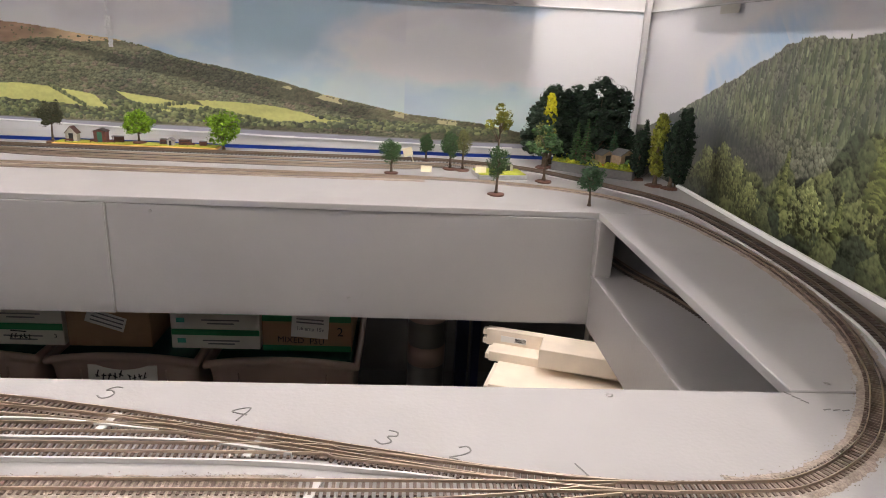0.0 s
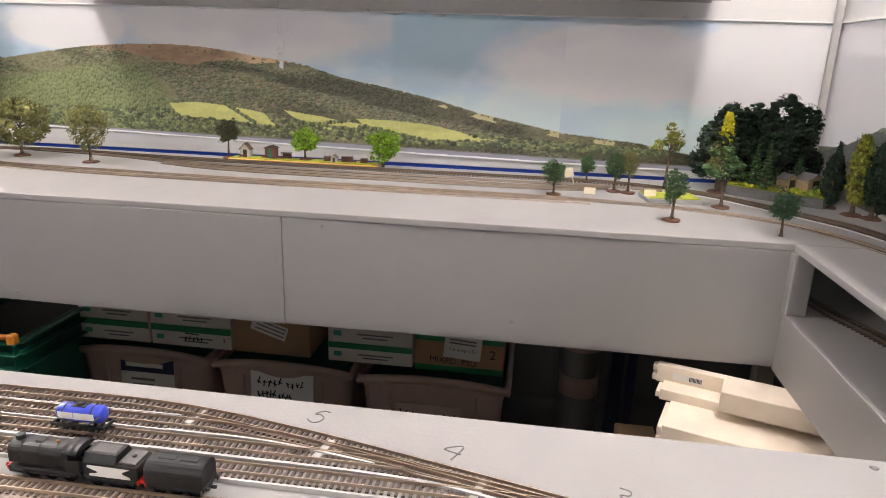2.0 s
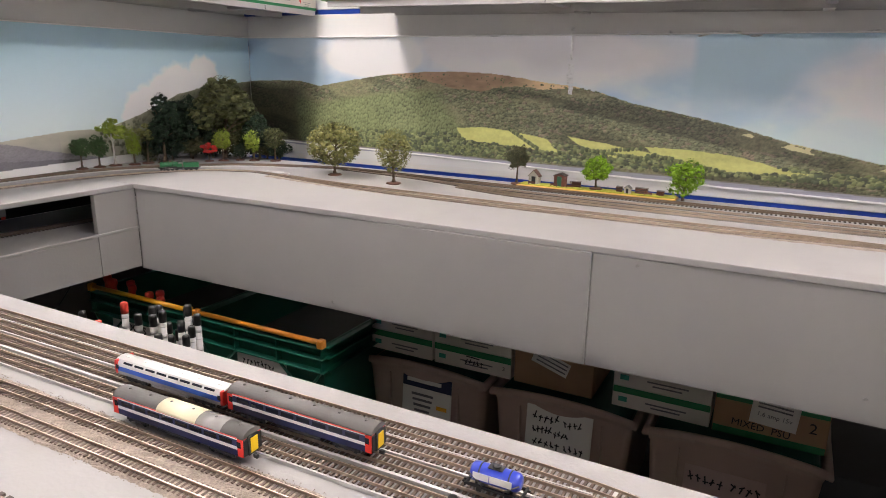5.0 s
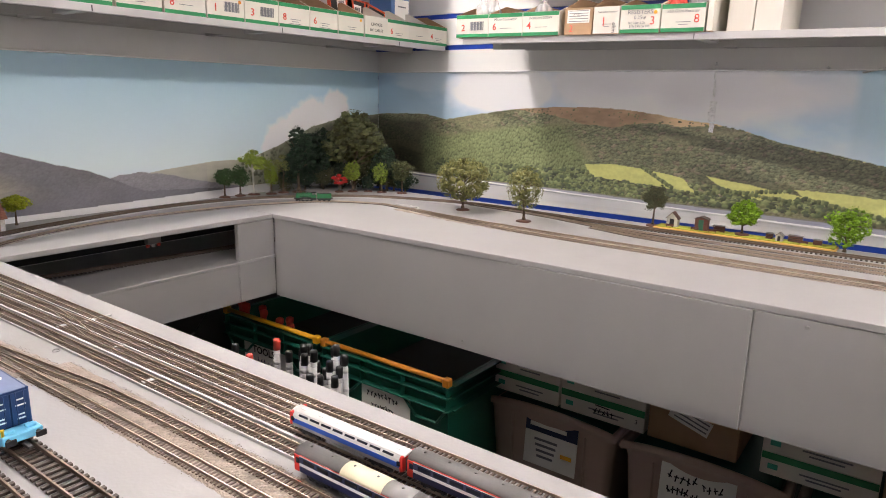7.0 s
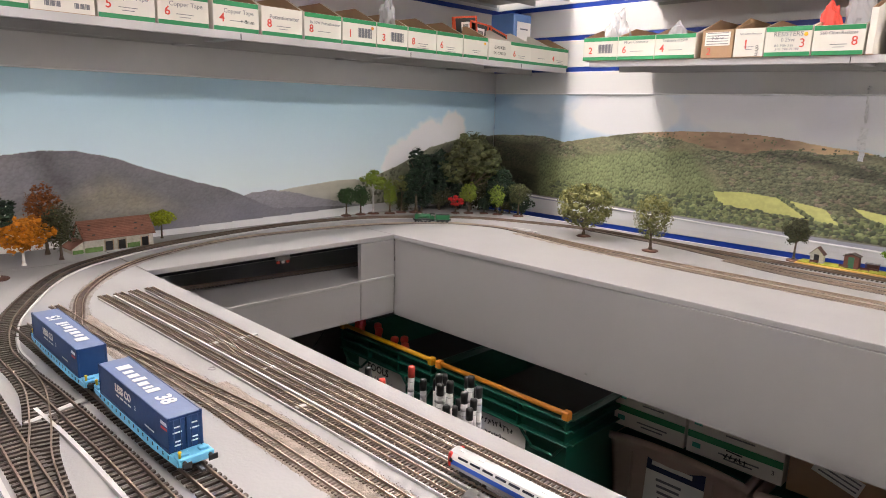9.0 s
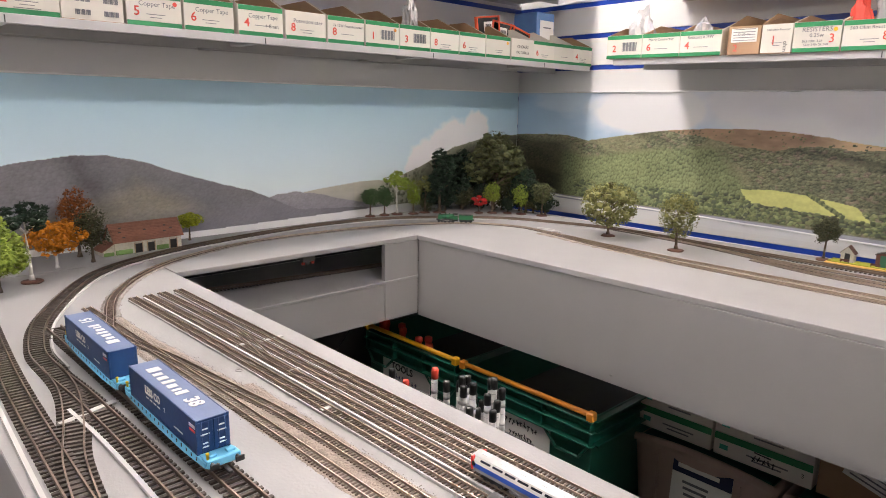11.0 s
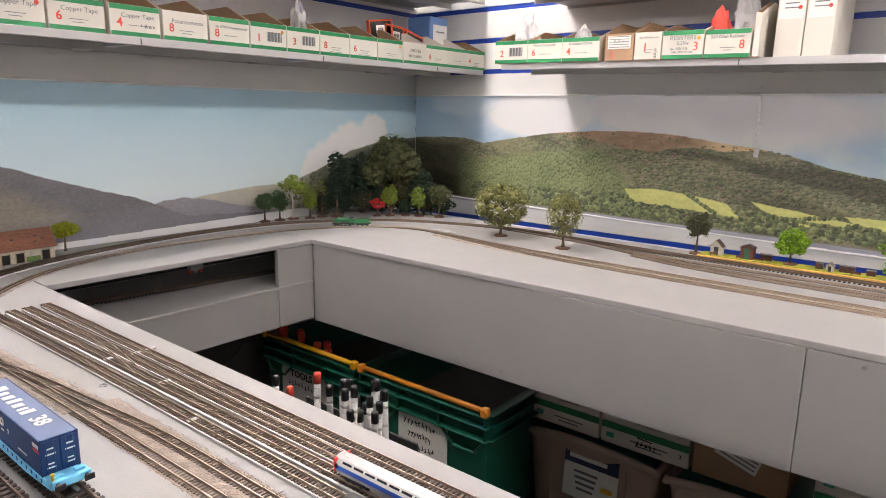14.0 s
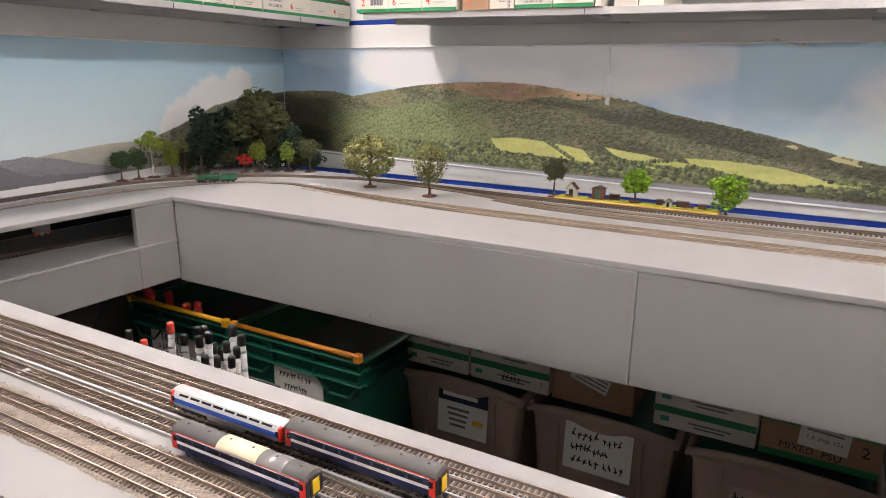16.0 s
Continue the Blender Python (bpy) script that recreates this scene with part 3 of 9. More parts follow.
single("rail_joint_strip", bm, M["white_strip"], "long white plastic strip across a pair of points", "joint strip", m=pose(-1.10, 0.352, DECK, 0, 0, 20))

# ---- printed backscenes ----


def vnoise(x, y, seed):
    """Smooth value noise on arrays."""
    rng = np.random.RandomState(seed)
    g = rng.rand(257, 257)
    xi, yi = np.floor(x).astype(int), np.floor(y).astype(int)
    fx, fy = x - xi, y - yi
    fx, fy = fx * fx * (3 - 2 * fx), fy * fy * (3 - 2 * fy)
    xi, yi = xi % 256, yi % 256
    return (g[xi, yi] * (1 - fx) + g[xi + 1, yi] * fx) * (1 - fy) + (g[xi, yi + 1] * (1 - fx) + g[xi + 1, yi + 1] * fx) * fy


def fbm(x, y, seed, octaves=4):
    return sum(vnoise(x * 2**k, y * 2**k, seed + k) * 0.5**k for k in range(octaves)) / sum(0.5**k for k in range(octaves))


def canopy(x, z, size, seed, tall=0.8):
    """Tree crowns seen from afar: (shade from 0 to 1, a number for each crown)."""
    u, v = x / size, z / (size * tall)
    best, shade, ident = np.full(u.shape, 9.0), np.zeros(u.shape), np.zeros(u.shape)
    rng = np.random.RandomState(seed)
    jx, jz, jid = rng.rand(64, 64), rng.rand(64, 64), rng.rand(64, 64)
    ui, vi = np.floor(u).astype(int), np.floor(v).astype(int)
    for a in (-1, 0, 1):
        for b in (-1, 0, 1):
            ci, cj = ui + a, vi + b
            cx, cz = ci + jx[ci % 64, cj % 64], cj + jz[ci % 64, cj % 64]
            dx, dz = u - cx, v - cz
            d = np.hypot(dx, dz)
            near = d < best
            best = np.where(near, d, best)
            shade = np.where(near, 0.55 + 0.55 * dz - 0.25 * dx - 0.35 * d, shade)
            ident = np.where(near, jid[ci % 64, cj % 64], ident)
    return np.clip(shade, 0, 1), ident


def inside(x, z, poly):
    hit = np.zeros(x.shape, bool)
    for (x0, z0), (x1, z1) in zip(poly, poly[1:] + poly[:1]):
        cross = (z0 > z) != (z1 > z)
        with np.errstate(divide="ignore", invalid="ignore"):
            hit ^= cross & (x < (x1 - x0) * (z - z0) / (z1 - z0) + x0)
    return hit


def mixc(c, colour, f):
    return c * (1 - f[..., None]) + np.array(colour) * f[..., None]


def line_of(x, pts):
    p = sorted(pts)
    return np.interp(x, [a for a, _ in p], [b for _, b in p])


RIDGE = [(-2.03, 1.281), (-1.9, 1.287), (-1.79, 1.287), (-1.7, 1.272), (-1.58, 1.292), (-1.43, 1.314), (-1.27, 1.326), (-1.12, 1.327), (-1.01, 1.319), (-0.9, 1.303), (-0.8, 1.292), (-0.71, 1.273), (-0.63, 1.25), (-0.49, 1.226), (-0.39, 1.207), (-0.23, 1.167), (-0.11, 1.144), (0.01, 1.122), (0.13, 1.111), (0.21, 1.104), (0.28, 1.094), (0.36, 1.078), (0.7, 1.075)]
BROWN = [(-1.43, 1.314), (-1.28, 1.3), (-1.2, 1.279), (-1.09, 1.272), (-0.98, 1.288), (-0.87, 1.281), (-0.78, 1.288), (-0.7, 1.273)]
FIELDS = [
    [(-1.17, 1.158), (-1.15, 1.124), (-1.1, 1.118), (-0.98, 1.113), (-0.91, 1.108), (-0.83, 1.101), (-0.87, 1.138), (-0.94, 1.152), (-1.06, 1.164)],
    [(-0.81, 1.152), (-0.73, 1.142), (-0.62, 1.126), (-0.56, 1.119), (-0.59, 1.105), (-0.69, 1.1), (-0.75, 1.115)],
    [(-0.59, 1.136), (-0.47, 1.135), (-0.36, 1.127), (-0.26, 1.106), (-0.17, 1.091), (-0.23, 1.085), (-0.39, 1.084), (-0.47, 1.092), (-0.56, 1.113)],
]
WATER = [(-1.95, 1.082), (-1.61, 1.076), (-1.3, 1.074), (-0.98, 1.069), (-0.56, 1.063), (-0.23, 1.057), (0.08, 1.052), (0.7, 1.046)]
SKY_BLUE, SKY_PALE, CLOUD_W, CLOUD_G = (0.38, 0.54, 0.68), (0.60, 0.73, 0.81), (0.83, 0.83, 0.85), (0.66, 0.65, 0.675)


def sky_back(x, z):
    c = mixc(np.zeros(x.shape + (3,)), SKY_BLUE, np.ones(x.shape))
    c = mixc(c, SKY_PALE, np.clip((1.34 - z) / 0.2, 0, 1))
    w = (fbm(x * 2.2, z * 4.5, 11, 5) - 0.5) * 0.3
    lump = np.exp(-(((x - 0.13 + w) / 0.33) ** 2 + ((z - 1.315 + w * 0.3) / 0.105) ** 2) ** 1.5)
    lump2 = np.exp(-(((x + 0.98 + w) / 0.43) ** 2 + ((z - 1.385 + w * 0.3) / 0.105) ** 2) ** 1.5)
    lump3 = np.exp(-(((x + 1.52 + w) / 0.16) ** 2 + ((z - 1.38) / 0.085) ** 2) ** 1.5)
    lump4 = np.exp(-(((x - 0.56 + w) / 0.26) ** 2 + ((z - 1.32 + w * 0.3) / 0.13) ** 2) ** 1.5)
    wisp = np.clip(fbm(x * 4, z * 9, 5, 5) * 2.6 - 1.35, 0, 0.32) * np.clip((z - 1.12) / 0.1, 0, 1)
    c = mixc(c, CLOUD_W, wisp)
    for k, g in ((lump, 0.95), (lump2, 0.8), (lump3, 0.25), (lump4, 0.25)):
        f = np.clip(k * 2.3 - 0.25 + 0.5 * (fbm(x * 16, z * 22, 37) - 0.5), 0, 1) * (k > 0.02)
        dark = np.clip(((z - 1.25) / 0.13 + fbm(x * 5, z * 8, 31) - 0.5), 0, 1) * g
        shade = mixc(mixc(np.zeros(x.shape + (3,)), CLOUD_W, np.ones(x.shape)), CLOUD_G, dark)
        c = c * (1 - f[..., None]) + shade * f[..., None]
    # the second sheet starts clear blue at the joint, above a slanting cloud edge
    slant = -0.135 - 0.85 * (1.42 - z) + 0.10 * (fbm(x * 7, z * 10, 41) - 0.5)
    clear = np.clip((x + 0.495) / 0.022, 0, 1) * np.clip((slant - x) / 0.05, 0, 1) * np.clip((z - 1.20) / 0.12, 0, 1)
    c = mixc(c, (0.37, 0.53, 0.63), clear * (0.92 - 0.5 * np.clip(fbm(x * 9, z * 14, 43) - 0.45, 0, 1)))
    grey = np.clip((-0.472 - x) / 0.022, 0, 1) * np.clip((x + 0.80) / 0.12, 0, 1) * np.clip((z - 1.30) / 0.08, 0, 1)
    c = mixc(c, CLOUD_G, 0.5 * grey)
    return c * (0.86 + 0.28 * fbm(x * 3.5, z * 7, 45, 5))[..., None]


TEX = fbm(*np.meshgrid(np.arange(512) / 9.0, np.arange(512) / 9.0), 301, 3)


def stamp(img, U, Z, cx, z0, w, h, shape, col, rng, lo=0.35, hi=1.35):
    """One printed tree on the sheet: a fir or a ragged bush, lighter towards its top."""
    i0, i1 = np.searchsorted(U, (cx - w / 2, cx + w / 2))
    j0, j1 = np.searchsorted(Z, (z0, z0 + h))
    if i1 - i0 < 1 or j1 - j0 < 1:
        return
    u = (U[i0:i1] - cx)[None, :] / (w / 2)
    v = (Z[j0:j1] - z0)[:, None] / h
    a, b = rng.randint(0, 300, 2)
    n = TEX[a:a + j1 - j0, b:b + i1 - i0]
    n = n[:, : i1 - i0]
    if shape == "fir":
        hit = np.abs(u) < (1.03 - v) ** 0.8 * (0.75 + 1.0 * (n - 0.4))
        shade = 0.45 - 0.35 * u + 1.3 * (n - 0.5) + 0.25 * v
    else:
        hit = u**2 + (2 * v - 1) ** 2 + 1.6 * (n - 0.5) < 0.95
        shade = 0.15 + 0.65 * v - 0.2 * u + 1.4 * (n - 0.5)
    tone = lo + (hi - lo) * np.clip(shade, 0, 1)
    img[j0:j1, i0:i1] = np.where(hit[..., None], np.array(col) * tone[..., None], img[j0:j1, i0:i1])


def stand(img, U, Z, n, u0, u1, low, high, size, shape, palette, seed, keep=None, tall=1.0, lo=0.35, hi=1.35):
    """n trees strewn between two lines and drawn from the top of the slope down."""
    rng = np.random.RandomState(seed)
    u = rng.uniform(u0, u1, n)
    z = low(u) + (high(u) - low(u)) * rng.rand(n)
    for k in np.argsort(-z):
        if keep is not None and not keep(u[k], z[k]):
            continue
        w = size * rng.uniform(0.65, 1.4)
        c = np.array(palette[rng.randint(len(palette))]) * rng.uniform(0.8, 1.2)
        stamp(img, U, Z, u[k], z[k] - w * tall * 0.5, w, w * tall * rng.uniform(0.85, 1.2), shape, c, rng, lo, hi)


def grove(img, U, Z, cx, z0, w, h, col, seed, leaf_size=0.0065):
    """One large leafy tree in the foreground of the print, made of many tufts."""
    rng = np.random.RandomState(seed)
    n = int(2.2 * w * h / leaf_size**2)
    u, v = rng.normal(0, 0.36, n), rng.rand(n)
    for k in np.argsort(-v):
        r = math.sqrt(max(0.0, 1 - (2 * v[k] - 0.8) ** 2 / 1.5))
        lit = 0.1 + 1.15 * v[k] + rng.uniform(-0.5, 0.6) - 0.3 * u[k]
        s_ = leaf_size * rng.uniform(0.6, 1.5)
        stamp(img, U, Z, cx + u[k] * r * w * 0.75, z0 + v[k] * h, s_, s_, "bush", np.array(col) * max(0.2, lit), rng, 0.4, 1.3)


def one_inside(x, z, poly):
    return bool(inside(np.array([x]), np.array([z]), poly)[0])


OLIVES = ((0.075, 0.092, 0.046), (0.11, 0.125, 0.06), (0.15, 0.165, 0.075), (0.20, 0.205, 0.10), (0.175, 0.15, 0.09))
GREENS = ((0.075, 0.092, 0.050), (0.11, 0.13, 0.062), (0.15, 0.172, 0.078), (0.185, 0.20, 0.095), (0.06, 0.07, 0.046))
FIRS = ((0.10, 0.12, 0.07), (0.13, 0.15, 0.085), (0.18, 0.195, 0.115), (0.075, 0.088, 0.06))


def woodland(x, z, seed):
    """A wooded hillside from afar: crowns of two sizes, thick and thin stands, rough pasture between."""
    wx = x + 0.010 * (fbm(x * 45, z * 60, seed) - 0.5) + 0.004 * (fbm(x * 160, z * 160, seed + 3) - 0.5)
    wz = z + 0.007 * (fbm(x * 45, z * 60, seed + 7) - 0.5) + 0.004 * (fbm(x * 160, z * 160, seed + 8) - 0.5)
    s1, i1 = canopy(wx, wz, 0.0125, seed + 1, 0.55)
    s2, i2 = canopy(wx, wz, 0.0062, seed + 2, 0.62)
    grain = fbm(x * 170, z * 230, seed + 11, 3) - 0.5
    tone = 0.78 + 0.75 * (s1 - 0.38) + 0.65 * (s2 - 0.38) + 1.1 * grain
    hue = np.clip(0.55 * i1 + 0.45 * i2, 0, 1)[..., None]
    wood = np.array((0.082, 0.092, 0.058)) * (1 - hue) + np.array((0.172, 0.172, 0.098)) * hue
    wood = np.where((i1 > 0.86)[..., None], np.array((0.165, 0.138, 0.098)), wood) * np.clip(tone, 0.3, 1.7)[..., None]
    thick = fbm(x * 6.5, z * 24, seed + 20, 4) + 0.16 * (fbm(x * 45, z * 80, seed + 24) - 0.5)
    cover = np.clip((thick - 0.40) / 0.10, 0.45, 1)
    pasture = np.array((0.192, 0.182, 0.108)) * (0.62 + 0.5 * fbm(x * 30, z * 90, seed + 30) + 0.55 * grain + 0.22 * (s2 - 0.4))[..., None]
    belt = np.clip(3.2 * fbm(x * 3.5 + z * 9, z * 26 + x * 4, seed + 44, 4) - 1.55, 0, 0.55)
    big = (0.86 + 0.46 * fbm(x * 3.2, z * 11, seed + 40)) * (1 - belt)
    return (wood * cover[..., None] + pasture * (1 - cover[..., None])) * big[..., None]


def conifers(u, z, seed):
    """A steep slope of firs: narrow upright crowns, paler at their tips."""
    wu = u + 0.006 * (fbm(u * 60, z * 40, seed) - 0.5)
    wz = z + 0.012 * (fbm(u * 60, z * 40, seed + 4) - 0.5)
    s1, i1 = canopy(wu, wz, 0.0115, seed + 1, 1.35)
    s2, i2 = canopy(wu, wz, 0.0060, seed + 2, 1.2)
    tone = 0.85 + 1.0 * (s1 - 0.38) + 0.7 * (s2 - 0.38) + 1.3 * (fbm(u * 260, z * 190, seed + 9, 3) - 0.5)
    hue = (0.6 * i1 + 0.4 * i2)[..., None]
    col = np.array((0.092, 0.098, 0.074)) * (1 - hue) + np.array((0.190, 0.194, 0.135)) * hue
    return col * np.clip(tone, 0.28, 1.7)[..., None] * (0.78 + 0.44 * fbm(u * 5, z * 8, seed + 12))[..., None]


def broadleaf(u, z, seed):
    """Leafy trees near by: rounded heads lit from above, dark gaps, a fine leaf grain."""
    wu = u + 0.020 * (fbm(u * 30, z * 30, seed) - 0.5) + 0.006 * (fbm(u * 110, z * 110, seed + 3) - 0.5)
    wz = z + 0.020 * (fbm(u * 30, z * 30, seed + 5) - 0.5) + 0.006 * (fbm(u * 110, z * 110, seed + 6) - 0.5)
    s1, i1 = canopy(wu, wz, 0.052, seed + 1, 0.95)
    s2, i2 = canopy(wu, wz, 0.014, seed + 2, 0.75)
    leafy = fbm(u * 190, z * 190, seed + 9, 3) - 0.5
    tone = 0.72 + 1.35 * (s1 - 0.36) + 0.8 * (s2 - 0.38) + 1.4 * leafy
    col = np.array((0.034, 0.044, 0.034)) * (1 - i1[..., None]) + np.array((0.180, 0.196, 0.080)) * i1[..., None]
    return 0.84 * col * np.clip(tone, 0.10, 1.9)[..., None]


def print_back(x, z):
    U, Z = x[0], z[:, 0]
    c = sky_back(x, z)
    ridge = line_of(x, RIDGE) + 0.004 * (fbm(x * 60, x * 0 + 3, 8) - 0.5)
    hill = z < ridge
    n = fbm(x * 22, z * 60, 15)
    grassy = woodland(x, z, 300)
    moor = (z > line_of(x, BROWN) + 0.012 * (fbm(x * 30, z * 40, 3) - 0.5)) & (x > -1.43) & (x < -0.66)
    moorc = np.array((0.225, 0.15, 0.095)) * (0.55 + 0.9 * n[..., None])
    tan = np.clip((x + 1.0) / 0.12, 0, 1)
    moorc = moorc * (1 - tan[..., None]) + np.array((0.44, 0.33, 0.19)) * (0.6 + 0.8 * n[..., None]) * tan[..., None]
    land = np.where(moor[..., None], moorc, grassy)
    land = np.where(((z > ridge - 0.016) & (x > -0.45) & (x < 0.3) & (fbm(x * 14, z * 30, 44) > 0.50))[..., None], np.array((0.36, 0.34, 0.19)), land)
    c = np.where(hill[..., None], land, c)
    top = lambda u: np.interp(u, [p for p, _ in RIDGE], [q for _, q in RIDGE]) - 0.004
    brown = lambda u: np.where((u > -1.43) & (u < -0.7), np.interp(u, [p for p, _ in BROWN], [q for _, q in BROWN]), top(u))
    floor_ = lambda u: np.full(np.shape(u), 1.072)
    stand(c, U, Z, 200, -1.4, 0.3, brown, top, 0.006, "bush", OLIVES, 401, None, 0.6, 0.5, 1.1)
    # a plantation of young conifers, drawn as fine upright strokes
    firs = np.clip((x + 1.84) / 0.05, 0, 1) * np.clip((-1.20 + 0.9 * (1.24 - z) - x + 0.05 * (fbm(x * 20, z * 30, 66) - 0.5)) / 0.05, 0, 1) * np.clip((line_of(x, RIDGE) - 0.045 - z) / 0.02, 0, 1)
    tips, _ = canopy(x + 0.003 * (fbm(x * 90, z * 90, 68) - 0.5), z, 0.0068, 70, 1.5)
    stroke = 0.80 + 0.85 * (tips - 0.38) + 0.7 * (fbm(x * 220, z * 130, 67, 3) - 0.5) + 0.5 * (fbm(x * 9, z * 26, 69) - 0.5)
    c = mixc(c, (0, 0, 0), firs) + np.array((0.150, 0.172, 0.085)) * (stroke * firs * hill)[..., None]
    wob = 0.004 * (fbm(x * 50, z * 60, 52) - 0.5)
    for poly in FIELDS:
        hit = inside(x + wob, z + wob, poly)
        g = np.array((0.37, 0.375, 0.135)) * (0.72 + 0.34 * fbm(x * 14, z * 60, 61)[..., None] + 0.22 * fbm(x * 150, z * 190, 63)[..., None])
        c = np.where(hit[..., None], g, c)
    open_land = lambda u, q: not any(one_inside(u, q, p) for p in FIELDS)
    stand(c, U, Z, 2300, -1.75, 0.3, floor_, lambda u: np.interp(u, (-1.8, -1.2, -0.5, 0.3), (1.135, 1.14, 1.115, 1.085)), 0.0125, "bush", GREENS, 404, open_land, 0.72, 0.42, 1.2)
    for a0, b0, a1, b1 in ((-0.99, 1.16, -0.90, 1.108), (-0.83, 1.10, -0.60, 1.128), (-0.75, 1.115, -0.58, 1.101), (-0.56, 1.113, -0.40, 1.084)):
        for k in range(22):
            rg = np.random.RandomState(500 + k)
            q = k / 21
            stamp(c, U, Z, a0 + (a1 - a0) * q, b0 + (b1 - b0) * q - 0.004, 0.011, 0.010 + 0.004 * rg.rand(), "bush", OLIVES[k % 3], rg)
    # corner shade painted into the print, on top of its own dark tone
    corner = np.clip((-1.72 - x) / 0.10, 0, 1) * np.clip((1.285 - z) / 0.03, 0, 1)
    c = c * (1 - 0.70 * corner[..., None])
    shore = line_of(x, WATER)
    wat = z < shore + 0.002 * (fbm(x * 80, x * 0, 71) - 0.5)
    c = np.where(wat[..., None], np.array((0.22, 0.225, 0.27)) * (0.85 + 0.3 * fbm(x * 20, z * 400, 75)[..., None]), c)
    c = np.where((wat & (z > shore - 0.003))[..., None], np.array((0.14, 0.13, 0.12)), c)
    return np.where((z < shore - 0.014)[..., None], np.array((0.80, 0.80, 0.79)), np.where(hill[..., None], c * 1.74, np.minimum(c * 1.18, 0.92)))


LRIDGE = [(0.2, 1.20), (0.51, 1.249), (0.58, 1.256), (0.65, 1.256), (0.74, 1.236), (0.82, 1.206), (0.91, 1.177), (1.01, 1.148), (1.08, 1.118), (1.15, 1.085), (2.2, 1.02)]
LRIDGE2 = [(0.9, 1.09), (1.02, 1.115), (1.09, 1.131), (1.15, 1.135), (1.22, 1.124), (1.32, 1.098), (1.45, 1.072), (2.2, 1.0)]
LRIDGE3 = [(1.05, 1.115), (1.22, 1.137), (1.38, 1.150), (1.49, 1.148), (1.61, 1.182), (1.76, 1.24), (1.9, 1.268), (2.11, 1.281)]


def print_left(y, z):
    U, Z = y[0], z[:, 0]
    c = mixc(np.zeros(y.shape + (3,)), (0.43, 0.62, 0.72), np.ones(y.shape))
    c = mixc(c, (0.66, 0.755, 0.79), np.clip((1.38 - z) / 0.25, 0, 1))
    w = 0.07 * (fbm(y * 10, z * 12, 91, 5) - 0.5)
    puff = 0.035 * (fbm(y * 26, z * 26, 93) - 0.5)
    cloud = np.zeros(y.shape)
    for cy, cz, r in ((1.64, 1.200, 0.070), (1.71, 1.235, 0.075), (1.77, 1.280, 0.068), (1.88, 1.305, 0.062), (1.82, 1.23, 0.085)):
        cloud = np.maximum(cloud, np.clip((r - np.hypot((y - cy + w) * 0.8, z - cz + w * 0.6) + puff) / 0.022, 0, 1))
    c = mixc(c, (0.90, 0.89, 0.87), cloud)
    c = c * (1 - (0.14 * cloud * fbm(y * 14, z * 16, 94))[..., None])
    haze = 0.5 + 0.6 * fbm(y * 25, z * 60, 97)[..., None]
    back = z < line_of(y, LRIDGE3)
    near = np.clip((y - 1.48) / 0.16, 0, 1)[..., None]
    c3 = np.array((0.43, 0.42, 0.345)) * (0.62 + haze * 0.45) * (1 - near) + np.array((0.17, 0.175, 0.12)) * (0.5 + haze * 0.6) * near
    c = np.where(back[..., None], c3, c)
    rng_left = np.random.RandomState(12)
    line = lambda pts: (lambda u: np.interp(u, [p for p, _ in pts], [q for _, q in pts]) - 0.003)
    low = lambda u: np.full(np.shape(u), 1.04)
    stand(c, U, Z, 1500, 1.45, 2.1, low, line(LRIDGE3), 0.010, "bush", ((0.14, 0.15, 0.10), (0.17, 0.175, 0.12), (0.20, 0.20, 0.14)), 411, lambda u, q: rng_left.rand() < (u - 1.42) / 0.3, 1.0, 0.6, 1.2)
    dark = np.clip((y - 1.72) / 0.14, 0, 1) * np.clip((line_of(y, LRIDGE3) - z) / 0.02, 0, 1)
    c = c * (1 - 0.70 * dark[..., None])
    for ridge, tint, seed in ((LRIDGE2, 1.70, 421), (LRIDGE, 1.0, 422)):
        hit = z < line_of(y, ridge) + 0.004 * (fbm(y * 45, y * 0, 99) - 0.5)
        sh, _ = canopy(y + 0.006 * (fbm(y * 60, z * 60, seed) - 0.5), z + 0.006 * (fbm(y * 60, z * 60, seed + 1) - 0.5), 0.0075, seed + 2, 0.8)
        slope = 0.70 + 0.55 * fbm(y * 8 + z * 5, z * 16 - y * 4, seed + 5) + 0.28 * (sh - 0.4) + 0.35 * (fbm(y * 150, z * 180, seed + 9, 3) - 0.5)
        c = np.where(hit[..., None], np.array((0.146, 0.141, 0.150)) * tint * slope[..., None], c)
    spur_f = np.clip((1.215 - np.abs(y - 0.72) * 0.50 - z) / 0.05, 0, 1) * (z < line_of(y, LRIDGE)) * np.clip((z - 1.07) / 0.05, 0, 1)
    c = c * (1 + (np.array((0.52, 0.44, 0.10)) * (spur_f * (0.6 + 0.8 * fbm(y * 40, z * 60, 103)))[..., None]))
    flank = np.clip(1 - np.abs((y - 0.60 - (1.22 - z) * 0.45) / 0.05), 0, 1) * (z < line_of(y, LRIDGE)) * (z > 1.09)
    c = c * (1 - 0.42 * flank[..., None])
    broad = 0.72 + 0.56 * fbm(y * 7, z * 13, 106)
    c = np.where((z < line_of(y, LRIDGE))[..., None], c * broad[..., None], c)
    violet = np.clip((1.15 - z) / 0.08, 0, 1) * np.clip((y - 0.75) / 0.1, 0, 1) * (y < 1.35)
    c = c * (1 - 0.4 * violet[..., None]) + np.array((0.21, 0.205, 0.245)) * 0.4 * violet[..., None]
    margin = 1.055 + np.clip(y - 0.9, 0, 1.2) * 0.019
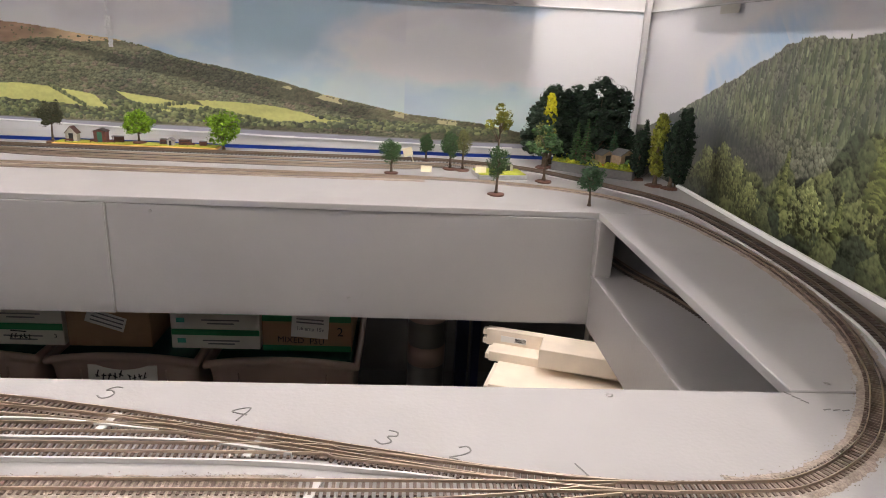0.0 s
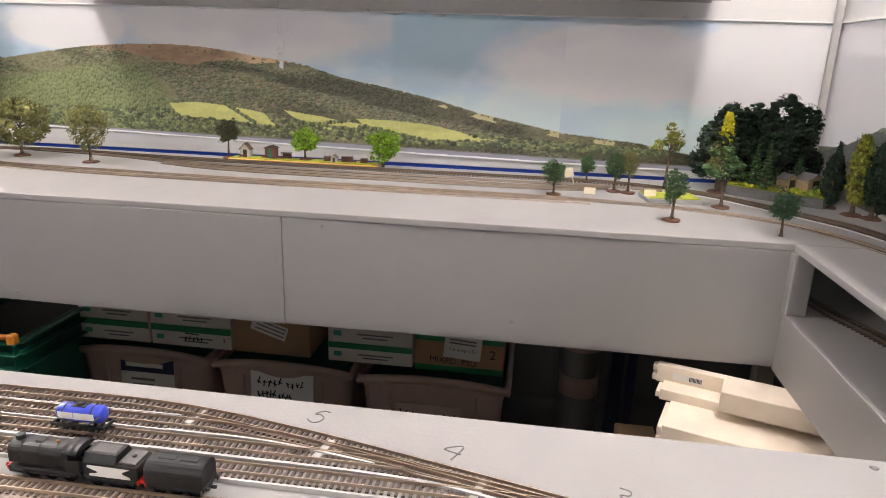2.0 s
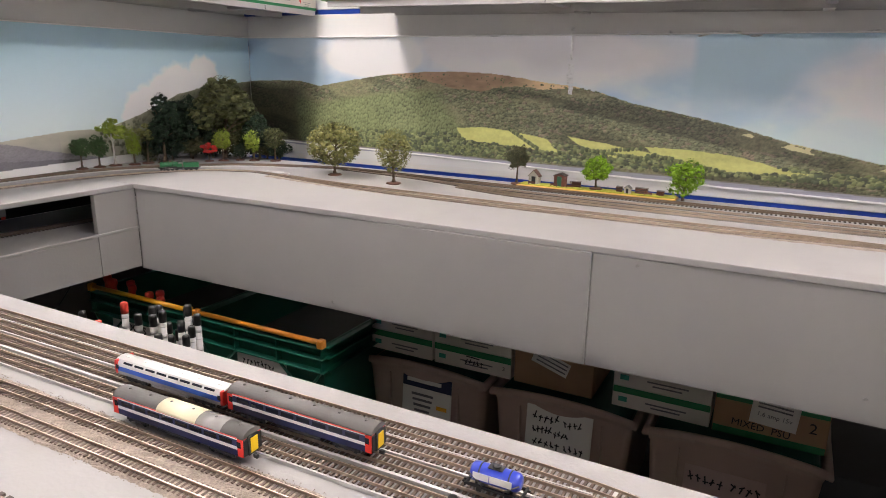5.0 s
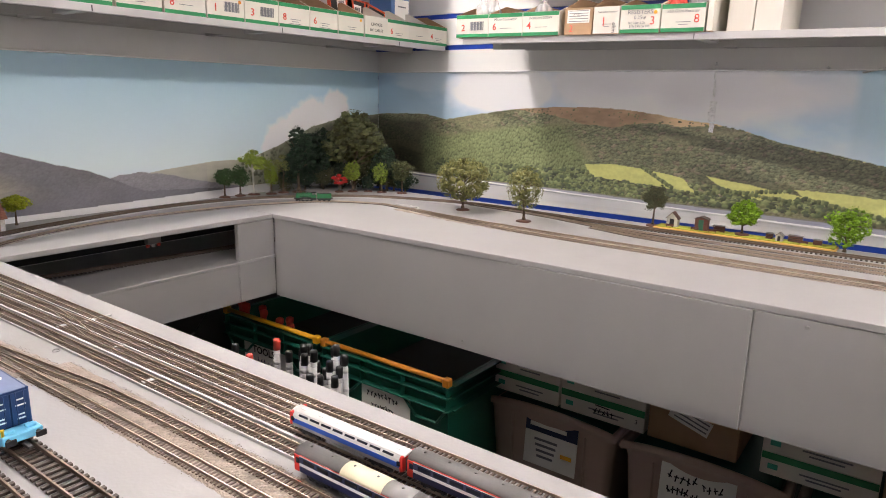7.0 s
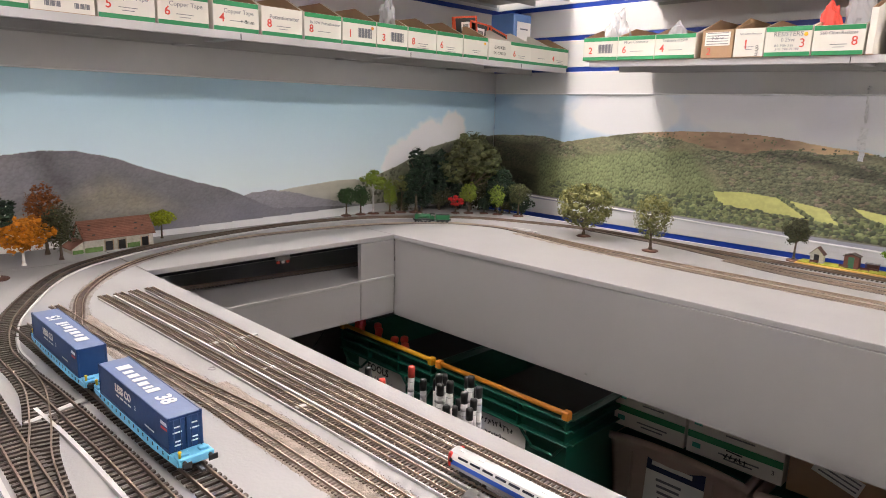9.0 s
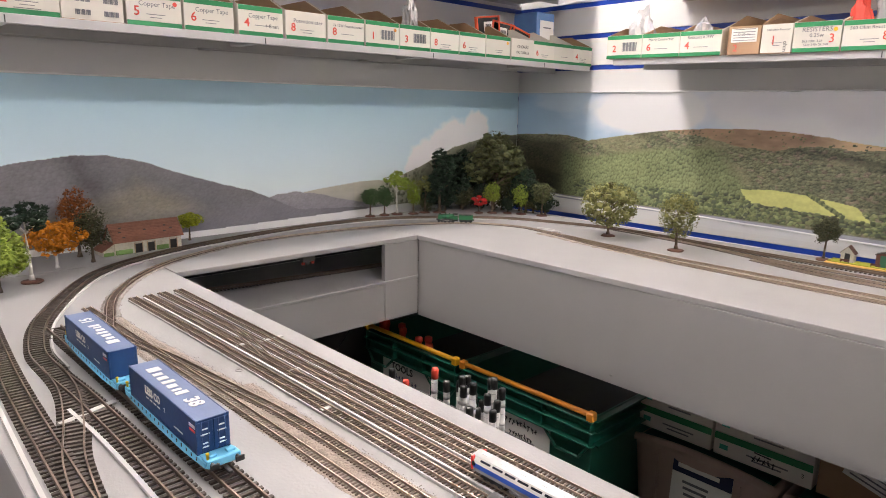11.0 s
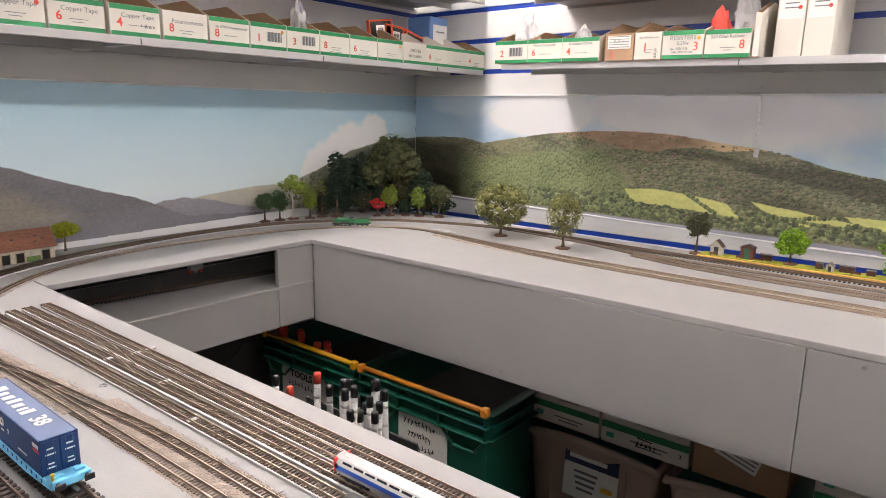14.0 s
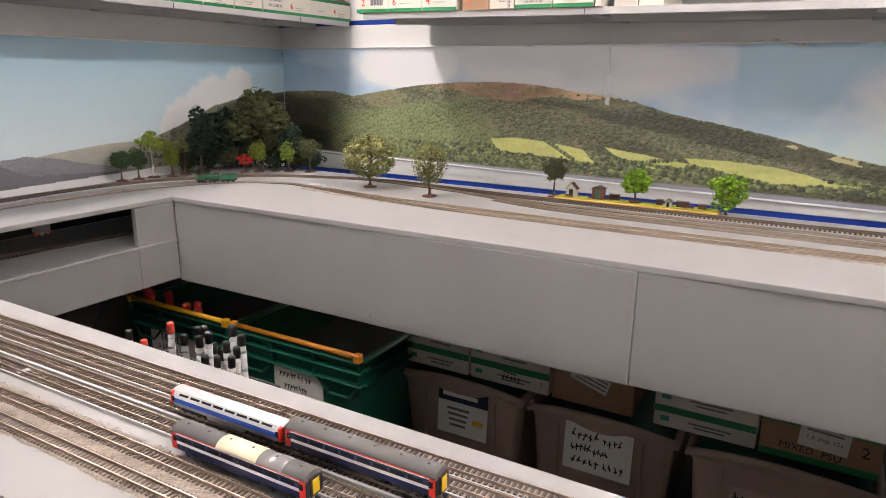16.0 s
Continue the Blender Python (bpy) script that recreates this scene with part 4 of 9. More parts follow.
    return np.where((z < margin)[..., None], np.array((0.86, 0.86, 0.85)), c * 1.16)


RRIDGE = [(0.2, 1.30), (0.9, 1.365), (1.11, 1.368), (1.2, 1.36), (1.27, 1.367), (1.35, 1.352), (1.44, 1.318), (1.56, 1.274), (1.72, 1.219), (1.93, 1.147), (2.1, 1.10)]


def print_right(y, z):
    U, Z = y[0], z[:, 0]
    c = mixc(np.zeros(y.shape + (3,)), (0.76, 0.75, 0.765), np.ones(y.shape))
    w = 0.16 * (fbm(y * 6, z * 8, 111, 5) - 0.5)
    above = z - line_of(y, RRIDGE)
    blue = np.clip(1.25 - np.abs((above - 0.028 + w * 0.30) / 0.050), 0, 1) * np.clip((1.70 - y + w * 0.5) / 0.05, 0, 1) * np.clip((y - 1.22) / 0.1, 0, 1)
    streak = np.clip(1.5 * fbm((y + z * 1.1) * 9, (z - y) * 30, 113) - 0.35, 0, 1)
    c = mixc(c, (0.44, 0.60, 0.76), np.clip(blue * (0.55 + 0.6 * streak), 0, 1))
    far = z < line_of(y, [(1.5, 1.14), (1.7, 1.17), (1.8, 1.16), (2.0, 1.13), (2.1, 1.12)])
    c = np.where(far[..., None], np.array((0.15, 0.16, 0.11)) * (0.6 + 0.8 * fbm(y * 60, z * 80, 115)[..., None]), c)
    ridge = line_of(y, RRIDGE) + 0.012 * (fbm(y * 55, y * 0, 117) - 0.5)
    c = np.where((z < ridge)[..., None], conifers(y, z, 500), c)
    low = lambda u: np.full(np.shape(u), 1.06)
    top = lambda u: np.interp(u, [p for p, _ in RRIDGE], [q for _, q in RRIDGE]) + 0.004
    stand(c, U, Z, 1500, 0.45, 1.9, lambda u: np.maximum(top(u) - 0.16, 1.06), lambda u: top(u) - 0.012, 0.0125, "fir", FIRS, 431, None, 1.9, 0.45, 1.25)
    shadow = np.clip((1.235 - z - 0.16 * np.abs(y - 1.58)) / 0.06, 0, 1) * np.clip(0.5 + 1.0 * fbm(y * 8, z * 8, 121), 0, 1)
    shadow = np.maximum(shadow, np.clip(2.6 * fbm(y * 14, z * 9, 128) - 1.45, 0, 0.75))
    shadow = np.maximum(shadow, np.clip((y - 1.62) / 0.08, 0, 1) * (z < 1.19) * 0.9) * (z < ridge)
    c = c * (1 - 0.86 * shadow[..., None]) + np.array((0.042, 0.040, 0.046)) * 0.86 * shadow[..., None]
    # the leafy trees and pale firs in front
    rng = np.random.RandomState(44)
    edge = np.interp(y, (0.3, 0.9, 1.05, 1.12, 1.17, 1.25, 1.29, 1.34, 1.45, 1.53, 1.62, 1.7), (1.30, 1.27, 1.24, 1.235, 1.16, 1.13, 1.15, 1.10, 1.125, 1.14, 1.11, 1.05))
    edge = edge + 0.035 * (fbm(y * 24, z * 24, 133) - 0.5)
    c = mixc(c, (0, 0, 0), np.clip((edge - z) / 0.006, 0, 1)) + broadleaf(y, z, 520) * np.clip((edge - z) / 0.006, 0, 1)[..., None]
    for k, (u, t, wd) in enumerate(((1.60, 1.125, 0.085), (1.53, 1.145, 0.075), (1.46, 1.125, 0.085), (1.40, 1.085, 0.08), (1.20, 1.12, 0.09), (1.00, 1.19, 0.11))):
        grove(c, U, Z, u, t - wd, wd, wd, (0.17, 0.185, 0.075), 800 + k)
    for u, t, hgt in ((1.285, 1.175, 0.10), (1.05, 1.27, 0.15), (0.93, 1.20, 0.12), (1.12, 1.13, 0.07), (0.80, 1.27, 0.15), (1.62, 1.13, 0.07)):
        for k in range(int(hgt / 0.0035)):
            q = k / (hgt / 0.0035)
            wd = 0.008 + 0.34 * hgt * q
            for side in (-1, 1, 0):
                stamp(c, U, Z, u + side * wd * 0.32 * rng.rand(), t - hgt * q - 0.006, wd * 0.55, 0.011, "bush", np.array((0.13, 0.145, 0.05)) * rng.uniform(0.35, 1.3), rng)
    return np.where((z < 1.008)[..., None], np.array((0.66, 0.66, 0.65)), np.where((z < ridge)[..., None], c * 1.45, c * 1.15))


def print_material():
    m = bpy.data.materials.new("glossy_print")
    m.use_nodes = True
    n, l = m.node_tree.nodes, m.node_tree.links
    b = n["Principled BSDF"]
    a = n.new("ShaderNodeVertexColor")
    a.layer_name = "ink"
    co, t = n.new("ShaderNodeTexCoord"), n.new("ShaderNodeTexNoise")
    t.inputs["Scale"].default_value, t.inputs["Detail"].default_value = 500, 3
    l.new(co.outputs["Object"], t.inputs["Vector"])
    r = n.new("ShaderNodeMapRange")
    r.inputs["From Min"].default_value, r.inputs["From Max"].default_value = 0.3, 0.7
    r.inputs["To Min"].default_value, r.inputs["To Max"].default_value = 0.97, 1.03
    l.new(t.outputs["Fac"], r.inputs["Value"])
    h = n.new("ShaderNodeHueSaturation")
    l.new(a.outputs["Color"], h.inputs["Color"])
    l.new(r.outputs["Result"], h.inputs["Value"])
    l.new(h.outputs["Color"], b.inputs["Base Color"])
    b.inputs["Roughness"].default_value = 0.33
    w, bp = n.new("ShaderNodeTexNoise"), n.new("ShaderNodeBump")
    w.inputs["Scale"].default_value, w.inputs["Detail"].default_value = 6, 2
    l.new(co.outputs["Object"], w.inputs["Vector"])
    bp.inputs["Strength"].default_value, bp.inputs["Distance"].default_value = 0.25, 0.004
    l.new(w.outputs["Fac"], bp.inputs["Height"])
    l.new(bp.outputs["Normal"], b.inputs["Normal"])
    return m


PRINT = print_material()


def print_sheet(name, u0, u1, z0, z1, paint, place, label, land, step=0.00175):
    """A flat printed sheet: u runs along the wall, paint gives the ink, place turns (u, z) into the room."""
    rows = np.r_[np.linspace(z0, land, int((land - z0) / step) + 1), np.linspace(land, z1, int((z1 - land) / 0.004) + 2)[1:]]
    u, z = np.meshgrid(np.linspace(u0, u1, int((u1 - u0) / step) + 1), rows)
    nz, nu = u.shape
    ink = np.clip(paint(u, z), 0, 0.88)
    v = np.stack(place(u.ravel(), z.ravel()), 1).astype(np.float32)
    k = np.arange((nz - 1) * nu).reshape(nz - 1, nu)[:, :-1].ravel()
    quads = np.stack([k, k + 1, k + nu + 1, k + nu], 1).astype(np.int32)
    me = bpy.data.meshes.new(name)
    me.vertices.add(len(v))
    me.vertices.foreach_set("co", v.ravel())
    me.loops.add(quads.size)
    me.loops.foreach_set("vertex_index", quads.ravel())
    me.polygons.add(len(quads))
    me.polygons.foreach_set("loop_start", np.arange(0, quads.size, 4, dtype=np.int32))
    me.update(calc_edges=True)
    col = me.color_attributes.new("ink", "FLOAT_COLOR", "POINT")
    col.data.foreach_set("color", np.c_[ink.reshape(-1, 3), np.ones(nu * nz)].ravel().astype(np.float32))
    me.materials.append(PRINT)
    return tagged(new(name, me), label, "backscene", kind="structure")


TOP = 1.432
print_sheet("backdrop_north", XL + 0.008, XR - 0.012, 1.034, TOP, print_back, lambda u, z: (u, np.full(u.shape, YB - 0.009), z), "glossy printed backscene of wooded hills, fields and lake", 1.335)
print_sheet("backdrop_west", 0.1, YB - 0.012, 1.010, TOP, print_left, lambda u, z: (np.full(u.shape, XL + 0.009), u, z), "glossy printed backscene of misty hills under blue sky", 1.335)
print_sheet("backdrop_east", 0.45, YB - 0.012, 1.005, TOP, print_right, lambda u, z: (np.full(u.shape, XR - 0.009), u, z), "glossy printed backscene of a steep conifer forest", 1.385)


def batten(name, x0, x1, y0, y1):
    bm = bmesh.new()
    box(bm, x0, x1, y0, y1, TOP - 0.002, TOP + 0.0025, 0.001)
    return single(name, bm, M["trim_white"], "thin white plastic strip along the top of the backscene", "trim", "structure")


batten("trim_north", XL + 0.018, XR - 0.018, YB - 0.017, YB - 0.0065)
batten("trim_west", XL + 0.0065, XL + 0.017, 0.1, YB - 0.0135)
batten("trim_east", XR - 0.017, XR - 0.0065, 0.45, YB - 0.0135)
bm = bmesh.new()
EDGE = [(-1.98, 1.075), (-1.48, 1.0675), (-1.1, 1.059), (-0.75, 1.049), (-0.4, 1.0425), (0.2, 1.0345), (0.32, 1.034)]
cols = []
for x in np.linspace(-1.98, 0.32, 60):
    zc = float(line_of(x, EDGE)) + 0.0006 * math.sin(x * 23)
    cols.append([bm.verts.new((x, y, z)) for y, z in ((YB - 0.0098, zc + 0.0025), (YB - 0.0135, zc + 0.0016), (YB - 0.0145, zc - 0.0012), (YB - 0.0125, zc - 0.0022), (YB - 0.0098, zc - 0.0022))])
for a, b in zip(cols, cols[1:]):
    for k in range(5):
        bm.faces.new((a[k], a[(k + 1) % 5], b[(k + 1) % 5], b[k]))
bm.faces.new(cols[0][::-1])
bm.faces.new(cols[-1])
bmesh.ops.recalc_face_normals(bm, faces=bm.faces[:])
single("trim_print_edge", bm, M["trim_white"], "curled white lower edge of the printed sheet", "trim", "structure")
bm = bmesh.new()
box(bm, -0.0035, 0.0035, -0.52, 0.36, 0, 0.0075, 0.001)
single("trim_base_east", bm, M["trim_white"], "white plastic edging strip below the forest backscene", "trim", "structure", pose(0.5955, 1.21, DECK - 0.0005, 0, 0, -0.75))
bm = bmesh.new()
box(bm, XR - 0.032, XR - 0.014, YB - 0.030, YB - 0.014, 1.03, 2.0, 0.003)
single("trim_corner", bm, M["white_strip"], "white plastic corner conduit between two walls", "trim", "structure")

# ---- scenery ----
ICO_V, ICO_F = [], []
_b = bmesh.new()
bmesh.ops.create_icosphere(_b, subdivisions=1, radius=1)
_b.verts.ensure_lookup_table()
ICO_V = np.array([v.co[:] for v in _b.verts])
ICO_F = np.array([[v.index for v in f.verts] for f in _b.faces])
_b.free()


def clumps(rng, centres, radii, flat=1.0, rough=0.35):
    """Ragged tufts of foliage as plain vertex and face lists."""
    v, f = [], []
    for k, (c, r) in enumerate(zip(centres, radii)):
        d = 1 + rng.uniform(-rough, rough, len(ICO_V))[:, None]
        q = ICO_V * d * r
        q[:, 2] *= flat
        a = rng.uniform(0, 6.28)
        q = q @ np.array([[math.cos(a), -math.sin(a), 0], [math.sin(a), math.cos(a), 0], [0, 0, 1]])
        v.append(q + c)
        f.append(ICO_F + 12 * k if len(ICO_V) == 12 else ICO_F + len(ICO_V) * k)
    return np.vstack(v), np.vstack(f).tolist()


def flakes(rng, centres, size):
    """Small loose leaves, each one a bent pair of triangles."""
    n = len(centres)
    a, b = rng.normal(size=(n, 3)), rng.normal(size=(n, 3))
    a /= np.linalg.norm(a, axis=1)[:, None]
    b -= a * (a * b).sum(1)[:, None]
    b /= np.linalg.norm(b, axis=1)[:, None]
    s = size * rng.uniform(0.6, 1.4, n)[:, None]
    v = np.stack([centres - a * s, centres + b * s * 0.6, centres + a * s, centres - b * s * 0.6], 1).reshape(-1, 3)
    return v, [(4 * k, 4 * k + 1, 4 * k + 2, 4 * k + 3) for k in range(n)]


def ball_points(rng, n, shell=0.0):
    d = rng.normal(size=(n, 3))
    d /= np.linalg.norm(d, axis=1)[:, None]
    return d * (shell + (1 - shell) * rng.uniform(0, 1, n)[:, None] ** 0.4)


def tree(x, y, h, w, colour, style, label, base=True, z=DECK, bark="trunk", seed=0, trunk=0.3, group=""):
    """A model tree of height h and crown width w; trunk is the bare share of its height."""
    rng = np.random.RandomState(seed + int(1000 * abs(x) + 7000 * abs(y)))
    t = thing("model_tree", pose(x, y, z), label, "model tree", group)
    foot = 0.004 if base else 0.0
    if base:
        bm = bmesh.new()
        r = 0.011 + 0.05 * h
        lathe(bm, [(r, 0), (r, 0.0022), (r * 0.85, 0.0038), (r * 0.3, 0.0046)], 18)
        for v in bm.verts:
            v.co.x *= 1 + 0.12 * math.sin(5 * v.co.y / r + seed)
        part("base_disc", bm, M["base_brown"], t, "brown earth-covered disc")
    bm = bmesh.new()
    lean = rng.uniform(-0.05, 0.05, 2) * h
    tr = 0.0014 + 0.014 * h
    top = h * (0.9 if style in ("cone", "column") else 0.62)
    pts = [Vector((lean[0] * s**2, lean[1] * s**2, foot + (top - foot) * s)) for s in (0, 0.12, 0.4, 0.7, 1.0)]
    rad = [tr * 1.7, tr, tr * 0.85, tr * 0.6, tr * 0.3]
    for k in range(4):
        tube(bm, pts[k], pts[k + 1], rad[k], rad[k + 1], 7)
    tips = []
    limbs = 0 if style in ("cone", "column") else 9
    for k in range(limbs):
        s = rng.uniform(trunk + 0.05, 0.62)
        a = k * 2.4 + rng.uniform(-0.5, 0.5)
        p = Vector((lean[0] * s, lean[1] * s, s * h))
        q = p + Vector((math.cos(a) * w * rng.uniform(0.25, 0.42), math.sin(a) * w * rng.uniform(0.25, 0.42), h * rng.uniform(0.10, 0.28)))
        tube(bm, p, p.lerp(q, 0.5) + Vector((0, 0, 0.01 * h)), tr * 0.5, tr * 0.35, 5)
        tube(bm, p.lerp(q, 0.5) + Vector((0, 0, 0.01 * h)), q, tr * 0.35, tr * 0.15, 5)
        tips.append(q)
    part("trunk", bm, M[bark], t)
    zc, hz = h * (1 + trunk) / 2, h * (1 - trunk) / 2
    if style == "round":
        n = 520
        lump = lambda q: q * np.array([0.82 + 0.55 * noise.noise(Vector(k_) * 1.7 + Vector((seed, x * 9, y * 9))) for k_ in q])[:, None]
        p = lump(ball_points(rng, n, 0.35)) * (w / 2, w / 2, hz) + (0, 0, zc)
        v, f = clumps(rng, p, rng.uniform(0.026, 0.052, n) * w, 0.8, 0.5)
        p2 = lump(ball_points(rng, 3600, 0.45)) * (w / 2 * 1.12, w / 2 * 1.08, hz * 1.08) + (0, 0, zc)
        size = 0.010 * w + 0.0005
    elif style == "big":
        centres = [(0, 0, zc)] + [(math.cos(a) * w * 0.26, math.sin(a) * w * 0.26, zc + rng.uniform(-0.5, 0.4) * hz) for a in np.linspace(0, 6.28, 7)[:-1]] + [(0, 0, zc + 0.55 * hz)]
        p = np.vstack([ball_points(rng, 100, 0.5) * (w * 0.22, w * 0.22, hz * 0.44) + c for c in centres])
        v, f = clumps(rng, p, rng.uniform(0.032, 0.060, len(p)) * w, 0.75, 0.5)
        p2 = np.vstack([ball_points(rng, 800, 0.7) * (w * 0.25, w * 0.25, hz * 0.5) + c for c in centres])
        size = 0.008 * w + 0.0005
    elif style == "open":
        n = 120
        p = ball_points(rng, n, 0.45) * (w / 2 * 0.9, w / 2 * 0.9, hz * 0.92) + (0, 0, zc)
        p = p[rng.rand(n) > 0.25]
        v, f = clumps(rng, p, rng.uniform(0.035, 0.07, len(p)) * w, 0.8, 0.5)
        p2 = ball_points(rng, 5200, 0.35) * (w / 2, w / 2, hz) + (0, 0, zc)
        p2 = p2[[noise.noise(Vector(q) * (9 / w)) > -0.12 for q in p2]]
        size = 0.014 * w + 0.0007
    elif style == "cone":
        lv = np.repeat(np.linspace(trunk * h, h * 0.99, 15), 14)
        r = (1 - (lv - trunk * h) / (h * (1.02 - trunk))) * w / 2
        a = rng.uniform(0, 6.28, len(lv))
        rr = r * rng.uniform(0.35, 1.0, len(lv))
        p = np.stack([rr * np.cos(a), rr * np.sin(a), lv - rr * 0.25], 1)
        v, f = clumps(rng, p, 0.055 * w + r * 0.16, 0.6, 0.45)
        p2 = p[rng.randint(0, len(p), 700)] + rng.normal(size=(700, 3)) * 0.05 * w
        size = 0.03 * w + 0.0005
    elif style == "column":
        n = 420
        u = rng.uniform(0, 1, n)
        r = w / 2 * np.clip(np.sin(np.pi * (0.10 + 0.86 * u)) ** 0.6, 0, 1)
        a = rng.uniform(0, 6.28, n)
        rr = r * rng.uniform(0.5, 0.92, n)
        p = np.stack([rr * np.cos(a), rr * np.sin(a), h * (trunk + (1 - trunk) * u)], 1)
        v, f = clumps(rng, p, rng.uniform(0.055, 0.10, n) * w, 1.2, 0.5)
        k = rng.randint(0, n, 1800)
        p2 = p[k] * (1.12, 1.12, 1) + rng.normal(size=(1800, 3)) * 0.06 * w
        size = 0.03 * w + 0.0005
    else:  # tufts at the branch ends
        ends = tips + [Vector((0, 0, h * 0.93)), Vector((0.08 * w, 0, h * 0.8))]
        p = np.vstack([ball_points(rng, 12, 0.3) * (w * 0.17, w * 0.17, h * 0.055) + np.array(e[:]) for e in ends])
        v, f = clumps(rng, p, rng.uniform(0.045, 0.085, len(p)) * w, 0.6, 0.5)
        p2 = np.vstack([ball_points(rng, 90, 0.6) * (w * 0.2, w * 0.2, h * 0.07) + np.array(e[:]) for e in ends])
        size = 0.02 * w + 0.0006
    v2, f2 = flakes(rng, p2, size)
    me = bpy.data.meshes.new("crown")
    me.from_pydata(np.vstack([v, v2]).tolist(), [], [tuple(q) for q in f] + [tuple(i + len(v) for i in q) for q in f2])
    me.materials.append(LEAF[colour])
    c = new("crown", me)
    c.parent = t
    return t


# by the station
tree(-0.846, 1.800, 0.098, 0.062, "brown", "round", "dark olive model tree with a bare black trunk", True, trunk=0.36)
tree(-0.640, 1.797, 0.078, 0.078, "bright", "round", "bright green bushy model tree on the station lawn", True, z=DECK + 0.007, trunk=0.2)
tree(-0.436, 1.790, 0.098, 0.082, "bright", "round", "bright green bushy model tree beside the station lawn", False, trunk=0.12)
# loose trees in the middle
tree(-0.021, 1.568, 0.075, 0.047, "mid", "round", "small mid-green model tree on a brown disc", trunk=0.3)
tree(0.058, 1.745, 0.066, 0.038, "mid", "round", "small mid-green model tree on a brown disc", trunk=0.25)
tree(0.110, 1.640, 0.088, 0.050, "mid", "round", "leafy mid-green model tree on a brown disc", trunk=0.3)
tree(0.138, 1.632, 0.096, 0.034, "olive", "round", "slim olive-green model tree on a brown disc", trunk=0.35)
tree(0.186, 1.394, 0.098, 0.042, "mid", "round", "dark green model tree with a slim bare trunk", trunk=0.30)
tree(0.224, 1.690, 0.150, 0.058, "yolive", "tuft", "tall straggly olive-green model tree", trunk=0.25)
tree(0.306, 1.535, 0.122, 0.074, "mid", "tuft", "grey-green layered model pine on a brown disc", trunk=0.3)
tree(0.335, 1.700, 0.105, 0.055, "olive", "round", "olive-yellow model tree on a brown disc", trunk=0.35)
tree(0.346, 1.715, 0.172, 0.034, "yellow", "column", "slim yellow model poplar", trunk=0.25)
tree(0.365, 1.768, 0.190, 0.155, "dark", "big", "large dark green bushy model tree", False, trunk=0.05)
tree(0.478, 1.765, 0.213, 0.160, "dark", "big", "large dark green bushy model tree", False, trunk=0.05, seed=5)
tree(0.425, 1.795, 0.190, 0.13, "dark", "big", "large dark green bushy model tree", False, trunk=0.05, seed=7)
tree(0.352, 1.330, 0.079, 0.046, "blue_green", "round", "dark green model tree at the board edge", False, trunk=0.3, seed=3)
tree(0.548, 1.535, 0.152, 0.042, "yolive", "column", "tall yellow-green model cypress", trunk=0.16)
tree(0.600, 1.540, 0.165, 0.050, "dark", "column", "tall very dark green model cypress", False, trunk=0.05)
tree(0.572, 1.510, 0.138, 0.046, "dark", "column", "dark green model cypress", trunk=0.2)
tree(0.530, 1.600, 0.110, 0.040, "dark", "column", "dark green model cypress", trunk=0.1)
tree(0.53, 1.795, 0.16, 0.11, "dark", "big", "large dark green bushy model tree", False, trunk=0.05, seed=11)
for fx, fy, fh, fw, fc in ((0.412, 1.700, 0.088, 0.036, "mid"), (0.428, 1.676, 0.100, 0.034, "mid"), (0.462, 1.735, 0.105, 0.038, "blue_green"), (0.506, 1.715, 0.080, 0.034, "blue_green"), (0.575, 1.70, 0.10, 0.05, "dark")):
    tree(fx, fy, fh, fw, fc, "cone", "small dark green model fir beside the huts", False, trunk=0.08, z=DECK + 0.022)
# far left corner
tree(-1.952, 1.361, 0.092, 0.056, "mid", "round", "small green model tree on a brown disc", trunk=0.32)
tree(-1.946, 1.410, 0.090, 0.052, "mid", "round", "small green model tree on a brown disc", trunk=0.32)
tree(-1.940, 1.455, 0.135, 0.082, "lime", "tuft", "tall light green model tree with a white trunk", True, bark="trunk_white", trunk=0.42)
tree(-1.913, 1.498, 0.104, 0.046, "lime", "round", "slim lime-green model tree on a brown disc", trunk=0.25)
tree(-1.910, 1.542, 0.118, 0.056, "olive", "tuft", "straggly olive model tree on a brown disc", trunk=0.35)
tree(-1.885, 1.582, 0.200, 0.110, "dark", "big", "tall very dark green model tree", trunk=0.12)
tree(-1.82, 1.76, 0.252, 0.215, "moss", "big", "very large olive-brown model tree in the corner", False, trunk=0.20)
tree(-1.905, 1.700, 0.190, 0.150, "dark", "big", "large dark green bushy model tree", False, trunk=0.06, seed=2)
tree(-1.715, 1.800, 0.140, 0.110, "dark", "big", "dark green bushy model tree", False, trunk=0.05, seed=9)
tree(-1.800, 1.672, 0.056, 0.046, "red", "tuft", "small bright red model tree", True, trunk=0.25)
tree(-1.775, 1.706, 0.096, 0.056, "lime", "round", "light green weeping model tree on a brown disc", trunk=0.35)
tree(-1.742, 1.742, 0.050, 0.040, "dark", "round", "small dark green model bush on a brown disc", trunk=0.15)
tree(-1.702, 1.762, 0.094, 0.056, "lime", "round", "light green model tree on a brown disc", trunk=0.28)
tree(-1.641, 1.788, 0.106, 0.070, "moss", "round", "olive-green model tree on a brown disc", trunk=0.32)
tree(-1.322, 1.665, 0.142, 0.150, "olive", "open", "broad airy olive-green model tree on a brown disc", trunk=0.16)
tree(-1.112, 1.630, 0.140, 0.092, "olive", "open", "airy olive-green model tree on a brown disc", trunk=0.2, seed=4)
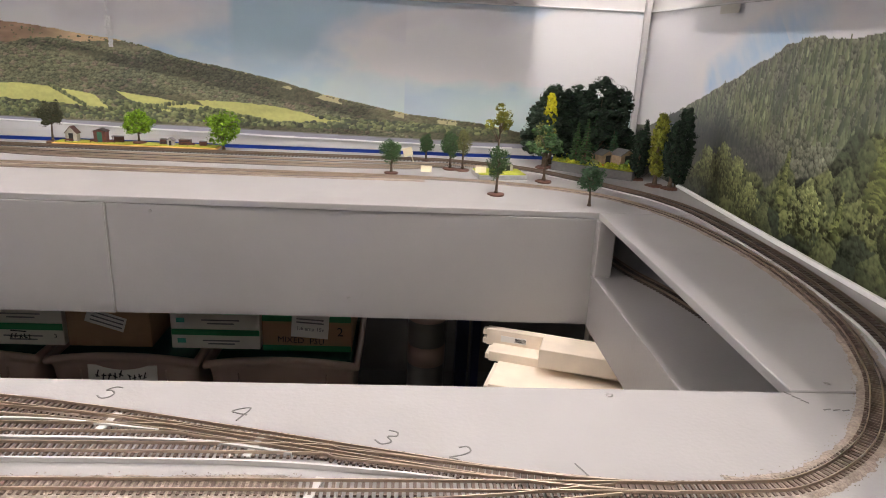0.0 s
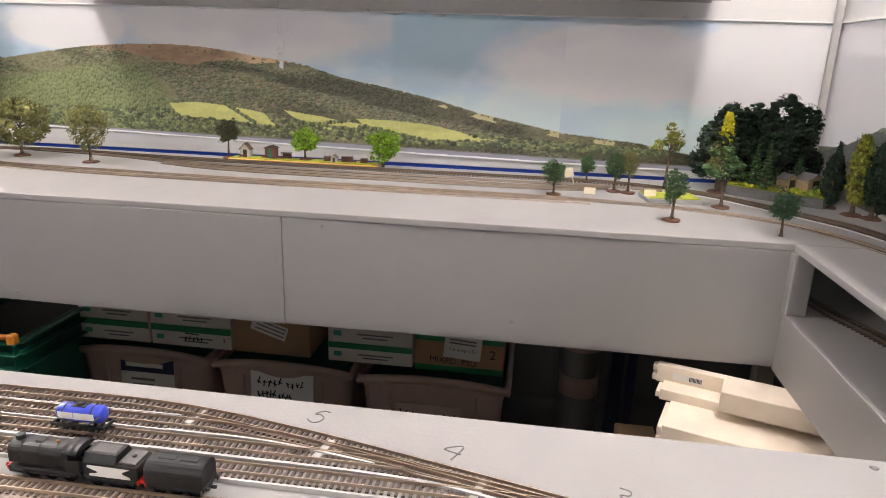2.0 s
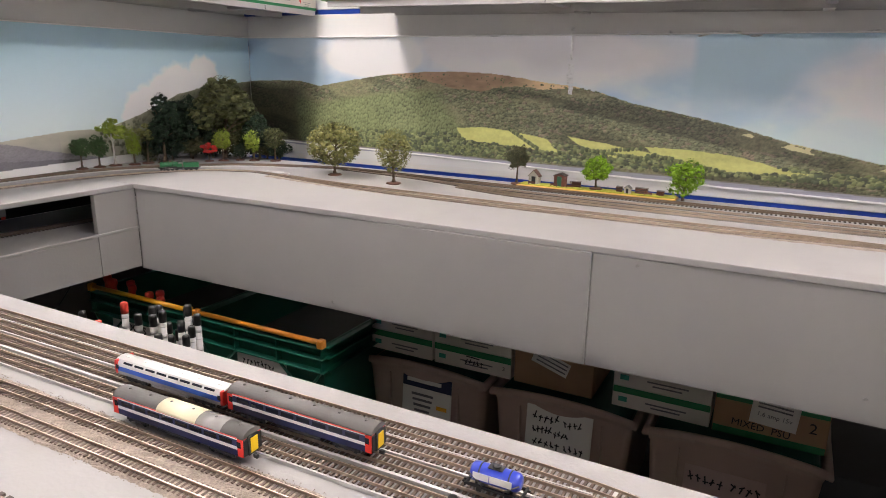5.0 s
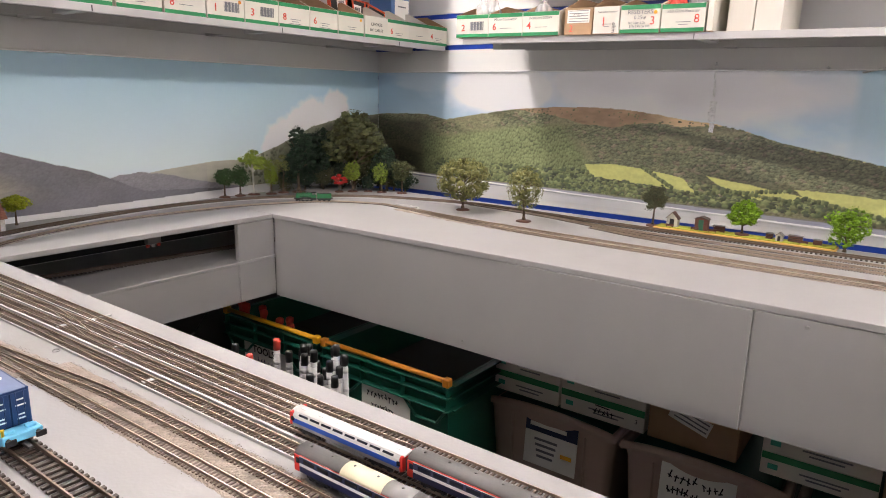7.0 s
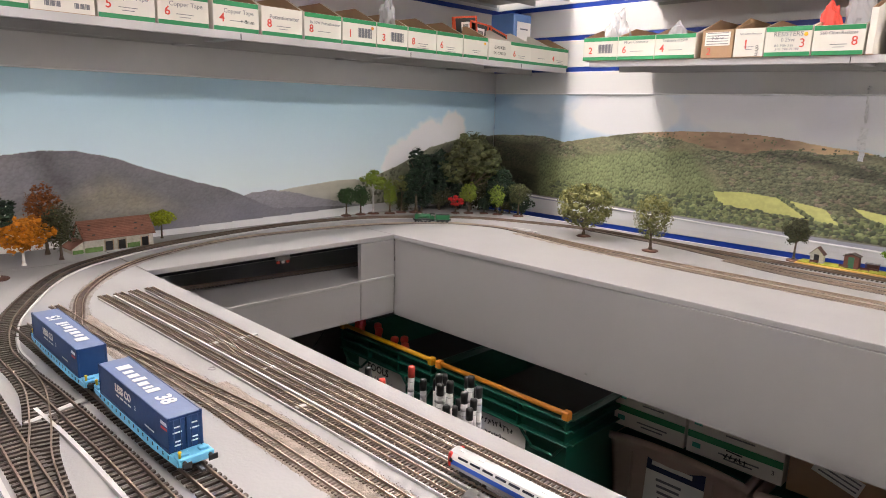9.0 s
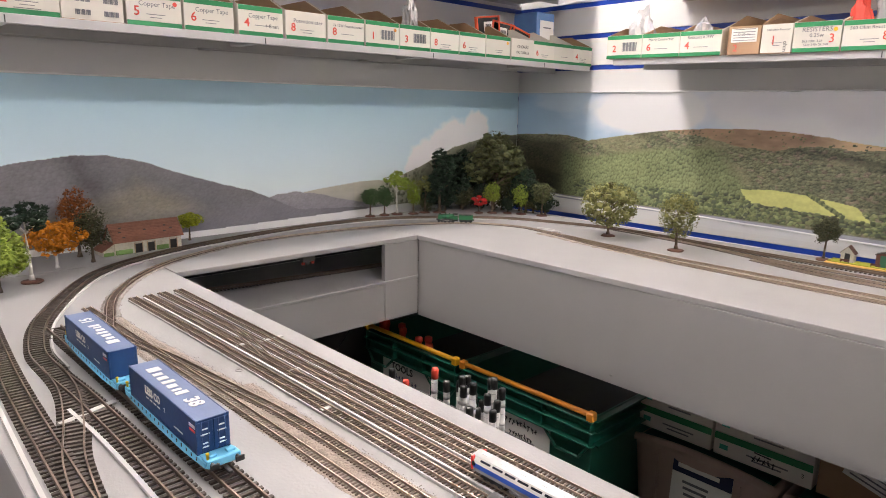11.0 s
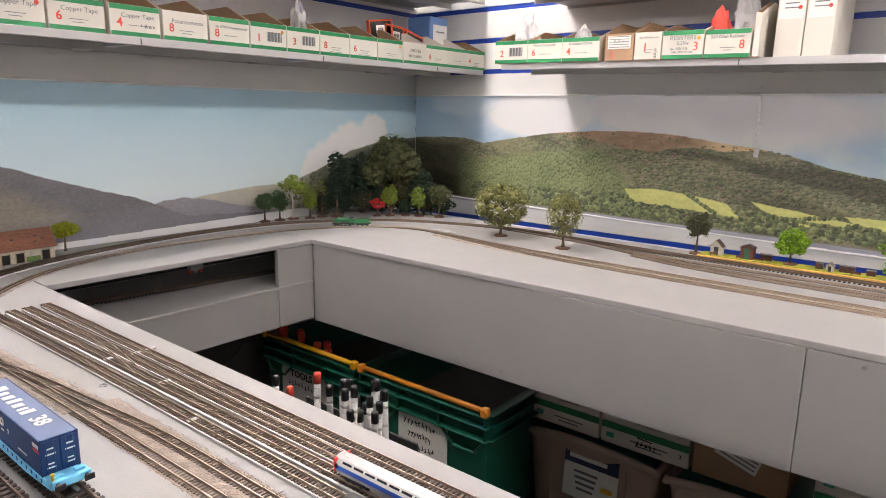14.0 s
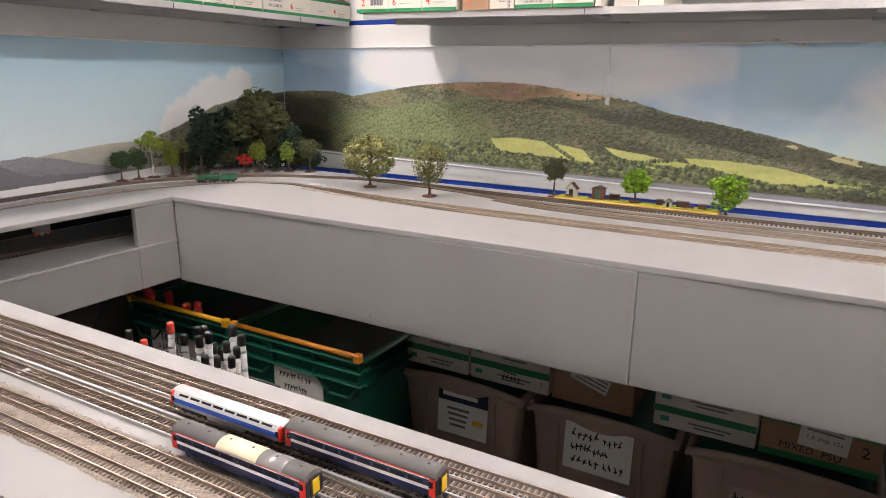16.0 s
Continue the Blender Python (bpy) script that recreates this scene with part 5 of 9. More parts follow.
for bx, by, bh, bw, bc in ((-1.905, 1.625, 0.075, 0.075, "dark"), (-1.880, 1.680, 0.085, 0.080, "brown"), (-1.850, 1.735, 0.090, 0.085, "dark"), (-1.805, 1.785, 0.095, 0.090, "brown"), (-1.750, 1.808, 0.090, 0.085, "dark"), (-1.695, 1.812, 0.085, 0.080, "brown"), (-1.650, 1.815, 0.070, 0.070, "dark"), (-1.930, 1.570, 0.065, 0.065, "brown")):
    tree(bx, by, bh, bw, bc, "round", "low dark bushy model shrub behind the trees", False, trunk=0.04, group="corner shrubs")
# by the barn
tree(-1.936, 0.806, 0.068, 0.060, "yellow_green", "round", "lime-green model tree with a flat crown", False, trunk=0.45)
tree(-1.825, 0.494, 0.100, 0.098, "orange", "round", "orange autumn model tree", False, bark="trunk_white", trunk=0.28)
tree(-1.905, 0.556, 0.150, 0.070, "rust", "round", "rust-brown autumn model tree", False, trunk=0.3)
tree(-1.836, 0.563, 0.114, 0.064, "brown", "round", "dark brown-green model tree in front of the barn", False, trunk=0.2)
tree(-1.735, 0.432, 0.150, 0.080, "dark", "tuft", "dark green model tree with a thick white trunk", True, bark="trunk_white", trunk=0.55)
tree(-1.692, 0.374, 0.135, 0.105, "lime", "big", "bright yellow-green model tree", False, trunk=0.08)


def gable(bm, x0, x1, y0, y1, z0, z1, top, mi=0):
    """House walls with gables on the ends in x."""
    return prism(bm, [(y0, z0), (y1, z0), (y1, z1), ((y0 + y1) / 2, top), (y0, z1)], x0, x1, mi)


def roof(bm, x0, x1, y0, y1, z1, top, over=0.002, thick=0.0016, mi=0):
    ym = (y0 + y1) / 2
    s = (top - z1) / (ym - y0)
    prism(bm, [(y0 - over, z1 - over * s), (ym, top), (y1 + over, z1 - over * s), (y1 + over, z1 - over * s + thick), (ym, top + thick), (y0 - over, z1 - over * s + thick)], x0 - over, x1 + over, mi)
    return bm


MATS = {
    "stone": mat("painted_stone", (0.42, 0.40, 0.33), 0.85, 0.25, 220, 0.3),
    "tile": mat("red_roof_tile", (0.20, 0.085, 0.054), 0.8, 0.25, 200, 0.4, rnd=0.12),
    "moss": mat("moss_green", (0.12, 0.21, 0.06), 0.9, 0.3, 200, 0.4),
    "brick": mat("red_brick_paint", (0.125, 0.040, 0.028), 0.8, 0.25, 250, 0.3),
    "tile_brown": mat("brown_tile_roof", (0.10, 0.048, 0.036), 0.75, 0.25, 250, 0.3),
    "tile_dark": mat("dark_brown_roof", (0.045, 0.032, 0.028), 0.7, 0.25, 250, 0.2),
    "brass_cap": mat("dull_brass", (0.45, 0.22, 0.08), 0.4, 0.2, 200, metal=0.7),
    "slate": mat("slate_roof", (0.16, 0.15, 0.15), 0.7, 0.2, 200, 0.2),
    "timber": mat("stained_timber", (0.34, 0.24, 0.15), 0.7, 0.25, 150, 0.3),
    "darkwood": mat("dark_timber", (0.10, 0.035, 0.02), 0.7, 0.25, 150, 0.3),
    "green_door": mat("green_paint", (0.02, 0.10, 0.05), 0.5, 0.1, 100),
    "cream": mat("cream_card", (0.80, 0.72, 0.50), 0.7, 0.05, 50),
    "tan_edge": mat("tan_platform_edge", (0.62, 0.36, 0.10), 0.8, 0.15, 150, 0.3),
    "lawn": mat("lawn_scatter", (0.34, 0.37, 0.035), 0.95, 0.35, 350, 0.8, fine=700),
    "foam": mat("grey_foam_side", (0.10, 0.10, 0.10), 0.9, 0.2, 150, 0.3),
    "foam_pale": mat("pale_grey_side", (0.33, 0.33, 0.32), 0.9, 0.15, 150, 0.3),
    "loco_green": mat("loco_green", (0.010, 0.13, 0.042), 0.35, 0.08, 80, coat=0.2),
    "loco_black": mat("loco_black", (0.010, 0.010, 0.010), 0.45, 0.25, 120),
    "nse_blue": mat("dark_blue_livery", (0.012, 0.018, 0.075), 0.3, 0.06, 80, coat=0.3),
    "mid_blue": mat("bright_blue_livery", (0.02, 0.10, 0.52), 0.3, 0.05, 80, coat=0.3),
    "livery_white": mat("white_livery", (0.78, 0.78, 0.76), 0.3, 0.04, 80, coat=0.3),
    "livery_red": mat("red_livery", (0.72, 0.035, 0.025), 0.3, 0.05, 80, coat=0.3),
    "livery_yellow": mat("yellow_livery", (0.80, 0.52, 0.01), 0.35, 0.05, 80),
    "coach_grey": mat("grey_roof", (0.10, 0.095, 0.09), 0.6, 0.12, 120, 0.1),
    "window": mat("dark_window", (0.015, 0.018, 0.03), 0.08, 0.1, 50),
    "tape": mat("yellowed_tape", (0.82, 0.77, 0.54), 0.35, 0.06, 60),
    "clear_tape": mat("clear_tape", (0.30, 0.29, 0.28), 0.12, 0.2, 60),
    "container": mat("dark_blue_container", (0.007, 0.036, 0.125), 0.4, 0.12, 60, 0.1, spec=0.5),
    "container_top": mat("paler_blue_container_roof", (0.115, 0.155, 0.275), 0.45, 0.10, 60, 0.1),
    "sky_blue": mat("light_blue_wagon", (0.15, 0.50, 0.74), 0.4, 0.08, 80),
    "tank_blue": mat("blue_tank", (0.03, 0.06, 0.50), 0.3, 0.05, 80, coat=0.3),
    # clear tape given a white colour in place of its bright glints
    "glint_white_tape": mat("glint_white_tape", (0.96, 0.96, 0.96), 0.12, 0.02, 60, coat=0.8),
    "orange_red": mat("orange_red_plastic", (0.75, 0.10, 0.03), 0.4, 0.08, 40),
    "steel": mat("wheel_steel", (0.35, 0.33, 0.31), 0.35, 0.15, 200, metal=1.0),
    "chassis": mat("chassis_black", (0.018, 0.018, 0.02), 0.6, 0.3, 200),
    "grey_under": mat("grey_underframe", (0.30, 0.30, 0.31), 0.55, 0.15, 100),
}

# the barn: long side faces the track
barn = thing("model_barn", pose(-1.870, 0.690, DECK, 0, 0, 94.5) @ Matrix.Scale(1.06, 4), "small stone model barn with a red tiled roof", "model building")
bm = bmesh.new()
gable(bm, -0.070, 0.070, 0.004, 0.052, 0, 0.0275, 0.0585)
part("wall", bm, MATS["stone"], barn)
E0, R0 = (-0.0005, 0.0250), (0.028, 0.0610)      # eaves and ridge of the front slope
for side in (0, 1):
    for k in range(12):
        p, q = ([E0[i] + (R0[i] - E0[i]) * s for i in (0, 1)] for s in (k / 12, (k + 1.25) / 12))
        bm = bmesh.new()
        sec = [(p[0], p[1]), (q[0], q[1] - 0.0005), (q[0], q[1]), (p[0], p[1] + 0.0016)]
        prism(bm, [(0.056 - y, z) if side else (y, z) for y, z in sec], -0.074 + 0.0006 * (k % 2), 0.074 + 0.0006 * (k % 2))
        part("tile_course", bm, MATS["tile"], barn)
for hx, hs in ((-0.052, 0.72), (-0.055, 0.50), (-0.050, 0.22), (-0.004, 0.52), (0.040, 0.62), (0.052, 0.45), (0.036, 0.33)):
    bm = bmesh.new()
    y, z = (E0[i] + (R0[i] - E0[i]) * hs for i in (0, 1))
    box(bm, -0.0028, 0.0028, -0.0012, 0.0012, -0.0002, 0.0006)
    part("missing_tile", bm, M["black"], barn, "dark gap of a missing tile").matrix_local = pose(hx, y, z + 0.0014, 52)
for dx in (-0.022, 0.004, 0.052):
    bm = bmesh.new()
    box(bm, dx - 0.007, dx + 0.007, 0.003, 0.0045, 0, 0.019)
    part("doorway", bm, M["black"], barn, "dark open doorway")
    for e in (-0.0082, 0.0078):
        bm = bmesh.new()
        box(bm, dx + e - 0.0006, dx + e + 0.0010, 0.0026, 0.0042, 0, 0.021)
        part("door_post", bm, MATS["timber"], barn)
for dx, w in ((-0.052, 0.034), (0.028, 0.026)):
    bm = bmesh.new()
    box(bm, dx - w / 2, dx + w / 2, 0.0025, 0.0042, 0, 0.010, 0.0012)
    part("moss_patch", bm, MATS["moss"], barn, "green moss along the wall foot")
bm = bmesh.new()
prism(bm, [(0.006, 0), (0.050, 0), (0.050, 0.024), (0.006, 0.024)], -0.092, -0.0705)
for v in bm.verts:
    if v.co.z > 0.02 and v.co.x < -0.09:
        v.co.z = 0.011
part("lean_to", bm, MATS["stone"], barn, "low stone lean-to")
bm = bmesh.new()
prism(bm, [(0.003, 0.0245), (0.053, 0.0245), (0.053, 0.0262), (0.003, 0.0262)], -0.096, -0.0705)
for v in bm.verts:
    if v.co.x < -0.09:
        v.co.z -= 0.0152
part("lean_to_roof", bm, MATS["tile"], barn, "sloping tiled lean-to roof")
bm = bmesh.new()
box(bm, -0.0915, -0.0715, 0.0045, 0.0062, 0, 0.0075, 0.0010)
part("moss_patch", bm, MATS["moss"], barn, "green moss along the wall foot")

# station lawn with its huts
lawn = thing("station_lawn", pose(-0.642, 1.789, DECK), "narrow lawn strip with a tan edge beside the tracks", "model platform")
bm = bmesh.new()
box(bm, -0.193, 0.193, -0.019, 0.030, 0, 0.0045, 0.0008)
part("platform_edge", bm, MATS["tan_edge"], lawn, "tan coloured edge")
bm = bmesh.new()
box(bm, -0.190, 0.190, -0.012, 0.029, 0.0045, 0.0070, 0.0012)
part("grass", bm, MATS["lawn"], lawn, "yellow-green grass scatter")
GZ = DECK + 0.0069


def hut(name, x, y, w, d, h, top, wall, cover, label, door=None, rz=0):
    t = thing(name, pose(x, y, GZ, 0, 0, rz), label, "model hut")
    bm = bmesh.new()
    b2 = bmesh.new()
    gable(b2, -d / 2, d / 2, -w / 2, w / 2, 0, h, top)
    merge(bm, b2, 0, pose(0, 0, 0, 0, 0, 90))
    part("wall", bm, MATS[wall], t)
    bm = bmesh.new()
    b2 = bmesh.new()
    roof(b2, -d / 2, d / 2, -w / 2, w / 2, h, top)
    merge(bm, b2, 0, pose(0, 0, 0, 0, 0, 90))
    part("roof", bm, MATS[cover], t)
    bm = bmesh.new()
    box(bm, -w * 0.2, w * 0.2, -d / 2 - 0.0006, -d / 2 + 0.001, 0, h * 0.95)
    part("door", bm, MATS[door] if door else M["black"], t)
    return t


hut("arched_hut", -0.796, 1.796, 0.026, 0.018, 0.020, 0.034, "stone", "tile_brown", "small stone arched shelter with a brown roof")
hut("signal_hut", -0.728, 1.795, 0.028, 0.020, 0.026, 0.031, "brick", "tile_dark", "small dark brick hut with a green door", "green_door")
hut("white_hut", -0.560, 1.786, 0.014, 0.014, 0.012, 0.018, "stone", "slate", "tiny pale hut with a grey roof")
shelter = thing("waiting_shelter", pose(-0.690, 1.797, GZ), "small open timber waiting shelter", "model shelter")
for nm, b in (("back_panel", (-0.012, 0.012, 0.005, 0.0065, 0, 0.014)), ("roof", (-0.0135, 0.0135, -0.006, 0.0075, 0.014, 0.0155)), ("bench", (-0.010, 0.010, 0.001, 0.005, 0.0035, 0.0045)), ("post", (-0.012, -0.011, -0.005, -0.004, 0, 0.014)), ("post", (0.011, 0.012, -0.005, -0.004, 0, 0.014))):
    bm = bmesh.new()
    box(bm, *b)
    part(nm, bm, MATS["darkwood" if nm != "roof" else "slate"], shelter)
bench = thing("platform_bench", pose(-0.798, 1.779, GZ), "small brown wooden platform bench", "model bench", "platform benches")
for nm, b in (("seat", (-0.009, 0.009, -0.0025, 0.0015, 0.0028, 0.0036)), ("backrest", (-0.009, 0.009, 0.0015, 0.0022, 0.0036, 0.0070)), ("leg", (-0.008, -0.007, -0.002, 0.001, 0, 0.0028)), ("leg", (0.007, 0.008, -0.002, 0.001, 0, 0.0028))):
    bm = bmesh.new()
    box(bm, *b)
    part(nm, bm, MATS["darkwood"], bench)
for bx in (-0.740, -0.700, -0.512):
    copy_thing(bench, pose(bx, 1.780, GZ, 0, 0, 4))
for cx, cw, ch, cm in ((-0.530, 0.028, 0.013, "loco_black"), (-0.487, 0.016, 0.010, "darkwood"), (-0.582, 0.014, 0.012, "loco_black")):
    c = thing("platform_crate", pose(cx, 1.798, GZ), "dark slatted wooden crate on the lawn", "model crate")
    bm = bmesh.new()
    box(bm, -cw / 2, cw / 2, -0.006, 0.006, 0, ch, 0.0006)
    part("crate_body", bm, MATS[cm], c)
    for k in range(3):
        bm = bmesh.new()
        box(bm, -cw / 2 - 0.0003, cw / 2 + 0.0003, -0.0066, -0.0058, ch * (0.12 + 0.3 * k), ch * (0.28 + 0.3 * k))
        part("slat", bm, MATS["darkwood"], c)
    bm = bmesh.new()
    box(bm, -cw / 2 - 0.0008, cw / 2 + 0.0008, -0.007, 0.007, ch, ch + 0.0010)
    part("lid", bm, MATS["slate"], c)

# cottage garden in the far corner
garden = thing("model_garden", pose(0, 0, DECK), "raised dark-sided garden block with yellow-green lawn", "model garden")
bm = bmesh.new()
G0 = [(0.352, 1.688), (0.512, 1.578), (0.560, 1.640), (0.595, 1.700), (0.595, 1.800), (0.380, 1.800)]
lo = [bm.verts.new((x, y, 0)) for x, y in G0]
hi = [bm.verts.new((x * 0.985 + 0.0075, y * 0.985 + 0.0258, 0.020)) for x, y in G0]
for k in range(6):
    bm.faces.new((lo[k], lo[(k + 1) % 6], hi[(k + 1) % 6], hi[k]))
bm.faces.new(hi)
bm.faces.new(lo[::-1])
part("block", bm, MATS["foam"], garden, "dark grey sloped side")
rngG = np.random.RandomState(4)
bm = bmesh.new()
GP = []
for k in range(2600):
    a, b = rngG.rand(2)
    p = np.array((0.356, 1.694)) * (1 - a) * (1 - b) + np.array((0.512, 1.590)) * a * (1 - b) + np.array((0.590, 1.795)) * a * b + np.array((0.384, 1.797)) * (1 - a) * b
    GP.append((p[0], p[1], 0.021 + 0.003 * rngG.rand()))
bm.free()
fv, ff = flakes(rngG, np.array(GP), 0.0022)
me = bpy.data.meshes.new("grass")
top = [(x * 0.985 + 0.0075, y * 0.985 + 0.0258, 0.0207) for x, y in G0]
me.from_pydata(fv.tolist() + top, [], ff + [tuple(range(len(fv), len(fv) + 6))])
me.materials.append(LEAF["grass"])
o = new("grass", me)
o.parent, o["kind"] = garden, "stuff"
for sx, sy, sr, sc in ((0.395, 1.675, 0.010, "grass"), (0.420, 1.663, 0.009, "mid"), (0.445, 1.652, 0.011, "olive"), (0.470, 1.630, 0.009, "grass"), (0.500, 1.610, 0.010, "lime"), (0.440, 1.69, 0.012, "olive"), (0.40, 1.71, 0.012, "mid"), (0.52, 1.63, 0.009, "grass"), (0.468, 1.640, 0.006, "red"), (0.376, 1.684, 0.008, "lime"), (0.53, 1.66, 0.010, "mid")):
    rg = np.random.RandomState(int(sx * 1000))
    v, f = clumps(rg, ball_points(rg, 10, 0.3) * (sr, sr, sr * 0.6) + (0, 0, sr * 0.5), np.full(10, sr * 0.42), 0.8, 0.5)
    me = bpy.data.meshes.new("shrub")
    me.from_pydata(v.tolist(), [], [tuple(q) for q in f])
    me.materials.append(LEAF[sc])
    tagged(new("model_shrub", me), "small ragged model shrub in the garden bed", "model shrub", "garden shrubs").matrix_world = pose(sx, sy, DECK + 0.0205)
GZ = DECK + 0.0205
for hx, hy, w, d, h, tp, rz in ((0.522, 1.688, 0.046, 0.032, 0.022, 0.034, 30), (0.480, 1.694, 0.036, 0.026, 0.020, 0.030, 25), (0.446, 1.722, 0.022, 0.02, 0.014, 0.022, 25)):
    hut("timber_cabin", hx, hy, w, d, h, tp, "timber", "slate", "small timber model cabin with a grey roof", rz=rz)
GZ = DECK
pad = thing("garden_pad", pose(0.215, 1.580, DECK, 0, 0, 8), "small pale-sided model lawn with white huts", "model garden")
bm = bmesh.new()
box(bm, -0.054, 0.054, -0.036, 0.036, 0, 0.0095, 0.001)
part("block", bm, MATS["foam_pale"], pad)
bm = bmesh.new()
box(bm, -0.052, 0.052, -0.034, 0.034, 0.0095, 0.0115, 0.001)
part("grass", bm, MATS["lawn"], pad, "yellow-green grass scatter")
GZ = DECK + 0.0114
hut("white_hut", 0.235, 1.600, 0.022, 0.016, 0.012, 0.018, "stone", "slate", "tiny pale model hut on the lawn", rz=8)
GZ = DECK
for wx, wy, ww, wh, rz, tl, zz in ((0.172, 1.555, 0.024, 0.013, 8, 8, 0.0115), (0.055, 1.60, 0.024, 0.014, -12, 20, 0.0), (0.225, 1.65, 0.024, 0.010, 5, 5, 0.0)):
    c = thing("card_label", pose(wx, wy, DECK + zz, 0, 0, rz), "small cream card propped upright on the board", "card label", "cream cards")
    bm = bmesh.new()
    box(bm, -ww / 2, ww / 2, -0.0006, 0.0006, 0, wh, 0.0002)
    o = part("card", bm, MATS["cream"], c)
    o.matrix_local = pose(0, 0, 0, -tl)
c = thing("card_label", pose(0.02, 1.71, DECK, 0, 0, 5), "cream square card tilted on a thin stick", "card label", "cream cards")
bm = bmesh.new()
tube(bm, (0.008, 0, 0), (0.002, 0, 0.018), 0.0012, 0.0012, 6)
part("stick", bm, MATS["cream"], c)
bm = bmesh.new()
box(bm, -0.011, 0.011, -0.0006, 0.0006, 0.016, 0.036, 0.0002)
part("card", bm, MATS["cream"], c).matrix_local = pose(0, 0, 0, 0, -14)
for wx, wy in ((-1.485, 1.610), (-1.455, 1.600)):
    bm = bmesh.new()
    box(bm, -0.026, 0.026, -0.004, 0.004, 0, 0.003, 0.0008)
    single("point_motor_cover", bm, M["white_strip"], "flat white plastic strip beside the points", "plastic strip", m=pose(wx, wy, DECK, 0, 0, 12))


# ---- rolling stock ----


def wheelset(parent, x, r, gauge, axle=0.0012, y=0.0, z=0.0, mi="steel"):
    bm = bmesh.new()
    for s in (-1, 1):
        b2 = bmesh.new()
        lathe(b2, [(r * 1.12, -0.0009), (r * 1.12, -0.0003), (r, -0.0003), (r, 0.0010), (r * 0.6, 0.0008)], 18)
        merge(bm, b2, 0, pose(x, y + s * gauge / 2, z + r, 90 * s))
    tube(bm, (x, y - gauge / 2, z + r), (x, y + gauge / 2, z + r), axle, axle, 6)
    return part("wheelset", bm, MATS[mi], parent)


def bogie(parent, x, z, r, gauge, half, dress="chassis"):
    for s in (-1, 1):
        wheelset(parent, x + s * half, r, gauge, z=z)
        bm = bmesh.new()
        y = s * (gauge / 2 + 0.0022)
        box(bm, x - half - 0.004, x + half + 0.004, y - 0.0006, y + 0.0006, z + r * 0.75, z + r * 1.5, 0.0003)
        for e in (-1, 1):
            box(bm, x + e * half - 0.0014, x + e * half + 0.0014, y - 0.0010, y + 0.0010, z + r * 0.5, z + r * 1.5, 0.0002)
        box(bm, x - 0.0018, x + 0.0018, y - 0.0010, y + 0.0010, z + r * 0.6, z + r * 1.7, 0.0002)
        part("bogie_side", bm, MATS[dress], parent)


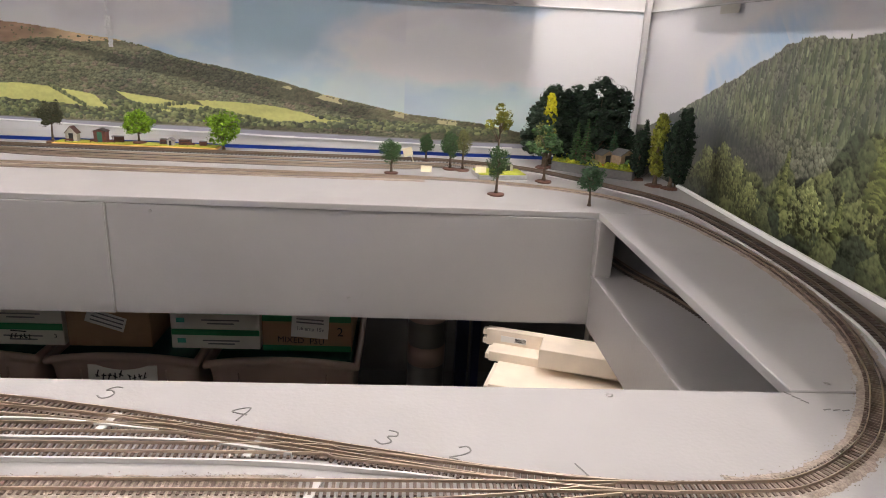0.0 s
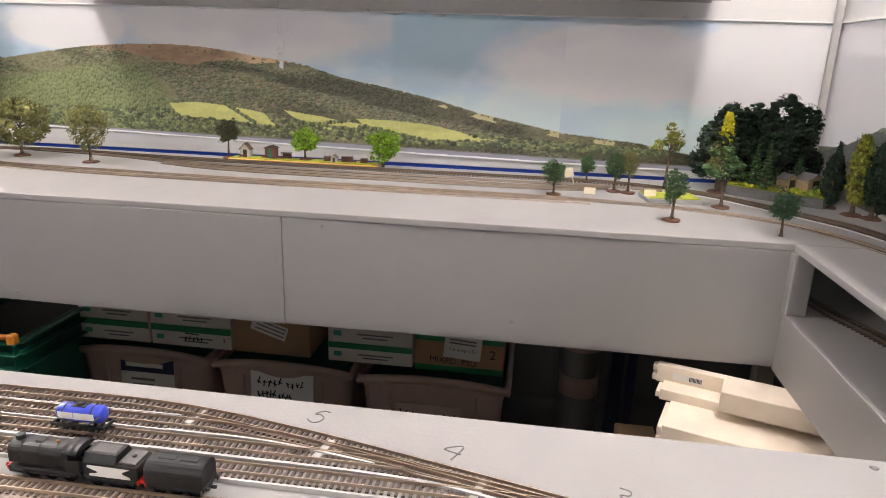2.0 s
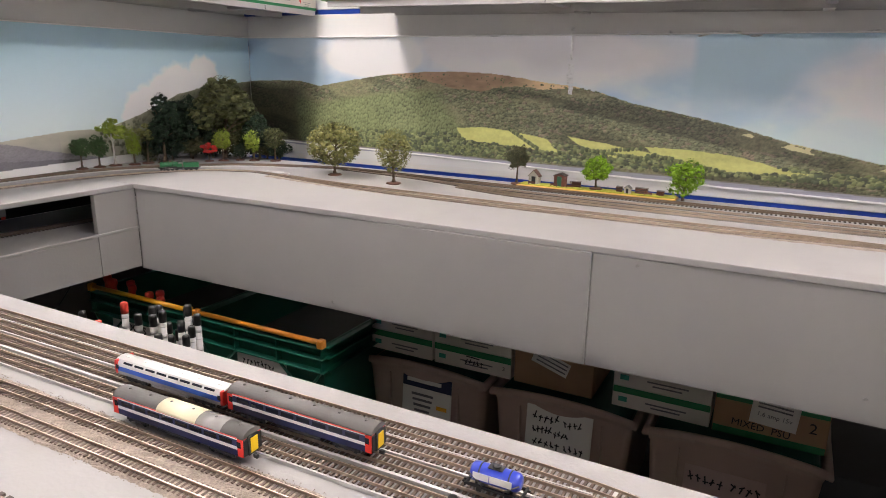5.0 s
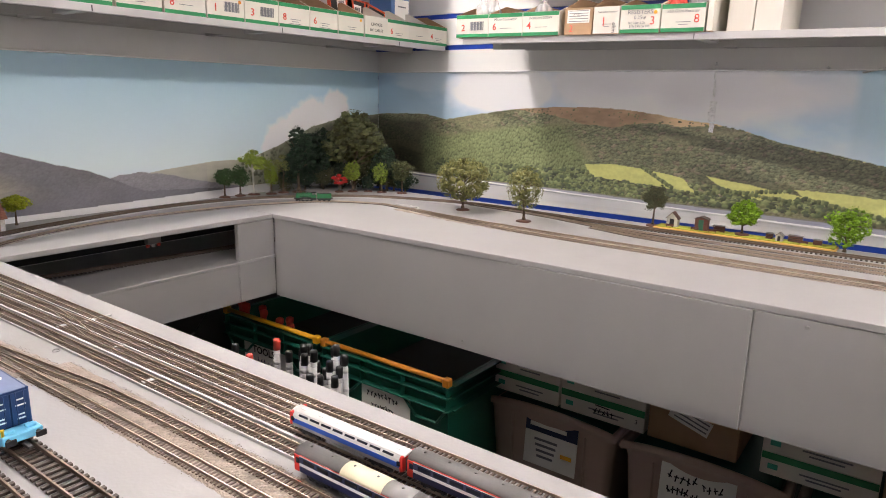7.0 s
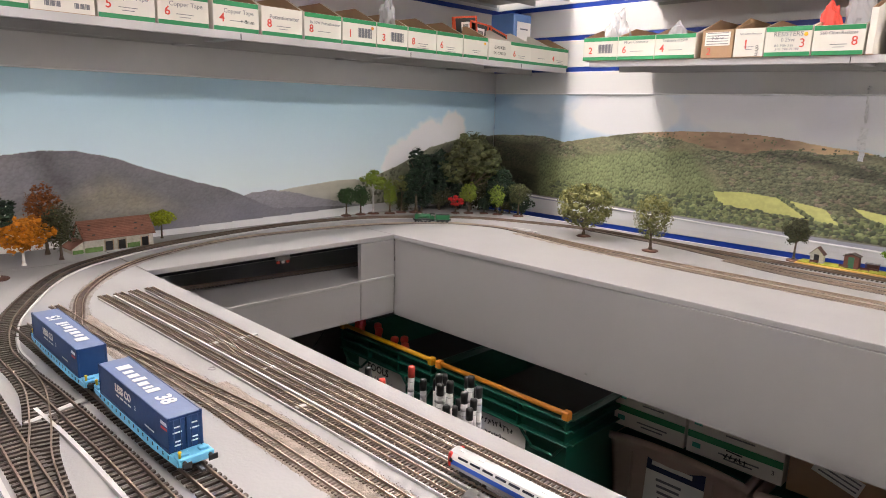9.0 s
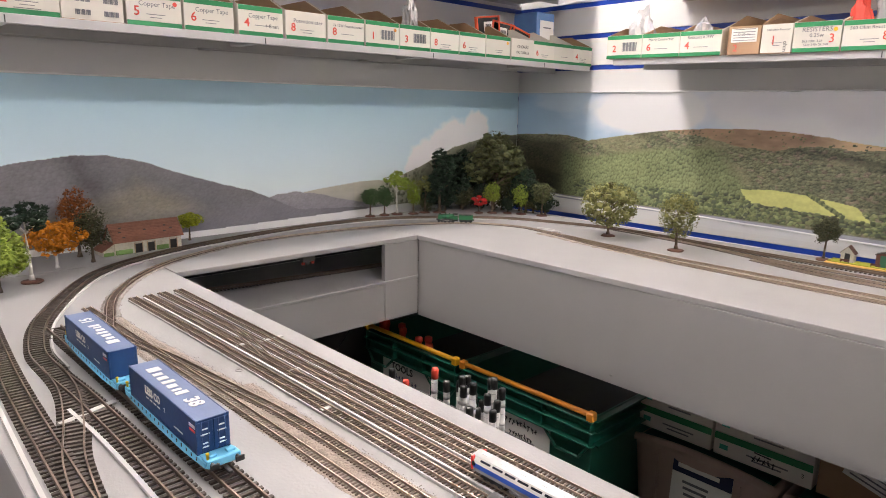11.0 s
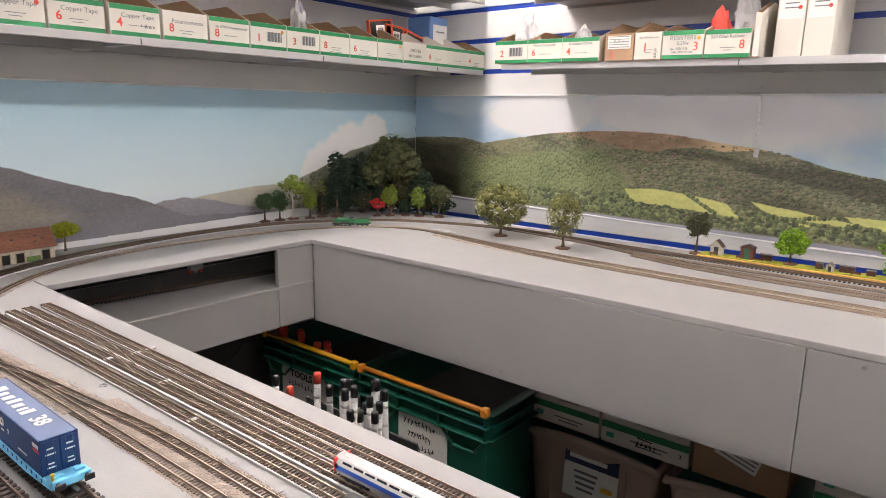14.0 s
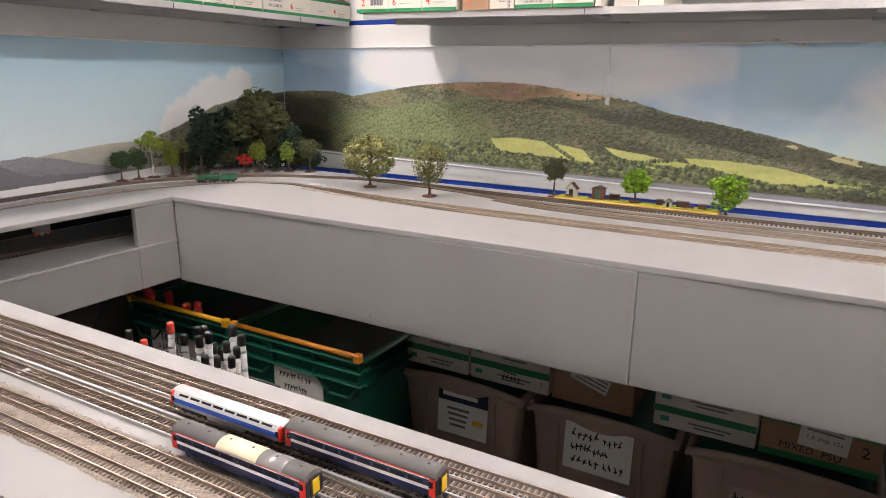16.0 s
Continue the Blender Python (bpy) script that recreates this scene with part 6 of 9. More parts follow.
def coach(x0, x1, y, z, rz, label, blue_style=False, taped=False):
    """A small-gauge passenger coach; local x runs along it."""
    L = x1 - x0
    t = thing("railway_coach", pose((x0 + x1) / 2, y, z, 0, 0, rz), label, "model coach", "railway coaches")
    h, w, b = L / 2, 0.0094, 0.0068          # half length, half width, floor height

    def band(name, z0, z1, material, xa=-h, xb=h, side=0.0, lab=""):
        bm = bmesh.new()
        box(bm, xa, xb, -w - side, w + side, z0, z1, 0.0022 if blue_style and lab else 0.0004, 0, 2)
        return part(name, bm, MATS[material], t, lab)

    e = 0.0055
    if blue_style:
        ends = (-h + e * 0.6, h - e * 0.6)
        for nm, sec, mt in (("lower_body", ((0.0086, b), (0.0090, b + 0.0032)), "grey_under"), ("side_stripe", ((0.0090, b + 0.0032), (0.0087, b + 0.0074)), "mid_blue"), ("window_band", ((0.0087, b + 0.0074), (0.0080, b + 0.0098), (0.0064, b + 0.0124)), "livery_white")):
            bm = bmesh.new()
            prism(bm, [(-q, z_) for q, z_ in sec] + [(q, z_) for q, z_ in sec[::-1]], *ends)
            part(nm, bm, MATS[mt], t)
    else:
        band("lower_body", b, b + 0.0050, "nse_blue", -h + e, h - e)
        band("white_stripe", b + 0.0050, b + 0.0076, "livery_white", -h + e, h - e)
        band("window_band", b + 0.0076, b + 0.0130, "nse_blue", -h + e, h - e)
        band("cantrail", b + 0.0130, b + 0.0142, "livery_white", -h + e, h - e)
        band("red_line", b + 0.0139, b + 0.0146, "livery_red", -h + e, h - e, 0.0001)
    for s in (-1, 1):
        band("door_end", b, b + (0.0132 if blue_style else 0.0138), "livery_red", min(s * h, s * (h - (e * 0.6 if blue_style else e))), max(s * h, s * (h - (e * 0.6 if blue_style else e))), 0.0001, "red door section")
        if not blue_style:
            bm = bmesh.new()
            box(bm, min(s * (h - 0.0004), s * (h + 0.0008)), max(s * (h - 0.0004), s * (h + 0.0008)), -0.0090, 0.0090, b + 0.0004, b + 0.0136, 0.0003)
            part("end_wall", bm, MATS["chassis"], t, "black coach end")
        bm = bmesh.new()
        box(bm, min(s * h, s * (h + 0.0018)), max(s * h, s * (h + 0.0018)), -0.0052, 0.0052, b, b + (0.0108 if blue_style else 0.0150), 0.0004)
        part("gangway", bm, MATS["chassis"], t)
        bm = bmesh.new()
        box(bm, min(s * (h + 0.0018), s * (h + 0.0024)), max(s * (h + 0.0018), s * (h + 0.0024)), -0.0036, 0.0036, b + 0.002, b + (0.0100 if blue_style else 0.0135), 0.0002)
        part("gangway_plate", bm, MATS["livery_yellow" if s > 0 and not blue_style else "chassis"], t)
        for q in (-1, 1):
            bm = bmesh.new()
            box(bm, min(s * (h - 0.0055), s * (h - 0.002)), max(s * (h - 0.0055), s * (h - 0.002)), q * w - 0.0004, q * w + 0.0004, b + (0.0050 if blue_style else 0.0070), b + (0.0090 if blue_style else 0.0118), 0.0002)
            part("window", bm, MATS["window"], t)
    n = 8
    for q in (-1, 1):
        for k in range(n):
            if blue_style:
                xb = -h + 0.016 + (L - 0.032) * k / (n - 1)
                bm = bmesh.new()
                box(bm, xb - 0.0056, xb + 0.0056, -0.0010, 0.0010, -0.0002, 0.0004, 0.0001)
                part("window", bm, MATS["window"], t).matrix_local = pose(0, q * 0.0073, b + 0.0111, -q * 58)
                continue
            xc = -h + 0.0165 + (L - 0.033) * k / (n - 1)
            bm = bmesh.new()
            box(bm, xc - 0.0062, xc + 0.0062, q * w - 0.00025, q * w + 0.00025, b + 0.0084, b + 0.0120, 0.0002)
            part("window", bm, MATS["window"], t)
    bm = bmesh.new()
    rw, rz0, rh = (0.0065, 0.0122, 0.0022) if blue_style else (w, 0.0132, 0.0062)
    arc = [(-rw * math.cos(a), b + rz0 + rh * math.sin(a)) for a in np.linspace(0.15, math.pi - 0.15, 11)]
    prism(bm, arc, -h, h, 0, True)
    part("roof", bm, MATS["livery_white" if blue_style else "coach_grey"], t)
    for xv in np.linspace(-h * 0.85, h * 0.85, 6):
        bm = bmesh.new()
        if blue_style:
            box(bm, xv - 0.0030, xv + 0.0030, -0.0022, 0.0022, b + 0.0141, b + 0.0147, 0.0002)
        else:
            lathe(bm, [(0.0012, 0), (0.0012, 0.0009), (0.0006, 0.0012)], 8, 0, (xv, 0, b + 0.0190))
        part("roof_vent", bm, MATS["livery_white" if blue_style else "coach_grey"], t)
    if taped:
        bm = bmesh.new()
        prism(bm, [(y2 * 1.03, (z2 - b - 0.0132) * 1.05 + b + 0.0134) for y2, z2 in arc], -h + L * 0.36, -h + L * 0.66, 0, True)
        part("tape", bm, MATS["tape"], t, "strip of yellowed adhesive tape")
        bm = bmesh.new()
        prism(bm, [(y2 * 1.02, (z2 - b - 0.0132) * 1.03 + b + 0.0133) for y2, z2 in arc], -h + L * 0.66, -h + L * 0.84, 0, True)
        part("clear_tape", bm, MATS["clear_tape"], t, "shiny clear tape")
    bm = bmesh.new()
    box(bm, -h + 0.004, h - 0.004, -0.0070, 0.0070, b - 0.0016, b, 0.0003)
    box(bm, -0.022, 0.022, -0.0075, 0.0075, b - 0.0042, b - 0.0016, 0.0004)
    part("underframe", bm, MATS["grey_under" if blue_style else "chassis"], t)
    for s in (-1, 1):
        bogie(t, s * (h - 0.024), 0, 0.0033, 0.0092, 0.0085)
        bm = bmesh.new()
        box(bm, min(s * (h + 0.001), s * (h + 0.005)), max(s * (h + 0.001), s * (h + 0.005)), -0.0012, 0.0012, 0.003, 0.0060, 0.0003)
        part("coupling", bm, MATS["chassis"], t)
    return t


RAIL_N = DECK + 0.0037
coach(-0.743, -0.613, 0.5748, RAIL_N, 0.7, "white and blue passenger coach with red ends on a siding", True)
coach(-0.608, -0.470, 0.5768, RAIL_N, 0.7, "dark blue and white passenger coach with red doors")
coach(-0.688, -0.550, 0.5325, DECK, 0.6, "dark blue coach with yellowed tape over its roof", taped=True)


def tank_wagon(x, y, z):
    t = thing("tank_wagon", pose(x, y, z, 0, 0, 0.6) @ Matrix.Scale(0.88, 4), "blue four-wheel tank wagon on black chassis", "model wagon")
    bm = bmesh.new()
    b2 = bmesh.new()
    lathe(b2, [(0.0020, -0.0205), (0.0054, -0.0200), (0.0072, -0.0180), (0.0076, -0.015), (0.0076, 0.015), (0.0072, 0.0180), (0.0054, 0.0200), (0.0020, 0.0205)], 24)
    merge(bm, b2, 0, pose(0, 0, 0.0150, 0, 90))
    part("tank", bm, MATS["tank_blue"], t, "glossy blue tank barrel")
    for xa, xb in ((-0.0165, -0.0035), (-0.0028, 0.0150)):
        for q in (-1, 1):
            bm = bmesh.new()
            box(bm, xa, xb, -0.0001, 0.0002, -0.0030, 0.0028)
            o = part("side_panel", bm, MATS["livery_white"], t, "white lettering panel")
            o.matrix_local = pose(0, q * 0.0077, 0.0157, 0)
    for xb in (-0.012, 0.012):
        bm = bmesh.new()
        b2 = bmesh.new()
        lathe(b2, [(0.0078, -0.0006), (0.0078, 0.0006)], 24)
        merge(bm, b2, 0, pose(xb, 0, 0.0150, 0, 90))
        part("strap", bm, MATS["chassis"], t)
    bm = bmesh.new()
    lathe(bm, [(0.0026, 0.0215), (0.0026, 0.0232), (0.0031, 0.0232), (0.0031, 0.0239), (0.0012, 0.0243)], 14)
    part("filler_dome", bm, MATS["chassis"], t)
    bm = bmesh.new()
    box(bm, -0.006, 0.006, -0.0040, 0.0040, 0.0223, 0.0229)
    part("walkway", bm, MATS["chassis"], t)
    bm = bmesh.new()
    for q in (-1, 1):
        box(bm, -0.0225, 0.0225, q * 0.0068 - 0.0008, q * 0.0068 + 0.0008, 0.0052, 0.0076, 0.0002)
        for s in (-1, 1):
            box(bm, s * 0.0115 - 0.0022, s * 0.0115 + 0.0022, q * 0.0066 - 0.0007, q * 0.0066 + 0.0007, 0.0022, 0.0054, 0.0002)
    for s in (-1, 1):
        box(bm, s * 0.0225 - 0.0008, s * 0.0225 + 0.0008, -0.0085, 0.0085, 0.0050, 0.0078, 0.0002)
        box(bm, s * 0.014 - 0.001, s * 0.014 + 0.001, -0.006, 0.006, 0.0074, 0.0105, 0.0002)
        for q in (-1, 1):
            tube(bm, (s * 0.0230, q * 0.0055, 0.0064), (s * 0.0258, q * 0.0055, 0.0064), 0.0009)
        tube(bm, (s * 0.0222, 0, 0.0045), (s * 0.027, 0, 0.0045), 0.0010)
    part("chassis", bm, MATS["chassis"], t)
    for s in (-1, 1):
        for q in (-1, 1):
            bm = bmesh.new()
            tube(bm, (s * 0.0085, q * 0.0076, 0.0080), (s * 0.0205, q * 0.0072, 0.0170), 0.0006)
            part("strut", bm, MATS["coach_grey"], t, "grey diagonal strut")
        wheelset(t, s * 0.0115, 0.0034, 0.0092)
    return t


tank_wagon(-0.377, 0.5787, RAIL_N)


def steam_loco(m, label, paint):
    """A small-gauge steam engine, boiler towards -x, with its tender behind."""
    t = thing("steam_locomotive", m, label, "model locomotive")
    body = MATS[paint]
    bm = bmesh.new()
    b2 = bmesh.new()
    lathe(b2, [(0.0020, -0.0285), (0.0066, -0.0280), (0.0072, -0.0270), (0.0072, -0.020), (0.0068, -0.0195), (0.0070, 0.004), (0.0080, 0.014)], 22)
    merge(bm, b2, 0, pose(0, 0, 0.0160, 0, 90))
    part("boiler", bm, body, t)
    bm = bmesh.new()
    box(bm, 0.004, 0.0145, -0.0078, 0.0078, 0.0085, 0.0200, 0.0020, 0, 2)
    part("firebox", bm, body, t)
    for xb in (-0.0195, -0.008, 0.003):
        bm = bmesh.new()
        b2 = bmesh.new()
        lathe(b2, [(0.0074, -0.0004), (0.0074, 0.0004)], 22)
        merge(bm, b2, 0, pose(xb, 0, 0.0160, 0, 90))
        part("boiler_band", bm, MATS["loco_black"], t)
    bm = bmesh.new()
    lathe(bm, [(0.0026, 0.0222), (0.0021, 0.0236), (0.0021, 0.0262), (0.0028, 0.0270), (0.0022, 0.0272)], 14, 0, (-0.0235, 0, 0))
    part("chimney", bm, MATS["loco_black"], t)
    for xd, r in ((-0.008, 0.0024), (0.003, 0.0018)):
        bm = bmesh.new()
        lathe(bm, [(r, 0.0215), (r, 0.0240), (r * 0.7, 0.0254), (r * 0.2, 0.0258)], 14, 0, (xd, 0, 0))
        part("dome", bm, body, t)
    bm = bmesh.new()
    for q in (-1, 1):
        box(bm, 0.0145, 0.0265, q * 0.0086 - 0.0004, q * 0.0086 + 0.0004, 0.0085, 0.0165)
        box(bm, 0.0145, 0.0165, q * 0.0086 - 0.0004, q * 0.0086 + 0.0004, 0.0165, 0.0232)
        box(bm, 0.0215, 0.0225, q * 0.0086 - 0.0004, q * 0.0086 + 0.0004, 0.0165, 0.0232)
    box(bm, 0.0140, 0.0150, -0.0088, 0.0088, 0.0085, 0.0240)
    part("cab", bm, body, t)
    bm = bmesh.new()
    arc = [(-0.0094 * math.cos(a), 0.0230 + 0.0030 * math.sin(a)) for a in np.linspace(0, math.pi, 9)]
    prism(bm, arc, 0.0132, 0.0280, 0, True)
    part("cab_roof", bm, MATS["loco_black"], t)
    for q in (-1, 1):
        bm = bmesh.new()
        box(bm, -0.0290, -0.0190, q * 0.0088 - 0.0003, q * 0.0088 + 0.0003, 0.0095, 0.0205, 0.0002)
        part("smoke_deflector", bm, body, t)
        bm = bmesh.new()
        box(bm, -0.030, 0.0285, q * 0.0080 - 0.0016, q * 0.0080 + 0.0016, 0.0082, 0.0092, 0.0002)
        box(bm, -0.012, 0.014, q * 0.0074 - 0.0010, q * 0.0074 + 0.0010, 0.0092, 0.0112, 0.0006)
        part("running_plate", bm, MATS["loco_black"], t)
        bm = bmesh.new()
        b2 = bmesh.new()
        lathe(b2, [(0.0030, -0.0055), (0.0030, 0.0055)], 12)
        merge(bm, b2, 0, pose(-0.0215, q * 0.0078, 0.0062, 0, 90))
        part("cylinder", bm, MATS["loco_black"], t)
        bm = bmesh.new()
        box(bm, -0.009, 0.013, q * 0.0068 - 0.0003, q * 0.0068 + 0.0003, 0.0040, 0.0050)
        box(bm, -0.018, 0.002, q * 0.0074 - 0.0003, q * 0.0074 + 0.0003, 0.0052, 0.0060)
        part("coupling_rod", bm, MATS["steel"], t)
    bm = bmesh.new()
    box(bm, -0.030, 0.0275, -0.0035, 0.0035, 0.0030, 0.0090, 0.0004)
    box(bm, -0.0318, -0.0300, -0.0090, 0.0090, 0.0060, 0.0094, 0.0003)
    for q in (-1, 1):
        tube(bm, (-0.0318, q * 0.0055, 0.0076), (-0.0345, q * 0.0055, 0.0076), 0.0011)
    part("frame", bm, MATS["loco_black"], t)
    for xw in (-0.009, 0.002, 0.013):
        wheelset(t, xw, 0.0050, 0.0092, mi="chassis")
    for xw in (-0.0265, -0.0185):
        wheelset(t, xw, 0.0026, 0.0092, mi="chassis")
    d = 0.0300
    tender = thing("tender", pose(0, 0, 0), "", "")
    tender.matrix_world = Matrix()
    tender.parent = t
    for key in ("label", "category"):
        if key in tender:
            del tender[key]
    bm = bmesh.new()
    box(bm, d, d + 0.0400, -0.0088, 0.0088, 0.0085, 0.0190, 0.0006)
    part("tender_body", bm, body, tender)
    bm = bmesh.new()
    prism(bm, [(-0.0080, 0.0190), (0.0080, 0.0190), (0.0062, 0.0215), (0.0, 0.0228), (-0.0062, 0.0215)], d + 0.004, d + 0.037)
    part("coal", bm, MATS["loco_black"], tender, "heaped black coal")
    bm = bmesh.new()
    for q in (-1, 1):
        box(bm, d, d + 0.0400, q * 0.0088 - 0.0004, q * 0.0088 + 0.0004, 0.0190, 0.0212)
    box(bm, d + 0.0390, d + 0.0400, -0.0088, 0.0088, 0.0190, 0.0212)
    part("tender_rail", bm, body, tender)
    bm = bmesh.new()
    box(bm, d - 0.001, d + 0.0415, -0.0092, 0.0092, 0.0062, 0.0086, 0.0003)
    for q in (-1, 1):
        box(bm, d + 0.002, d + 0.038, q * 0.0070 - 0.0005, q * 0.0070 + 0.0005, 0.0026, 0.0064, 0.0003)
        tube(bm, (d + 0.0412, q * 0.0055, 0.0074), (d + 0.0440, q * 0.0055, 0.0074), 0.0011)
    part("tender_frame", bm, MATS["loco_black"], tender)
    for k in range(3):
        wheelset(tender, d + 0.007 + 0.013 * k, 0.0036, 0.0092, mi="chassis")
    return t


steam_loco(pose(-1.722, 1.466, RAIL_N, 0, 0, 46), "green model steam locomotive with matching tender", "loco_green")


def hull(bm, half, z0, z1, shoulder, x0, x1):
    """A vehicle body with upright sides and rounded shoulders, along x."""
    pts = [(-half, z0)]
    for k in range(6):
        q = math.pi / 2 * k / 5
        pts.append((-half + shoulder * (1 - math.cos(q)), z1 - shoulder + shoulder * math.sin(q)))
    prism(bm, pts + [(-y, z) for y, z in pts[::-1]], x0, x1)


def rolling_base(t, x0, x1, wheels, radius, red_ends):
    """Frames, couplings, buffers and wheels of one small black vehicle."""
    bm = bmesh.new()
    box(bm, x0, x1, -0.0038, 0.0038, 0.0028, 0.0070, 0.0004)
    box(bm, x0, x1, -0.0086, 0.0086, 0.0066, 0.0078, 0.0003)
    for q in (-1, 1):
        box(bm, x0 + 0.003, x1 - 0.003, q * 0.0070 - 0.0005, q * 0.0070 + 0.0005, 0.0042, 0.0070, 0.0003)
    part("frame", bm, MATS["chassis"], t)
    for s, x in ((-1, x0), (1, x1)):
        bm = bmesh.new()
        box(bm, x - 0.0006, x + 0.0006, -0.0086, 0.0086, 0.0052, 0.0080, 0.0002)
        part("buffer_beam", bm, MATS["livery_red" if s in red_ends else "chassis"], t, "red buffer beam" if s in red_ends else "")
        for q in (-1, 1):
            bm = bmesh.new()
            tube(bm, (x, q * 0.0055, 0.0066), (x + s * 0.0024, q * 0.0055, 0.0066), 0.0007)
            tube(bm, (x + s * 0.0024, q * 0.0055, 0.0066), (x + s * 0.0030, q * 0.0055, 0.0066), 0.0013)
            part("buffer", bm, MATS["livery_red" if s in red_ends else "chassis"], t)
        bm = bmesh.new()
        tube(bm, (x, 0, 0.0042), (x + s * 0.0040, 0, 0.0042), 0.0011)
        part("coupling", bm, MATS["chassis"], t)
    for xw in wheels:
        wheelset(t, xw, radius, 0.0092, mi="chassis")


def austere_engine(m):
    """A black engine with a smooth boxy casing and no side platform, front towards -x."""
    t = thing("steam_locomotive", m, "black model steam locomotive with a smooth boxy casing", "model locomotive")
    paint = MATS["loco_black"]
    bm = bmesh.new()
    hull(bm, 0.0076, 0.0100, 0.0218, 0.0050, -0.0240, 0.0125)
    part("boiler_casing", bm, paint, t)
    bm = bmesh.new()
    b2 = bmesh.new()
    lathe(b2, [(0.0060, 0.0), (0.0058, 0.0010), (0.0030, 0.0018), (0.0008, 0.0020)], 20)
    merge(bm, b2, 0, pose(-0.0240, 0, 0.0152, 0, -90))
    part("smokebox_door", bm, paint, t)
    for xb in (-0.0165, -0.0050, 0.0055):
        bm = bmesh.new()
        hull(bm, 0.00775, 0.0100, 0.02195, 0.0050, xb - 0.0004, xb + 0.0004)
        part("casing_band", bm, paint, t)
    bm = bmesh.new()
    lathe(bm, [(0.0030, 0.0214), (0.0025, 0.0226), (0.0024, 0.0236), (0.0028, 0.0242), (0.0016, 0.0242)], 14, 0, (-0.0205, 0, 0))
    part("chimney", bm, paint, t)
    bm = bmesh.new()
    box(bm, -0.0095, -0.0045, -0.0030, 0.0030, 0.0214, 0.0228, 0.0006)
    part("dome", bm, paint, t)
    bm = bmesh.new()
    lathe(bm, [(0.0011, 0.0214), (0.0011, 0.0226), (0.0005, 0.0230)], 10, 0, (0.0035, 0, 0))
    part("safety_valve", bm, MATS["brass_cap"], t, "brass safety valve")
    bm = bmesh.new()
    for q in (-1, 1):
        box(bm, 0.0125, 0.0215, q * 0.0082 - 0.0004, q * 0.0082 + 0.0004, 0.0078, 0.0158)
        box(bm, 0.0125, 0.0150, q * 0.0080 - 0.0004, q * 0.0080 + 0.0004, 0.0158, 0.0205)
    box(bm, 0.0121, 0.0129, -0.0082, 0.0082, 0.0078, 0.0205)
    part("cab", bm, paint, t)
    bm = bmesh.new()
    prism(bm, [(-0.0088 * math.cos(a), 0.0192 + 0.0038 * math.sin(a)) for a in np.linspace(0, math.pi, 9)], 0.0110, 0.0205, 0, True)
    part("cab_roof", bm, paint, t)
    for q in (-1, 1):
        bm = bmesh.new()
        b2 = bmesh.new()
        lathe(b2, [(0.0022, -0.0045), (0.0022, 0.0045)], 12)
        merge(bm, b2, 0, pose(-0.0190, q * 0.0070, 0.0055, 0, 90))
        part("cylinder", bm, paint, t)
        bm = bmesh.new()
        box(bm, -0.0125, 0.0135, q * 0.0070 - 0.0003, q * 0.0070 + 0.0003, 0.0032, 0.0041)
        part("coupling_rod", bm, MATS["steel"], t)
    rolling_base(t, -0.0245, 0.0215, (-0.0115, 0.0005, 0.0125), 0.0048, (-1,))
    return t


def slab_tender(m):
    """A black tender: sloped coal bunker in front, flat tank behind, a bare notched panel on each side."""
    w = thing("covered_tender", m, "black model tender wagon with a blank pale panel", "model wagon")
    bm = bmesh.new()
    box(bm, -0.0170, 0.0170, -0.0084, 0.0084, 0.0078, 0.0172, 0.0006)
    part("body", bm, MATS["loco_black"], w)
    bm = bmesh.new()
    prism(bm, [(-0.0084, 0.0170), (0.0084, 0.0170), (0.0058, 0.0218), (-0.0058, 0.0218)], -0.0160, 0.0040)
    part("coal_bunker", bm, MATS["loco_black"], w)
    bm = bmesh.new()
    box(bm, -0.0135, 0.0020, -0.0044, 0.0044, 0.0216, 0.0221, 0.0002)
    part("coal", bm, MATS["coach_grey"], w, "dull grey load")
    bm = bmesh.new()
    box(bm, 0.0052, 0.0160, -0.0070, 0.0070, 0.0172, 0.0186, 0.0004)
    part("rear_deck", bm, MATS["coach_grey"], w)
    bm = bmesh.new()
    lathe(bm, [(0.0014, 0.0184), (0.0014, 0.0194), (0.0006, 0.0197)], 10, 0, (0.0110, 0, 0))
    part("filler_cap", bm, MATS["loco_black"], w)
    for q in (-1, 1):
        bm = bmesh.new()
        y0, y1 = sorted((q * 0.0083, q * 0.0088))
        out = [(-0.0128, 0.0086), (0.0125, 0.0086), (0.0125, 0.0098), (0.0078, 0.0118), (0.0078, 0.0128), (0.0128, 0.0152), (-0.0138, 0.0152), (-0.0138, 0.0140), (-0.0078, 0.0118), (-0.0078, 0.0106), (-0.0128, 0.0098)]
        rows = [[bm.verts.new((x, y, z)) for x, z in out] for y in (y0, y1)]
        bm.faces.new(rows[0])
        bm.faces.new(rows[1][::-1])
        for k in range(len(out)):
            bm.faces.new((rows[0][k], rows[1][k], rows[1][(k + 1) % len(out)], rows[0][(k + 1) % len(out)]))
        bmesh.ops.recalc_face_normals(bm, faces=bm.faces[:])
        part("blank_panel", bm, M["paper"], w, "pale unpainted panel")
    rolling_base(w, -0.0170, 0.0170, (-0.0105, 0, 0.0105), 0.0036, (1,))
    return w


